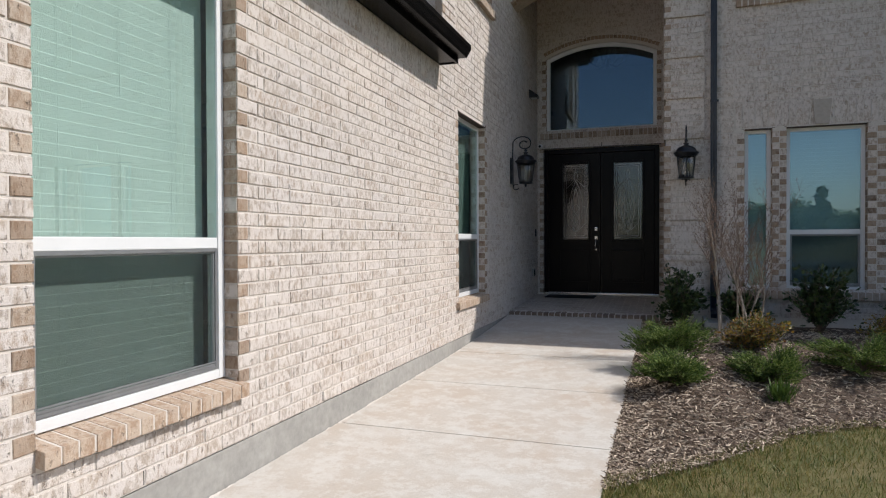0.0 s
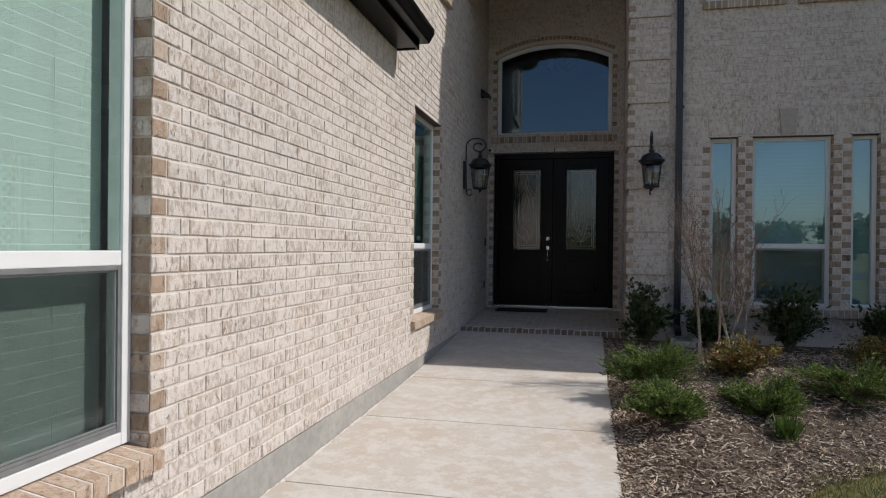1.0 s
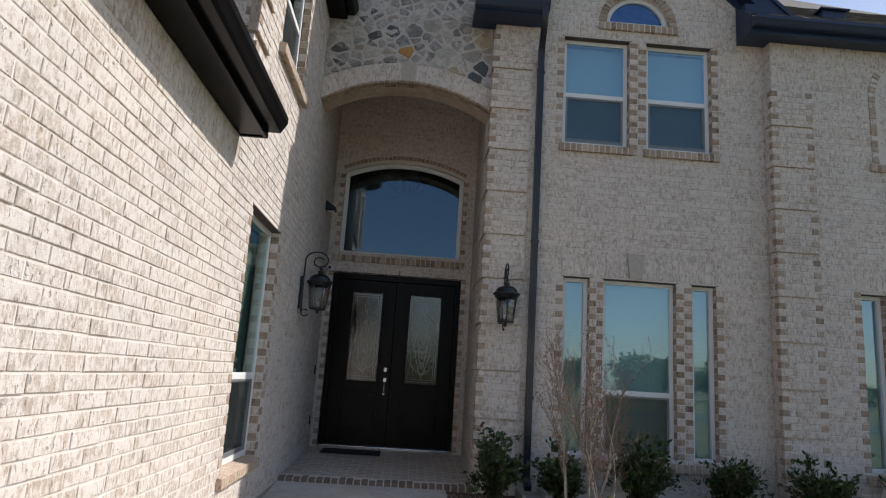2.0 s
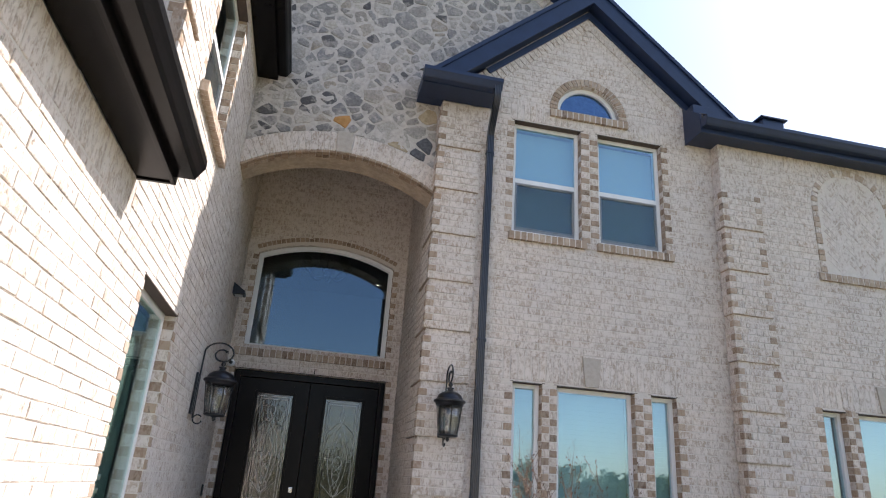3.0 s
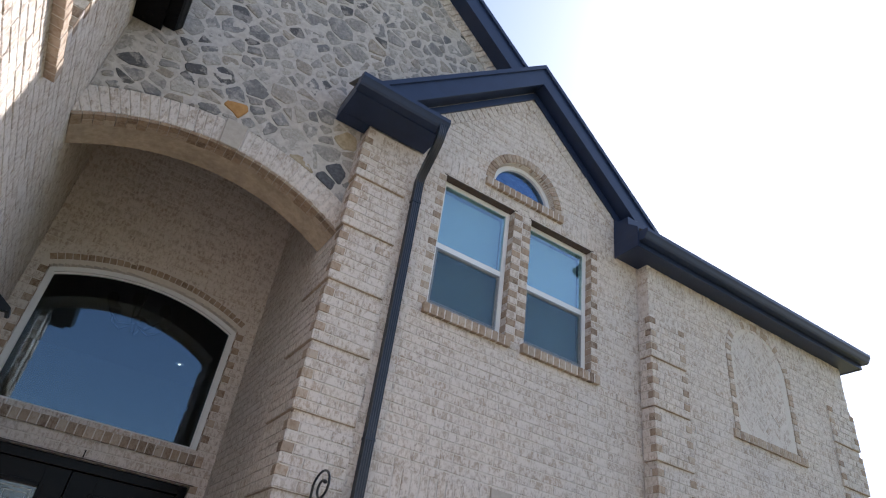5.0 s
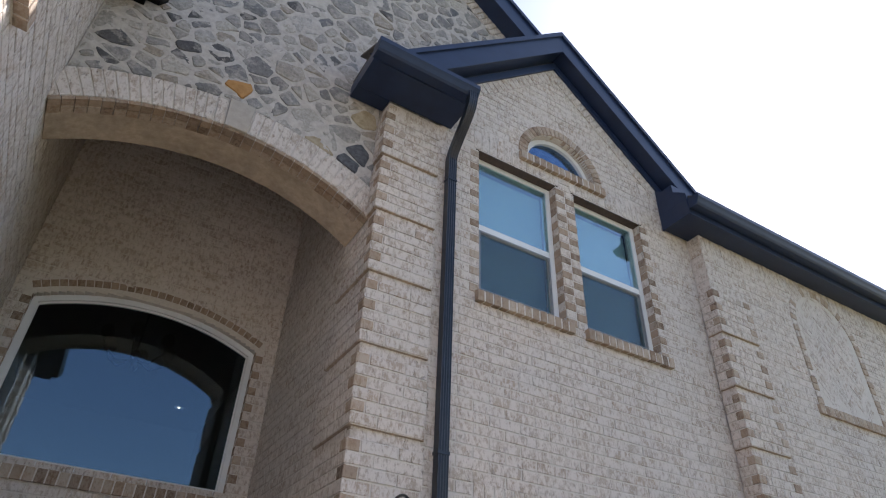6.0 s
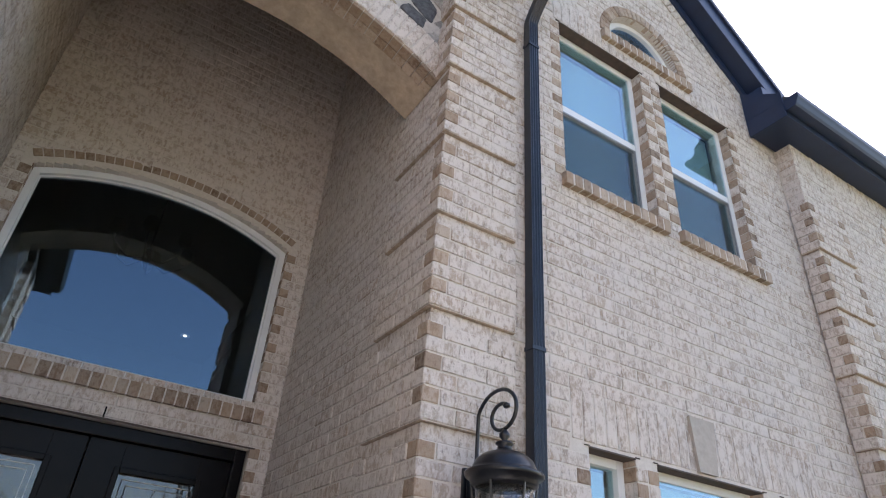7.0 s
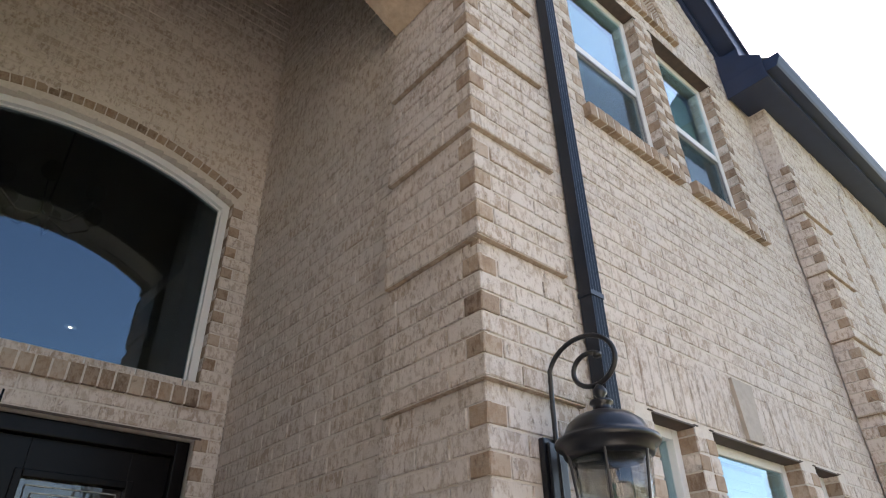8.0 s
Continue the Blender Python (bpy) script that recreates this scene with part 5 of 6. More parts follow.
GRASS = grass_material()
GROUND_Z, PATH_X = -0.045, -0.20
bm = bmesh.new()
vs = [bm.verts.new(p) for p in ((-400, -400, GROUND_Z), (400, -400, GROUND_Z), (400, 400, GROUND_Z), (-400, 400, GROUND_Z))]
bm.faces.new(vs)
tagged(part("ground", bm, GRASS, None), "mown green and straw lawn reaching to the horizon", "lawn", kind="structure")

path = thing("pavement", "pale stained concrete path along the house", "path", kind="structure")
for y0, y1 in ((-3.86, -2.46), (-2.46, -1.14), (-1.14, 0.18), (0.18, 1.50), (1.50, 2.82), (2.82, 4.14), (4.14, 5.46), (5.46, 6.78), (6.78, 8.10), (8.10, 9.19)):
    bm = boxed(((WEST_X + 0.001, y0 + 0.003, -0.2), (PATH_X, y1 - 0.003, 0.0), 0.005))
    for v in bm.verts:
        v.co.z += z_path(v.co.y)
    part("slab", bm, CONCRETE, path)
# mortar dropped along the foot of the wall
drops_v, drops_f = [], []
drng = random.Random(31)
for i in range(420):
    y = drng.uniform(-0.5, 9.1)
    L, w, h = drng.uniform(0.01, 0.08), drng.uniform(0.004, 0.026), drng.uniform(0.002, 0.007)
    n0 = len(drops_v)
    z = z_path(y)
    for k in range(6):
        a = 2 * math.pi * k / 6
        drops_v.append((WEST_X + max(0.0, 0.004 + w * (0.5 + 0.6 * math.cos(a) * drng.uniform(0.6, 1.2))), y + L * math.sin(a) * drng.uniform(0.6, 1.2), z - 0.002))
    drops_v.append((WEST_X + w * 0.3, y, z + h))
    drops_f += [(n0 + k, n0 + (k + 1) % 6, n0 + 6) for k in range(6)]
tagged(link_mesh("mortar_droppings", drops_v, drops_f, MORTAR), "pale mortar droppings along the wall's foot", "mortar", kind="stuff")
part("joint_filler", boxed(((WEST_X + 0.01, -3.85, -0.2), (PATH_X - 0.01, 9.18, -0.045))), FOUND, path)

porch = thing("floor_porch", "brick-paved porch floor with a rowlock edge", "floor", kind="structure")
prng = random.Random(3)


def z_porch(y):
    return 0.215 + 0.04 * (y - 9.2)


bm = boxed(((WEST_X + 0.002, 9.196, 0.0), (PORCH_X + 0.043, BACK_Y + 0.2, 1.0)))
for v in bm.verts:
    if v.co.z > 0.5:
        v.co.z = z_porch(v.co.y) - 0.005
part("mortar_bed", bm, MORTAR, porch)
# Edging bricks darkened in colour to hold the shade on their front faces.
SHADED_EDGING = brick_material("shaded_edging", [(0.0, (0.15, 0.105, 0.08)), (0.5, (0.24, 0.17, 0.12)), (1.0, (0.19, 0.135, 0.10))], (0.40, 0.34, 0.285), 0.25)
n = 26
for i in range(n):
    w = (PORCH_X - WEST_X) / n
    bm = boxed(((WEST_X + i * w + 0.007, 9.185 + prng.uniform(-0.003, 0.003), z_porch(9.2) - 0.075), (WEST_X + (i + 1) * w - 0.007, 9.38, z_porch(9.2) + prng.uniform(-0.002, 0.002)), 0.005))
    part("edge_brick", bm, SHADED_EDGING, porch)
PAVER = brick_material("paver_brick", [(0.0, (0.36, 0.305, 0.255)), (0.5, (0.52, 0.455, 0.39)), (1.0, (0.43, 0.355, 0.295))], (0.62, 0.56, 0.495), 0.5)
r = 0
y = 9.39
while y < BACK_Y - 0.02:
    x = WEST_X + 0.005 - (0.1 if r % 2 else 0.0)
    while x < PORCH_X - 0.02:
        a, b = max(x, WEST_X + 0.005), min(x + 0.191, PORCH_X - 0.006)
        if b - a > 0.03:
            o = prng.uniform(-0.0015, 0.002)
            bm = boxed(((a, y, z_porch(y) - 0.06), (b, min(y + 0.087, BACK_Y - 0.005), z_porch(y) + o), 0.003))
            part("paver", bm, PAVER, porch)
        x += 0.203
    y += 0.098
    r += 1

# ---- front door ----
door = thing("door_1", "black double front door with leaded glass panels", "door", kind="structure", at=(0, 0, 0))
D0 = -0.10
P_DOOR = P_BACK @ Matrix.Translation((-0.03, 0, 0))
part("door_frame", boxed(((-1.885, 0.27, D0 - 0.10), (-1.815, 2.815, D0 + 0.045), 0.006), ((-0.045, 0.27, D0 - 0.10), (0.025, 2.815, D0 + 0.045), 0.006), ((-1.814, 2.735, D0 - 0.10), (-0.046, 2.815, D0 + 0.045), 0.006), m=P_DOOR), DOORPAINT, door)
part("threshold", boxed(((-1.885, 0.285, D0 - 0.10), (0.025, 0.335, D0 + 0.09), 0.006), m=P_DOOR), CHROME, door, "pale metal threshold")
LEAVES = ((-1.812, -0.934, -1.57, -1.13), (-0.926, -0.048, -0.71, -0.245))
GZ0, GZ1 = 1.25, 2.55
for a, b, g0, g1 in LEAVES:
    leaf = part("door_leaf", boxed(((a, 0.34, D0 - 0.045), (g0, 2.732, D0), 0.003), ((g1, 0.34, D0 - 0.045), (b, 2.732, D0), 0.003), ((g0, GZ1, D0 - 0.045), (g1, 2.732, D0), 0.0), ((g0, 0.34, D0 - 0.045), (g1, GZ0, D0), 0.0), m=P_DOOR), DOORPAINT, door)
    bm = bmesh.new()
    for w, d0, d1 in ((0.035, D0 - 0.004, D0 + 0.016),):
        for q in (((g0 - w, GZ0 - w, d0), (g0, GZ1 + w, d1), 0.005), ((g1, GZ0 - w, d0), (g1 + w, GZ1 + w, d1), 0.005), ((g0, GZ0 - w, d0), (g1, GZ0, d1), 0.005), ((g0, GZ1, d0), (g1, GZ1 + w, d1), 0.005)):
            box(bm, *q)
    bmesh.ops.transform(bm, matrix=P_DOOR, verts=bm.verts)
    part("glass_moulding", bm, DOORPAINT, leaf)
    # raised lower panel
    bm = boxed(((a + 0.16, 0.52, D0 - 0.002), (b - 0.16, 1.10, D0 + 0.008), 0.006), ((a + 0.20, 0.56, D0), (b - 0.20, 1.06, D0 + 0.015), 0.008), m=P_DOOR)
    part("panel", bm, DOORPAINT, leaf)
    ob = part("pane", boxed(((g0, GZ0, D0 - 0.026), (g1, GZ1, D0 - 0.02)), m=P_DOOR), DOORGLASS, leaf, "textured leaded glass")
    ob.visible_shadow = False
    # lead cames: border, inner frame and a chain of ovals
    bm = bmesh.new()
    cx, r = (g0 + g1) / 2, 0.0032
    d = D0 - 0.016
    for k in (0.03, 0.062):
        lp = [(g0 + k, GZ0 + k, d), (g1 - k, GZ0 + k, d), (g1 - k, GZ1 - k, d), (g0 + k, GZ1 - k, d), (g0 + k, GZ0 + k, d)]
        for i in range(4):
            tube(bm, lp[i:i + 2], r, 5)
    low, tall = GZ0 + 0.13, GZ1 - GZ0 - 0.42
    for sx in (-1, 1):
        # a pointed oval, a slimmer one inside it and lines that cross below them
        for wide, a0, a1 in ((0.115, 0.0, 1.0), (0.06, 0.1, 0.86)):
            tube(bm, [(cx + sx * wide * math.sin(math.pi * i / 24) ** 0.85, low + tall * (a0 + (a1 - a0) * i / 24), d) for i in range(25)], r, 5)
        tube(bm, [(cx + sx * (0.05 * math.sin(3 * math.pi * i / 24) + 0.004), low + tall * 0.55 * i / 24, d) for i in range(25)], r, 5)
        tube(bm, [(cx + sx * 0.03 * math.sin(math.pi * i / 12), low + tall + 0.17 * i / 12, d) for i in range(13)], r, 5)
        edge = g0 + 0.062 if sx < 0 else g1 - 0.062
        tube(bm, [(cx + sx * 0.115, low + tall * 0.5, d), (edge, low + tall * 0.5, d)], r, 5)
        tube(bm, [(cx + sx * 0.02, low + tall * 1.02, d), (edge, low + tall * 0.86, d)], r, 5)
        tube(bm, [(cx + sx * 0.02, low, d), (edge, low + tall * 0.16, d)], r, 5)
    tube(bm, [(cx, GZ0 + 0.062, d), (cx, low, d)], r, 5)
    tube(bm, [(cx, low + tall + 0.17, d), (cx, GZ1 - 0.062, d)], r, 5)
    bmesh.ops.transform(bm, matrix=P_DOOR, verts=bm.verts)
    part("leading", bm, LEAD, leaf, "grey lead lines")
# handle set on the active leaf's meeting stile
handle = part("handle_set", boxed(((-1.032, 1.395, D0), (-0.978, 1.462, D0 + 0.016), 0.008), ((-1.018, 1.412, D0 + 0.016), (-0.992, 1.445, D0 + 0.026), 0.004), ((-1.03, 1.245, D0), (-0.98, 1.31, D0 + 0.012), 0.008), ((-1.022, 1.06, D0), (-0.988, 1.10, D0 + 0.012), 0.006), m=P_DOOR), CHROME, door, "satin nickel handle set and lock")
bm = bmesh.new()
tube(bm, [(-1.005, 1.08, D0 + 0.01), (-1.005, 1.09, D0 + 0.05), (-1.005, 1.15, D0 + 0.065), (-1.005, 1.22, D0 + 0.05), (-1.005, 1.245, D0 + 0.012)], [0.009, 0.010, 0.011, 0.010, 0.012], 10)
bmesh.ops.transform(bm, matrix=P_DOOR, verts=bm.verts)
part("grip", bm, CHROME, handle, smooth=True)
mat_z = z_porch(11.0)
doormat = thing("doormat", "thin black rubber doormat before the front door", "doormat", at=(-1.4, 11.0, mat_z))
bm = boxed(((-0.40, -0.22, 0.003), (0.40, 0.24, 0.018), 0.005))
part("mat", bm, RUBBER, doormat)

# ---- lamps, downspout and small fixtures ----


def lantern(m, label):
    """A wall lantern: plate, scroll arm, domed roof, caged seedy glass."""
    root = thing("wall_lantern", label, "lamp", "entry lanterns")
    root.matrix_world = m
    part("back_plate", boxed(((-0.055, -0.155, 0.0), (0.055, 0.225, 0.022), 0.006), ((-0.042, -0.14, 0.022), (0.042, 0.21, 0.032), 0.005)), IRON, root)
    bm = bmesh.new()
    tube(bm, [(0, -0.195 + 0.04 * math.sin(q), 0.078 + 0.04 * math.cos(q)) for q in [math.pi * (1.9 - 1.7 * i / 12) for i in range(13)]], 0.007, 8)
    rise = [(0, -0.19, 0.035), (0, -0.10, 0.034), (0, 0.05, 0.030), (0, 0.20, 0.028), (0, 0.33, 0.030)]
    for i in range(1, 40):
        q = i / 39
        a = math.pi * (1.0 - 2.75 * q)
        r = 0.125 * (1 - q) ** 0.75 + 0.026
        rise.append((0, 0.425 + r * math.sin(a) * 0.76, 0.17 + 0.045 * q + r * math.cos(a) * 0.95))
    tube(bm, rise, [0.0085] * (len(rise) - 4) + [0.009, 0.011, 0.016, 0.013], 8)
    part("scroll_arm", bm, IRON, root, smooth=True)
    rot = Matrix.Rotation(-math.pi / 2, 4, "X")

    def turned(name, rows, mat, sides=24, smooth=True, label=""):
        bm = bmesh.new()
        lathe(bm, rows, sides)
        bmesh.ops.transform(bm, matrix=Matrix.Translation((0, 0, 0.22)) @ rot @ Matrix.Diagonal((1.02, 1.02, 1.0, 1.0)), verts=bm.verts)
        return part(name, bm, mat, root, label, smooth)

    turned("roof", [(0.008, 0.352), (0.012, 0.345), (0.021, 0.332), (0.021, 0.320), (0.011, 0.308), (0.012, 0.302), (0.034, 0.298), (0.036, 0.290), (0.026, 0.284), (0.030, 0.268), (0.045, 0.262), (0.085, 0.247), (0.112, 0.224), (0.124, 0.196), (0.128, 0.184), (0.150, 0.178), (0.154, 0.168), (0.148, 0.158), (0.134, 0.152), (0.130, 0.134), (0.122, 0.124), (0.02, 0.120)], IRON)
    turned("glass", [(0.118, 0.118), (0.107, 0.02), (0.094, -0.08), (0.086, -0.138), (0.082, -0.138), (0.090, -0.08), (0.103, 0.02), (0.114, 0.118)], LAMPGLASS, label="clear rippled glass").visible_shadow = False
    turned("base", [(0.02, -0.133), (0.094, -0.135), (0.096, -0.147), (0.085, -0.155), (0.030, -0.161), (0.014, -0.169), (0.017, -0.181), (0.010, -0.195), (0.004, -0.201)], IRON)
    for k in range(6):
        a = 2 * math.pi * (k + 0.5) / 6
        bm = bmesh.new()
        tube(bm, [(r * math.cos(a) * 1.02, z, 0.22 + r * math.sin(a) * 1.02) for r, z in ((0.124, 0.13), (0.111, 0.02), (0.098, -0.08), (0.089, -0.148))], 0.0045, 6)
        part("cage_rod", bm, IRON, root)
    for k in range(3):
        a = 2 * math.pi * k / 3
        bm = bmesh.new()
        tube(bm, [(0.026 * math.cos(a), z, 0.22 + 0.026 * math.sin(a)) for z in (-0.13, -0.06)], 0.006, 8)
        part("candle", bm, CAST, root, "ivory candle sleeve")
    return root


lantern(P_BAY @ Matrix.Translation((0.345, 2.175, 0.028)), "black iron scroll lantern on the brick pier")
lantern(P_WEST @ Matrix.Translation((9.33, 2.205, 0.002)), "black iron scroll lantern on the porch side wall")

spout = thing("downspout", "dark fluted metal downspout on the brick front", "downspout")


def rounded(points, rounds=3):
    """Cut the corners of a line of points again and again."""
    pts = [Vector(p) for p in points]
    for _ in range(rounds):
        cut_pts = [pts[0]]
        for a, b in zip(pts, pts[1:]):
            cut_pts += [a.lerp(b, 0.25), a.lerp(b, 0.75)]
        pts = cut_pts + [pts[-1]]
    return pts


def spout_run(points, name):
    bm = bmesh.new()
    sec = []
    w, d = 0.037, 0.030
    for i in range(9):
        u = -w + 2 * w * i / 8
        sec.append((u, -d + (0.0 if i % 2 == 0 else 0.005)))
    sec += [(w, d), (-w, d)]
    rings = []
    for i, p in enumerate(points):
        p = Vector(p)
        t = (Vector(points[min(i + 1, len(points) - 1)]) - Vector(points[max(0, i - 1)])).normalized()
        side = Vector((1, 0, 0))
        side = (side - t * side.dot(t)).normalized()
        back = t.cross(side)
        if back.y < 0:
            back = -back
        rings.append([bm.verts.new(p + side * a + back * b) for a, b in sec])
    k = len(sec)
    for i in range(len(rings) - 1):
        for j in range(k):
            bm.faces.new((rings[i][j], rings[i][(j + 1) % k], rings[i + 1][(j + 1) % k], rings[i + 1][j]))
    bm.faces.new(rings[0][::-1])
    bm.faces.new(rings[-1])
    return part(name, bm, SPOUT, spout)


SX, SY = 0.682, BAY_Y - 0.042
spout_run(rounded([(0.645, 8.835, 5.88), (0.645, 8.835, 5.71), (SX, SY, 5.49), (SX, SY, 5.36)]), "elbow")
spout_run([(SX, SY, 5.37), (SX, SY, 3.2), (SX, SY, 0.42)], "pipe")
spout_run([(SX, SY, 0.425), (SX, SY - 0.004, 0.34), (SX, SY - 0.05, 0.29), (SX, SY - 0.14, 0.26)], "outlet")
for z in (5.2, 3.02, 1.2):
    part("strap", boxed(((SX - 0.043, SY - 0.033, z), (SX + 0.043, SY + 0.032, z + 0.022), 0.001), ((SX + 0.044, SY + 0.020, z - 0.004), (SX + 0.062, SY + 0.034, z + 0.026), 0.002)), SPOUT, spout)
splash = thing("splash_block", "grey concrete splash block under the downspout", "splash block", at=(SX, 8.92, 0.205))
part("block", boxed(((-0.14, -0.3, -0.05), (0.14, 0.16, 0.02), 0.012), ((-0.14, -0.3, 0.02), (-0.10, 0.16, 0.055), 0.008), ((0.10, -0.3, 0.02), (0.14, 0.16, 0.055), 0.008)), FOUND, splash)

spot = thing("security_light", "small black wedge-shaped fixture high on the wall", "fixture")
bm = bmesh.new()
vs = [bm.verts.new((u, v, d)) for u, v, d in ((10.62, 3.58, 0.004), (10.78, 3.58, 0.004), (10.78, 3.72, 0.004), (10.62, 3.72, 0.004), (10.62, 3.58, 0.15), (10.78, 3.58, 0.15), (10.78, 3.62, 0.15), (10.62, 3.62, 0.15))]
for f in ((0, 1, 2, 3), (4, 5, 6, 7), (0, 1, 5, 4), (3, 2, 6, 7), (0, 3, 7, 4), (1, 2, 6, 5)):
    bm.faces.new([vs[i] for i in f])
bmesh.ops.bevel(bm, geom=bm.edges[:], offset=0.006, segments=2, affect="EDGES")
bmesh.ops.transform(bm, matrix=P_WEST, verts=bm.verts)
part("body", bm, IRON, spot)
part("lens", boxed(((10.65, 3.572, 0.03), (10.75, 3.578, 0.12), 0.001), m=P_WEST), VINYL, spot)

cam_dome = thing("security_camera", "small white dome camera in the porch corner", "camera")
bm = bmesh.new()
lathe(bm, [(0.045, 0.0), (0.045, 0.03), (0.042, 0.04), (0.03, 0.065), (0.012, 0.078)], 20)
bmesh.ops.transform(bm, matrix=P_BACK @ Matrix.Translation((-1.975, 2.87, 0.001)), verts=bm.verts)
part("housing", bm, VINYL, cam_dome, smooth=True)
bm = bmesh.new()
lathe(bm, [(0.024, 0.066), (0.022, 0.078), (0.012, 0.086)], 16)
bmesh.ops.transform(bm, matrix=P_BACK @ Matrix.Translation((-1.975, 2.87, 0.001)), verts=bm.verts)
part("lens", bm, IRON, cam_dome, "dark lens", smooth=True)
outlet = thing("outdoor_outlet", "grey weatherproof outlet cover on the porch wall", "outlet")
part("cover", boxed(((10.84, 0.63, 0.002), (10.92, 0.76, 0.04), 0.006), m=P_WEST), FOUND, outlet)
part("lid", boxed(((10.85, 0.64, 0.041), (10.91, 0.75, 0.052), 0.004), m=P_WEST), DARK, outlet)
bell = thing("doorbell", "slim black doorbell on the porch wall", "doorbell")
part("case", boxed(((11.14, 1.30, 0.002), (11.18, 1.43, 0.022), 0.005), m=P_WEST), IRON, bell)
part("button", boxed(((11.15, 1.32, 0.023), (11.17, 1.34, 0.027), 0.002), m=P_WEST), CHROME, bell)

# ---- entrance hall seen through the transom ----
GLOBE = glass_material("pale_globe_glass", (0.8, 0.8, 0.78), 1.7, 0.05)
chandelier = thing("chandelier", "dark chandelier with glass globes in the entrance hall", "chandelier", at=(-0.95, 12.6, 4.55))
bm = bmesh.new()
tube(bm, [(0, 0, 2.115), (0, 0, 0.1)], 0.010, 8)
lathe(bm, [(0.01, 0.12), (0.04, 0.08), (0.045, 0.0), (0.02, -0.06), (0.005, -0.10)], 14)
part("stem", bm, IRON, chandelier, smooth=True)
for k in range(6):
    a = 2 * math.pi * k / 6 + 0.3
    bm = bmesh.new()
    tube(bm, [(0.02 * math.cos(a), 0.02 * math.sin(a), 0.0), (0.18 * math.cos(a), 0.18 * math.sin(a), -0.06), (0.32 * math.cos(a), 0.32 * math.sin(a), 0.04), (0.33 * math.cos(a), 0.33 * math.sin(a), 0.10)], 0.008, 8)
    arm = part("arm", bm, IRON, chandelier, smooth=True)
    bm = bmesh.new()
    lathe(bm, [(0.02, 0.0), (0.055, 0.03), (0.07, 0.08), (0.055, 0.13), (0.03, 0.15)], 14, (0.33 * math.cos(a), 0.33 * math.sin(a), 0.10))
    part("globe", bm, GLOBE, arm, smooth=True)

LIT, _, lb = material("lit_lamp_disc")
lb.inputs["Emission Color"].default_value = (1.0, 0.93, 0.8, 1)
lb.inputs["Emission Strength"].default_value = 5.0
hall_lamp = thing("recessed_ceiling_light", "lit round recessed light in the hall ceiling", "lamp", at=(0.49, 19.6, 6.65))
bm = bmesh.new()
lathe(bm, [(0.06, 0.0), (0.10, 0.0), (0.10, -0.012), (0.06, -0.008)], 20)
part("trim_ring", bm, VINYL, hall_lamp)
bm = bmesh.new()
lathe(bm, [(0.030, 0.004), (0.028, -0.008), (0.021, -0.018), (0.010, -0.024), (0.003, -0.026)], 20)
part("lens", bm, LIT, hall_lamp, "glowing lens")

# ---- planting bed ----
EDGE = [(PATH_X, 3.62), (0.17, 3.98), (0.5, 4.38), (0.9, 4.9), (1.3, 5.23), (2.2, 5.6), (3.4, 5.9), (6.0, 6.15), (9.1, 6.25)]


def bed_edge(x):
    for (a, b), (c, d) in zip(EDGE, EDGE[1:]):
        if x <= c:
            return b + (d - b) * (x - a) / (c - a) + 0.03 * noise.noise((x * 4, 0, 0))
    return EDGE[-1][1]


def ease(k):
    k = min(1.0, max(0.0, k))
    return k * k * (3 - 2 * k)


def z_soil(x, y):
    """A low mound: it climbs from the lawn and the path, and falls again towards the wall."""
    k = ease((y - bed_edge(x)) / 2.6)
    h = GROUND_Z + 0.012 + 0.27 * k - 0.10 * ease((y - 7.0) / 1.9) * k
    e = ease((x - PATH_X) / 0.5)
    return (z_path(y) - 0.012) * (1 - e) + h * e + 0.014 * noise.noise((x * 2.3, y * 2.3, 1.0)) * k


def mulch_material(name, dark, mid, light):
    m, t, b = material(name, 0.95)
    c = ramp(t, chance(t), [(0.0, dark), (0.45, mid), (0.8, light), (1.0, tuple(min(1, v * 1.35) for v in light))])
    c = mixc(t, 1.0, c, ramp(t, grain(t, 60, 4, 0.7), [(0.3, (0.6, 0.6, 0.6)), (0.7, (1.2, 1.2, 1.2))]), "MULTIPLY")
    t.links.new(c, b.inputs["Base Color"])
    bump(t, b, grain(t, 130, 3, 0.7), 0.7, 0.006)
    return m


SOIL = plain("mulch_soil", (0.045, 0.03, 0.021), (0.16, 0.11, 0.076), 60, 0.95, 0.9, 0.02)
CHIP = mulch_material("mulch_chips", (0.05, 0.033, 0.023), (0.22, 0.155, 0.11), (0.58, 0.48, 0.37))
verts, faces = [], []
nx, ny = 60, 60
for i in range(nx + 1):
    x = PATH_X + 9.3 * (i / nx) ** 1.3
    for j in range(ny + 1):
        e = bed_edge(x)
        y = e + (9.3 - e) * j / ny
        verts.append((x, y, z_soil(x, y) if j else GROUND_Z + 0.002))
for i in range(nx):
    for j in range(ny):
        a = i * (ny + 1) + j
        faces.append((a, a + ny + 1, a + ny + 2, a + 1))
bed = tagged(link_mesh("planting_bed", verts, faces, SOIL, smooth=True), "bark-mulched planting bed beside the path", "flower bed", kind="structure")
crng = random.Random(5)
verts, faces = [], []
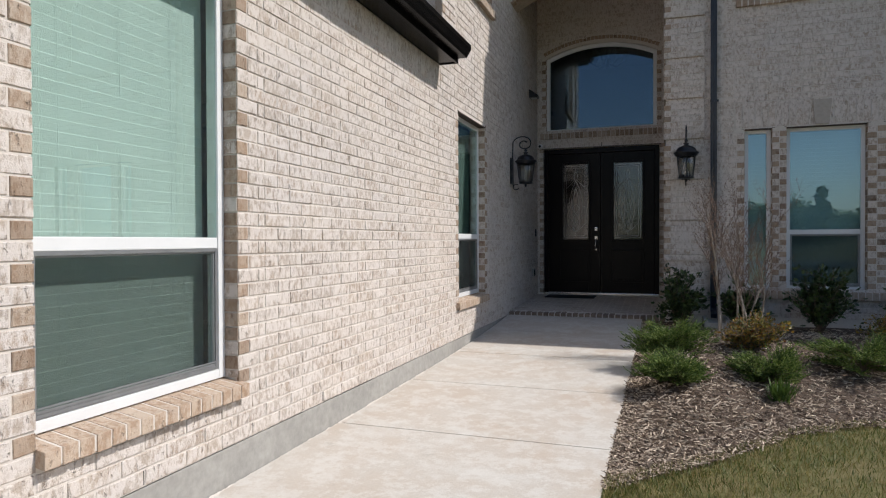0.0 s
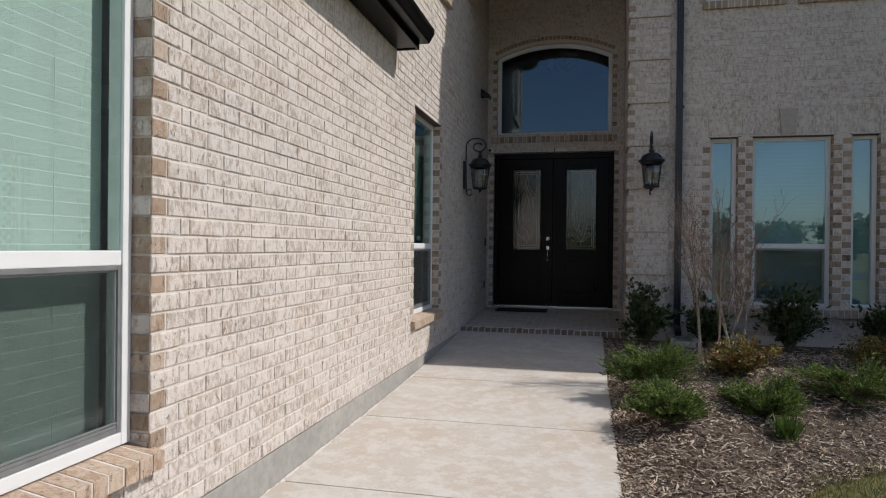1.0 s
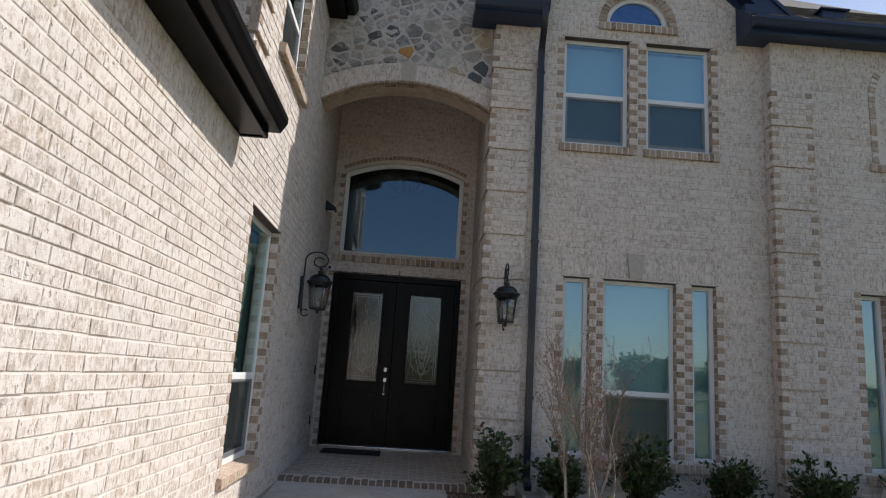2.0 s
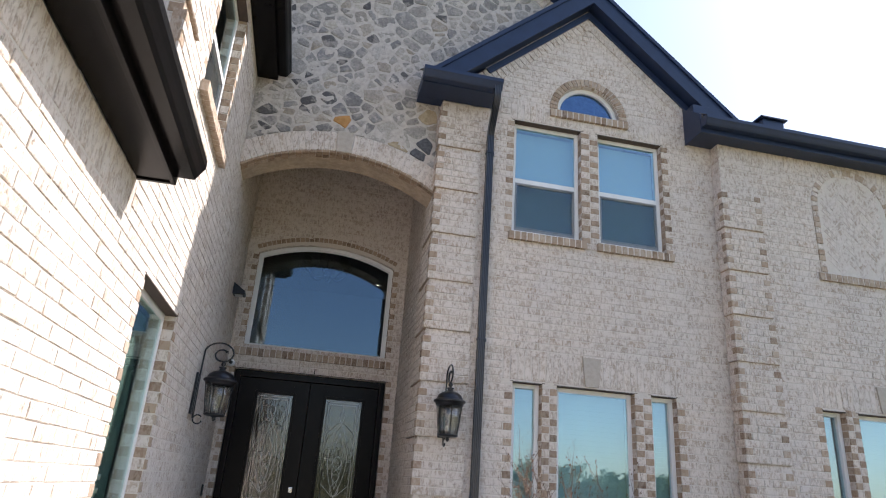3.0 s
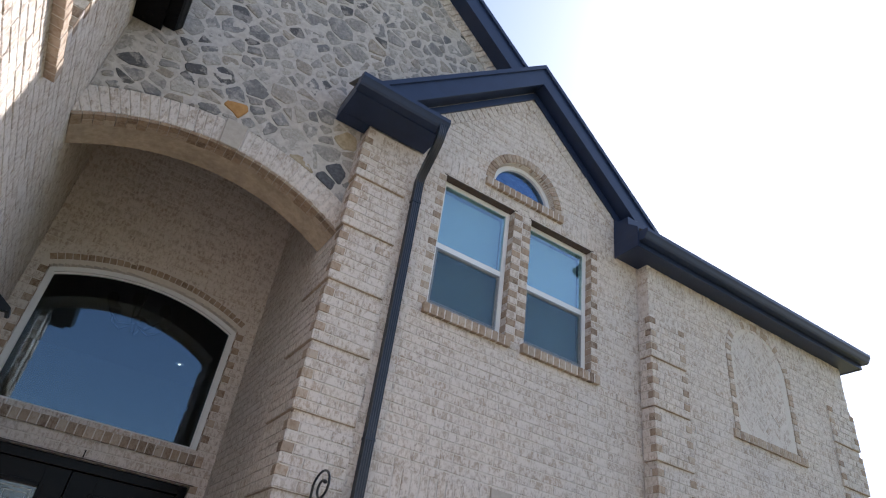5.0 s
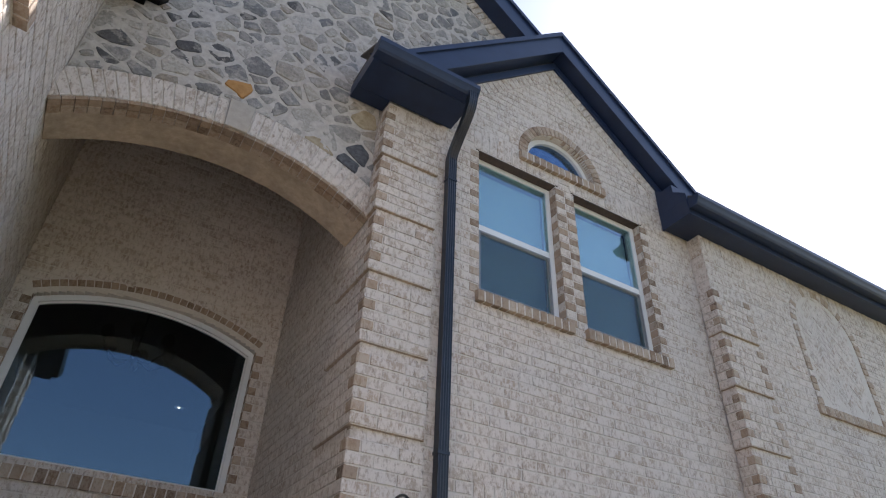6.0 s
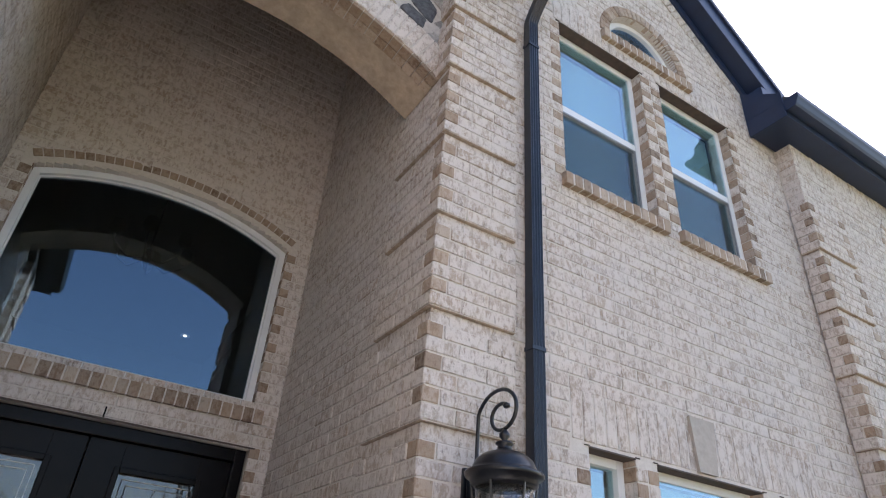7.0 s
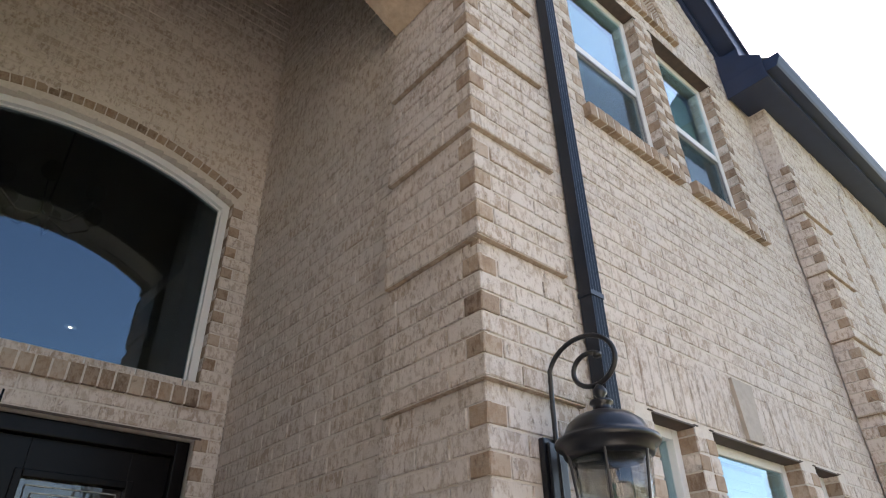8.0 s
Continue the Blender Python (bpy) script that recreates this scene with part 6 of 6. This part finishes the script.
for i in range(30000):
    x = PATH_X + 0.01 + 7.4 * crng.random() ** 2.2
    e = bed_edge(x)
    y = e - 0.06 + (9.1 - e) * crng.random() ** 1.5
    z = z_soil(x, max(y, e + 0.02))
    L, w, h = crng.uniform(0.008, 0.036) * (1.9 if crng.random() < 0.08 else 1), crng.uniform(0.0018, 0.0062), crng.uniform(0.002, 0.006)
    m = Matrix.Translation((x, y, z + crng.uniform(0.002, 0.014))) @ Euler((crng.gauss(0, 0.3), crng.gauss(0, 0.3), crng.uniform(0, 6.28))).to_matrix().to_4x4()
    n0 = len(verts)
    for p in ((-L, -w, 0), (L * 0.8, -w * 0.5, 0), (L, w * 0.7, 0), (-L * 0.7, w, 0), (-L * 0.7, -w * 0.6, h), (L * 0.6, 0, h), (-L * 0.5, w * 0.6, h)):
        verts.append(m @ Vector(p))
    faces += [tuple(n0 + k for k in f) for f in ((4, 5, 6), (0, 1, 5, 4), (1, 2, 5), (2, 3, 6, 5), (3, 0, 4, 6))]
tagged(link_mesh("mulch", verts, faces, CHIP), "weathered brown and grey bark mulch", "mulch", kind="stuff")


def leaf_material(name, stops, rough=0.5):
    m, t, b = material(name, rough)
    c = ramp(t, chance(t), stops)
    t.links.new(c, b.inputs["Base Color"])
    tl = node(t, "BsdfTranslucent")
    t.links.new(c, tl.inputs["Color"])
    mx = t.nodes.new("ShaderNodeMixShader")
    mx.inputs[0].default_value = 0.25
    t.links.new(b.outputs[0], mx.inputs[1])
    t.links.new(tl.outputs[0], mx.inputs[2])
    t.links.new(mx.outputs[0], t.nodes["Material Output"].inputs[0])
    return m


GRASSBLADE = leaf_material("grass_blades", [(0.0, (0.06, 0.09, 0.014)), (0.35, (0.11, 0.135, 0.024)), (0.6, (0.21, 0.185, 0.05)), (1.0, (0.38, 0.30, 0.14))])
verts, faces = [], []
grng = random.Random(8)
for i in range(26000):
    x = PATH_X + 0.02 + 4.5 * grng.random() ** 1.5
    e = bed_edge(x)
    y = e + 0.05 - 2.1 * grng.random() ** 1.4
    h, w, a = grng.uniform(0.02, 0.055), grng.uniform(0.0012, 0.0026), grng.uniform(0, 6.28)
    lx, ly = grng.gauss(0, 0.02), grng.gauss(0, 0.02)
    n0 = len(verts)
    c, s = math.cos(a) * w, math.sin(a) * w
    g = GROUND_Z
    verts += [(x - c, y - s, g), (x + c, y + s, g), (x + lx * 0.5 + c * 0.7, y + ly * 0.5 + s * 0.7, g + h * 0.6), (x + lx * 0.5 - c * 0.7, y + ly * 0.5 - s * 0.7, g + h * 0.6), (x + lx, y + ly, g + h)]
    faces += [(n0, n0 + 1, n0 + 2, n0 + 3), (n0 + 3, n0 + 2, n0 + 4)]
tagged(link_mesh("grass", verts, faces, GRASSBLADE), "short green grass with straw-coloured blades", "grass", kind="stuff")

JUNIPER = leaf_material("juniper_green", [(0.0, (0.018, 0.042, 0.010)), (0.35, (0.065, 0.115, 0.022)), (0.7, (0.15, 0.215, 0.045)), (0.93, (0.23, 0.30, 0.075)), (1.0, (0.34, 0.36, 0.14))], 0.85)
HOLLY = leaf_material("dark_shrub_green", [(0.0, (0.016, 0.032, 0.010)), (0.5, (0.036, 0.068, 0.018)), (0.85, (0.072, 0.115, 0.03)), (1.0, (0.13, 0.165, 0.05))], 0.38)
GOLD = leaf_material("golden_shrub", [(0.0, (0.035, 0.05, 0.012)), (0.3, (0.11, 0.11, 0.025)), (0.6, (0.31, 0.23, 0.045)), (0.85, (0.34, 0.19, 0.04)), (1.0, (0.18, 0.06, 0.022))], 0.5)
TUFT = leaf_material("bright_tuft", [(0.0, (0.04, 0.09, 0.015)), (1.0, (0.13, 0.20, 0.04))], 0.5)
BARK = plain("pale_bark", (0.22, 0.18, 0.145), (0.42, 0.37, 0.315), 40, 0.85, 0.4, 0.003)
TWIG = plain("twig_bark", (0.10, 0.067, 0.05), (0.22, 0.16, 0.125), 60, 0.85, 0.3, 0.002)
SEED = plain("dry_seed_husk", (0.10, 0.055, 0.035), (0.20, 0.12, 0.08), 90, 0.85, 0.3, 0.002)


def juniper(x, y, r, h, seed, label):
    """Arching branches that carry feathery sprays of fine needles, tips turned up."""
    rng = random.Random(seed)
    root = thing("juniper", label, "shrub", "junipers", at=(x, y, z_soil(x, y) - 0.01))
    sv = bmesh.new()
    verts, faces = [], []

    def needle(p, d, ln, w):
        o = d.cross(Vector((rng.gauss(0, 1), rng.gauss(0, 1), rng.gauss(0, 1)))).normalized() * w
        n0 = len(verts)
        verts.extend((p - o, p + o, p + d * ln * 0.6 + o * 0.9, p + d * ln, p + d * ln * 0.6 - o * 0.9))
        faces.append((n0, n0 + 1, n0 + 2, n0 + 3, n0 + 4))

    lobes = [(2 * math.pi * i / 9 + rng.uniform(-0.25, 0.25), rng.uniform(0.5, 1.25), rng.uniform(0.45, 1.2)) for i in range(9)]
    for i in range(96):
        turn, far, tall = lobes[i % 9]
        a = turn + rng.gauss(0, 0.2)
        reach = r * far * rng.uniform(0.5, 1.0)
        lift = h * tall * (rng.uniform(0.1, 0.5) if i >= 70 else rng.uniform(0.5, 0.95)) * (1.25 - 0.55 * reach / r)
        pts = []
        for k in range(6):
            q = k / 5
            pts.append(Vector((math.cos(a + 0.25 * q) * reach * q, math.sin(a + 0.25 * q) * reach * q, lift * q ** 0.7 * (1.15 - 0.25 * q) + 0.02)))
        tube(sv, pts, [0.005 * (1 - 0.8 * k / 5) for k in range(6)], 4)
        for k in range(15):
            q = (0.2 + 0.8 * k / 14) * 5
            j = min(4, int(q))
            p = pts[j].lerp(pts[j + 1], q - j)
            t = (pts[j + 1] - pts[j]).normalized()
            side = Vector((-t.y, t.x, 0.0)).normalized() * (1 if k % 2 else -1)
            d = (t + side * rng.uniform(0.25, 0.8) + Vector((0, 0, rng.uniform(-0.05, 0.4)))).normalized()
            ln = rng.uniform(0.06, 0.17) * (1.15 - 0.45 * k / 14)
            steps = 14
            for s in range(steps):
                f = s / steps
                e = p + d * ln * f + Vector((0, 0, 0.025 * f * f))
                g = (d + Vector((rng.gauss(0, 0.3), rng.gauss(0, 0.3), rng.gauss(0.0, 0.22)))).normalized()
                needle(e, g, rng.uniform(0.015, 0.032) * (1.1 - 0.5 * f), rng.uniform(0.002, 0.0037))
    tagged(part("branchwork", sv, TWIG, root), kind="stuff")
    tagged(link_mesh("foliage", verts, faces, JUNIPER, None, root), kind="stuff")


for i, (x, y, r, h) in enumerate(((0.16, 5.52, 0.28, 0.25), (0.13, 6.42, 0.38, 0.33), (0.90, 6.00, 0.34, 0.26), (1.70, 6.56, 0.43, 0.31), (2.9, 6.9, 0.46, 0.32))):
    juniper(x, y, r, h, 60 + i, "low spreading green juniper in the mulch")


def bush(name, x, y, r, h, seed, mat, count, size, label, cat="shrub", group="", stems=16):
    """A shrub of woody stems with single leaves set along its twigs."""
    rng = random.Random(seed)
    root = thing(name, label, cat, group, at=(x, y, z_soil(x, y) - 0.01))
    bm = bmesh.new()
    tips = []
    for i in range(stems):
        a = 2 * math.pi * i / stems + rng.uniform(-0.3, 0.3)
        q = rng.uniform(0.25, 1.0)
        end = Vector((math.cos(a) * r * q, math.sin(a) * r * q, h * rng.uniform(0.35, 1.0) * (1.08 - 0.35 * q * q)))
        mid = end * 0.5 + Vector((rng.uniform(-0.04, 0.04), rng.uniform(-0.04, 0.04), h * 0.08))
        tube(bm, [(0, 0, 0), mid, end], [0.008, 0.005, 0.002], 5)
        tips.append((mid, end))
        for k in range(6):
            b = (mid * 0.35).lerp(end, rng.uniform(0, 0.85))
            e = b + Vector((rng.gauss(0, r * 0.28), rng.gauss(0, r * 0.28), rng.uniform(0.02, h * 0.26)))
            e.z = max(0.04, min(h, e.z))
            tube(bm, [b, e], [0.003, 0.0015], 4)
            tips.append((b, e))
    tagged(part("branchwork", bm, TWIG, root), kind="stuff")
    verts, faces = [], []
    for i in range(count):
        a, b = tips[rng.randrange(len(tips))]
        p = a.lerp(b, rng.uniform(0.1, 1.05)) + Vector((rng.gauss(0, 0.018), rng.gauss(0, 0.018), rng.gauss(0, 0.018)))
        d = Vector((p.x + rng.gauss(0, 0.2), p.y + rng.gauss(0, 0.2), rng.uniform(-0.1, 0.5))).normalized()
        o = d.cross(Vector((rng.gauss(0, 1), rng.gauss(0, 1), rng.gauss(0, 1) + 0.8))).normalized()
        nn = d.cross(o)
        L = size * rng.uniform(0.6, 1.25)
        w = L * 0.27
        n0 = len(verts)
        verts += [p, p + d * L * 0.35 + o * w + nn * L * 0.06, p + d * L * 0.75 + o * w * 0.7 + nn * L * 0.04, p + d * L, p + d * L * 0.75 - o * w * 0.7 + nn * L * 0.04, p + d * L * 0.35 - o * w + nn * L * 0.06, p + d * L * 0.5]
        faces += [(n0, n0 + 1, n0 + 6), (n0 + 1, n0 + 2, n0 + 3, n0 + 6), (n0, n0 + 6, n0 + 5), (n0 + 6, n0 + 3, n0 + 4, n0 + 5)]
    tagged(link_mesh("foliage", verts, faces, mat, None, root), kind="stuff")
    return root


for i, (x, y, r, h) in enumerate(((0.27, 8.72, 0.30, 0.80), (0.98, 8.80, 0.24, 0.66), (1.82, 8.75, 0.36, 0.78), (2.78, 8.72, 0.30, 0.74), (3.72, 8.66, 0.32, 0.72), (4.75, 8.66, 0.32, 0.70))):
    bush("holly_shrub", x, y, r, h, 70 + i, HOLLY, 2100, 0.058, "dark green broadleaf shrub against the brick wall", group="foundation shrubs", stems=26)
bush("golden_shrub", 0.87, 6.80, 0.34, 0.36, 90, GOLD, 3000, 0.034, "low golden and rust-leaved shrub in the mulch", stems=34)
bush("golden_shrub", 2.25, 7.6, 0.30, 0.32, 91, GOLD, 1700, 0.036, "low golden and rust-leaved shrub in the mulch", stems=26)
tuft = thing("grass_tuft", "small bright green tuft in the mulch", "plant", at=(0.92, 5.58, z_soil(0.92, 5.58)))
trng = random.Random(4)
verts, faces = [], []
for i in range(260):
    a = trng.uniform(0, 6.28)
    d = Vector((math.cos(a) * trng.uniform(0.1, 0.9), math.sin(a) * trng.uniform(0.1, 0.9), 1)).normalized()
    p = Vector((trng.gauss(0, 0.03), trng.gauss(0, 0.03), 0)) + d * trng.uniform(0, 0.09)
    o = Vector((-math.sin(a), math.cos(a), trng.uniform(-0.4, 0.4))) * trng.uniform(0.004, 0.008)
    L = trng.uniform(0.05, 0.12)
    n0 = len(verts)
    verts += [p - o * 0.4, p + d * L * 0.5 - o, p + d * L, p + d * L * 0.5 + o, p + o * 0.4]
    faces += [(n0, n0 + 1, n0 + 2, n0 + 3, n0 + 4)]
tagged(link_mesh("foliage", verts, faces, TUFT, None, tuft), kind="stuff")

# bare multi-stemmed crape myrtle
tree = thing("crape_myrtle", "bare multi-stemmed young crape myrtle with pale bark", "tree", at=(0.78, 7.06, z_soil(0.78, 7.06) - 0.03))
mrng = random.Random(23)


def grow(bm, p, d, length, r, depth, bend=0.12):
    """One branch that wanders a little as it climbs; gives back its points, its radii and the way its tip points."""
    pts, rad = [p.copy()], [r]
    n = 8 if depth == 0 else 5
    q = p.copy()
    for i in range(n):
        d = (d + Vector((mrng.gauss(0, bend), mrng.gauss(0, bend), 0.07))).normalized()
        q = q + d * length / n
        pts.append(q.copy())
        rad.append(max(0.0009, r * (1 - 0.62 * (i + 1) / n)))
    tube(bm, pts, rad, 7 if depth == 0 else 4)
    return pts, rad, d


twigs = bmesh.new()
head_v, head_f = [], []
for i, (bx, by, lean, tall, thick) in enumerate(((-0.18, -0.03, -0.27, 1.12, 0.0125), (-0.13, 0.05, -0.07, 1.22, 0.015), (-0.02, -0.04, -0.03, 1.05, 0.011), (0.03, 0.07, 0.08, 1.20, 0.013), (0.10, -0.05, 0.05, 1.10, 0.011), (0.17, 0.02, 0.12, 1.0, 0.010), (0.04, -0.10, 0.14, 0.85, 0.008))):
    bm = bmesh.new()
    pts, rad, d = grow(bm, Vector((bx, by, 0)), Vector((lean, mrng.uniform(-0.12, 0.12), 1)).normalized(), tall, thick, 0, 0.10)
    part("trunk", bm, BARK, tree)
    for k in range(12):
        j = mrng.randrange(3, len(pts))
        b = mrng.uniform(0, 6.28)
        dd = (d * 0.8 + Vector((math.cos(b), math.sin(b), 0.55)) * mrng.uniform(0.15, 0.45)).normalized()
        p2, _, d2 = grow(twigs, pts[j], dd, mrng.uniform(0.25, 0.55), max(0.0024, rad[j] * 0.42), 1)
        for q in range(5):
            j2 = mrng.randrange(1, len(p2))
            b = mrng.uniform(0, 6.28)
            d3 = (d2 + Vector((math.cos(b), math.sin(b), -0.1)) * mrng.uniform(0.25, 0.8)).normalized()
            p3, _, d4 = grow(twigs, p2[j2], d3, mrng.uniform(0.10, 0.28), 0.002, 2, 0.16)
            if mrng.random() < 0.5:
                grow(twigs, p3[mrng.randrange(1, len(p3))], (d4 + Vector((mrng.gauss(0, 0.6), mrng.gauss(0, 0.6), 0.0))).normalized(), mrng.uniform(0.06, 0.16), 0.0012, 2, 0.16)
            for e in (p3[-1], p3[-2], p3[3], p3[2]):
                c, s = e + Vector((mrng.gauss(0, 0.012), mrng.gauss(0, 0.012), mrng.gauss(0, 0.008))), mrng.uniform(0.003, 0.0065)
                n0 = len(head_v)
                head_v += [c + Vector(o) * s for o in ((1, 0, 0), (0, 1, 0), (-1, 0, 0), (0, -1, 0), (0, 0, 1.3), (0, 0, -1.3))]
                head_f += [(n0 + k, n0 + (k + 1) % 4, n0 + 4) for k in range(4)] + [(n0 + (k + 1) % 4, n0 + k, n0 + 5) for k in range(4)]
tagged(link_mesh("dry_seed", head_v, head_f, SEED, None, tree), "dry brown seed capsules", kind="stuff")
tagged(part("branchwork", twigs, TWIG, tree), "thin brown leafless twigs", kind="stuff")

# ---- far side of the street, seen in the glass ----
ASPHALT = plain("asphalt", (0.04, 0.04, 0.042), (0.06, 0.06, 0.062), 50, 0.9, 0.4)
tagged(part("road", boxed(((-120, -24, GROUND_Z + 0.003), (120, -15, GROUND_Z + 0.02))), ASPHALT, None), "grey asphalt residential street", "road", kind="structure")
# Leaf greens lightened to hold the haze that veils far trees.
FARLEAF = leaf_material("far_tree_hazed_green", [(0.0, (0.10, 0.14, 0.07)), (0.5, (0.14, 0.185, 0.09)), (1.0, (0.19, 0.23, 0.12))], 0.9)


def far_tree(x, y, h, r, seed, cone=False):
    rng = random.Random(seed)
    root = thing("tree", "leafy green tree across the street", "tree", "trees across the street", at=(x, y, GROUND_Z))
    bm = bmesh.new()
    tube(bm, [(0, 0, 0), (0.1, 0, h * 0.3), (0, 0.1, h * 0.75)], [0.22, 0.16, 0.05], 8)
    for i in range(7):
        a = 2 * math.pi * i / 7
        tube(bm, [(0.05, 0, h * (0.28 + 0.05 * i)), (math.cos(a) * r * 0.7, math.sin(a) * r * 0.7, h * (0.5 + 0.05 * i))], [0.07, 0.02], 5)
    part("trunk", bm, BARK, root)
    verts, faces = [], []
    blobs = [Vector((rng.gauss(0, r * 0.45), rng.gauss(0, r * 0.45), h * rng.uniform(0.38, 0.92))) for _ in range(22)]
    if cone:
        blobs = [Vector((rng.gauss(0, r * 0.7) * (1.05 - q), rng.gauss(0, r * 0.7) * (1.05 - q), h * (0.12 + 0.88 * q))) for q in [rng.random() for _ in range(60)]]
    for i in range(2400):
        c = blobs[rng.randrange(len(blobs))]
        p = c + Vector((rng.gauss(0, r * 0.2), rng.gauss(0, r * 0.2), rng.gauss(0, r * 0.16))) * (max(0.25, 1.1 - c.z / h) if cone else 1.0)
        d = Vector((rng.gauss(0, 1), rng.gauss(0, 1), rng.gauss(0, 1))).normalized()
        o = d.orthogonal().normalized()
        s = rng.uniform(0.22, 0.52)
        n0 = len(verts)
        verts += [p - d * s, p + o * s * 0.5, p + d * s, p - o * s * 0.5]
        faces.append((n0, n0 + 1, n0 + 2, n0 + 3))
    tagged(link_mesh("crown", verts, faces, FARLEAF, None, root), kind="stuff")
    return root


far_a, far_b = far_tree(12, -86, 6.0, 3.4, 1), far_tree(20, -90, 5.0, 3.8, 2)
frng = random.Random(6)
for i in range(30):
    x = -70 + i * 5.4 + frng.uniform(-1.5, 1.5)
    o = (far_a, far_b)[i % 2]
    s = frng.uniform(0.7, 1.2)
    copy_thing(o, pose(x, -88 + frng.uniform(-8, 8), GROUND_Z, 0, 0, frng.uniform(0, 360))).scale = (s, s, s)
far_tree(19.5, -78, 8.0, 2.2, 3, True)
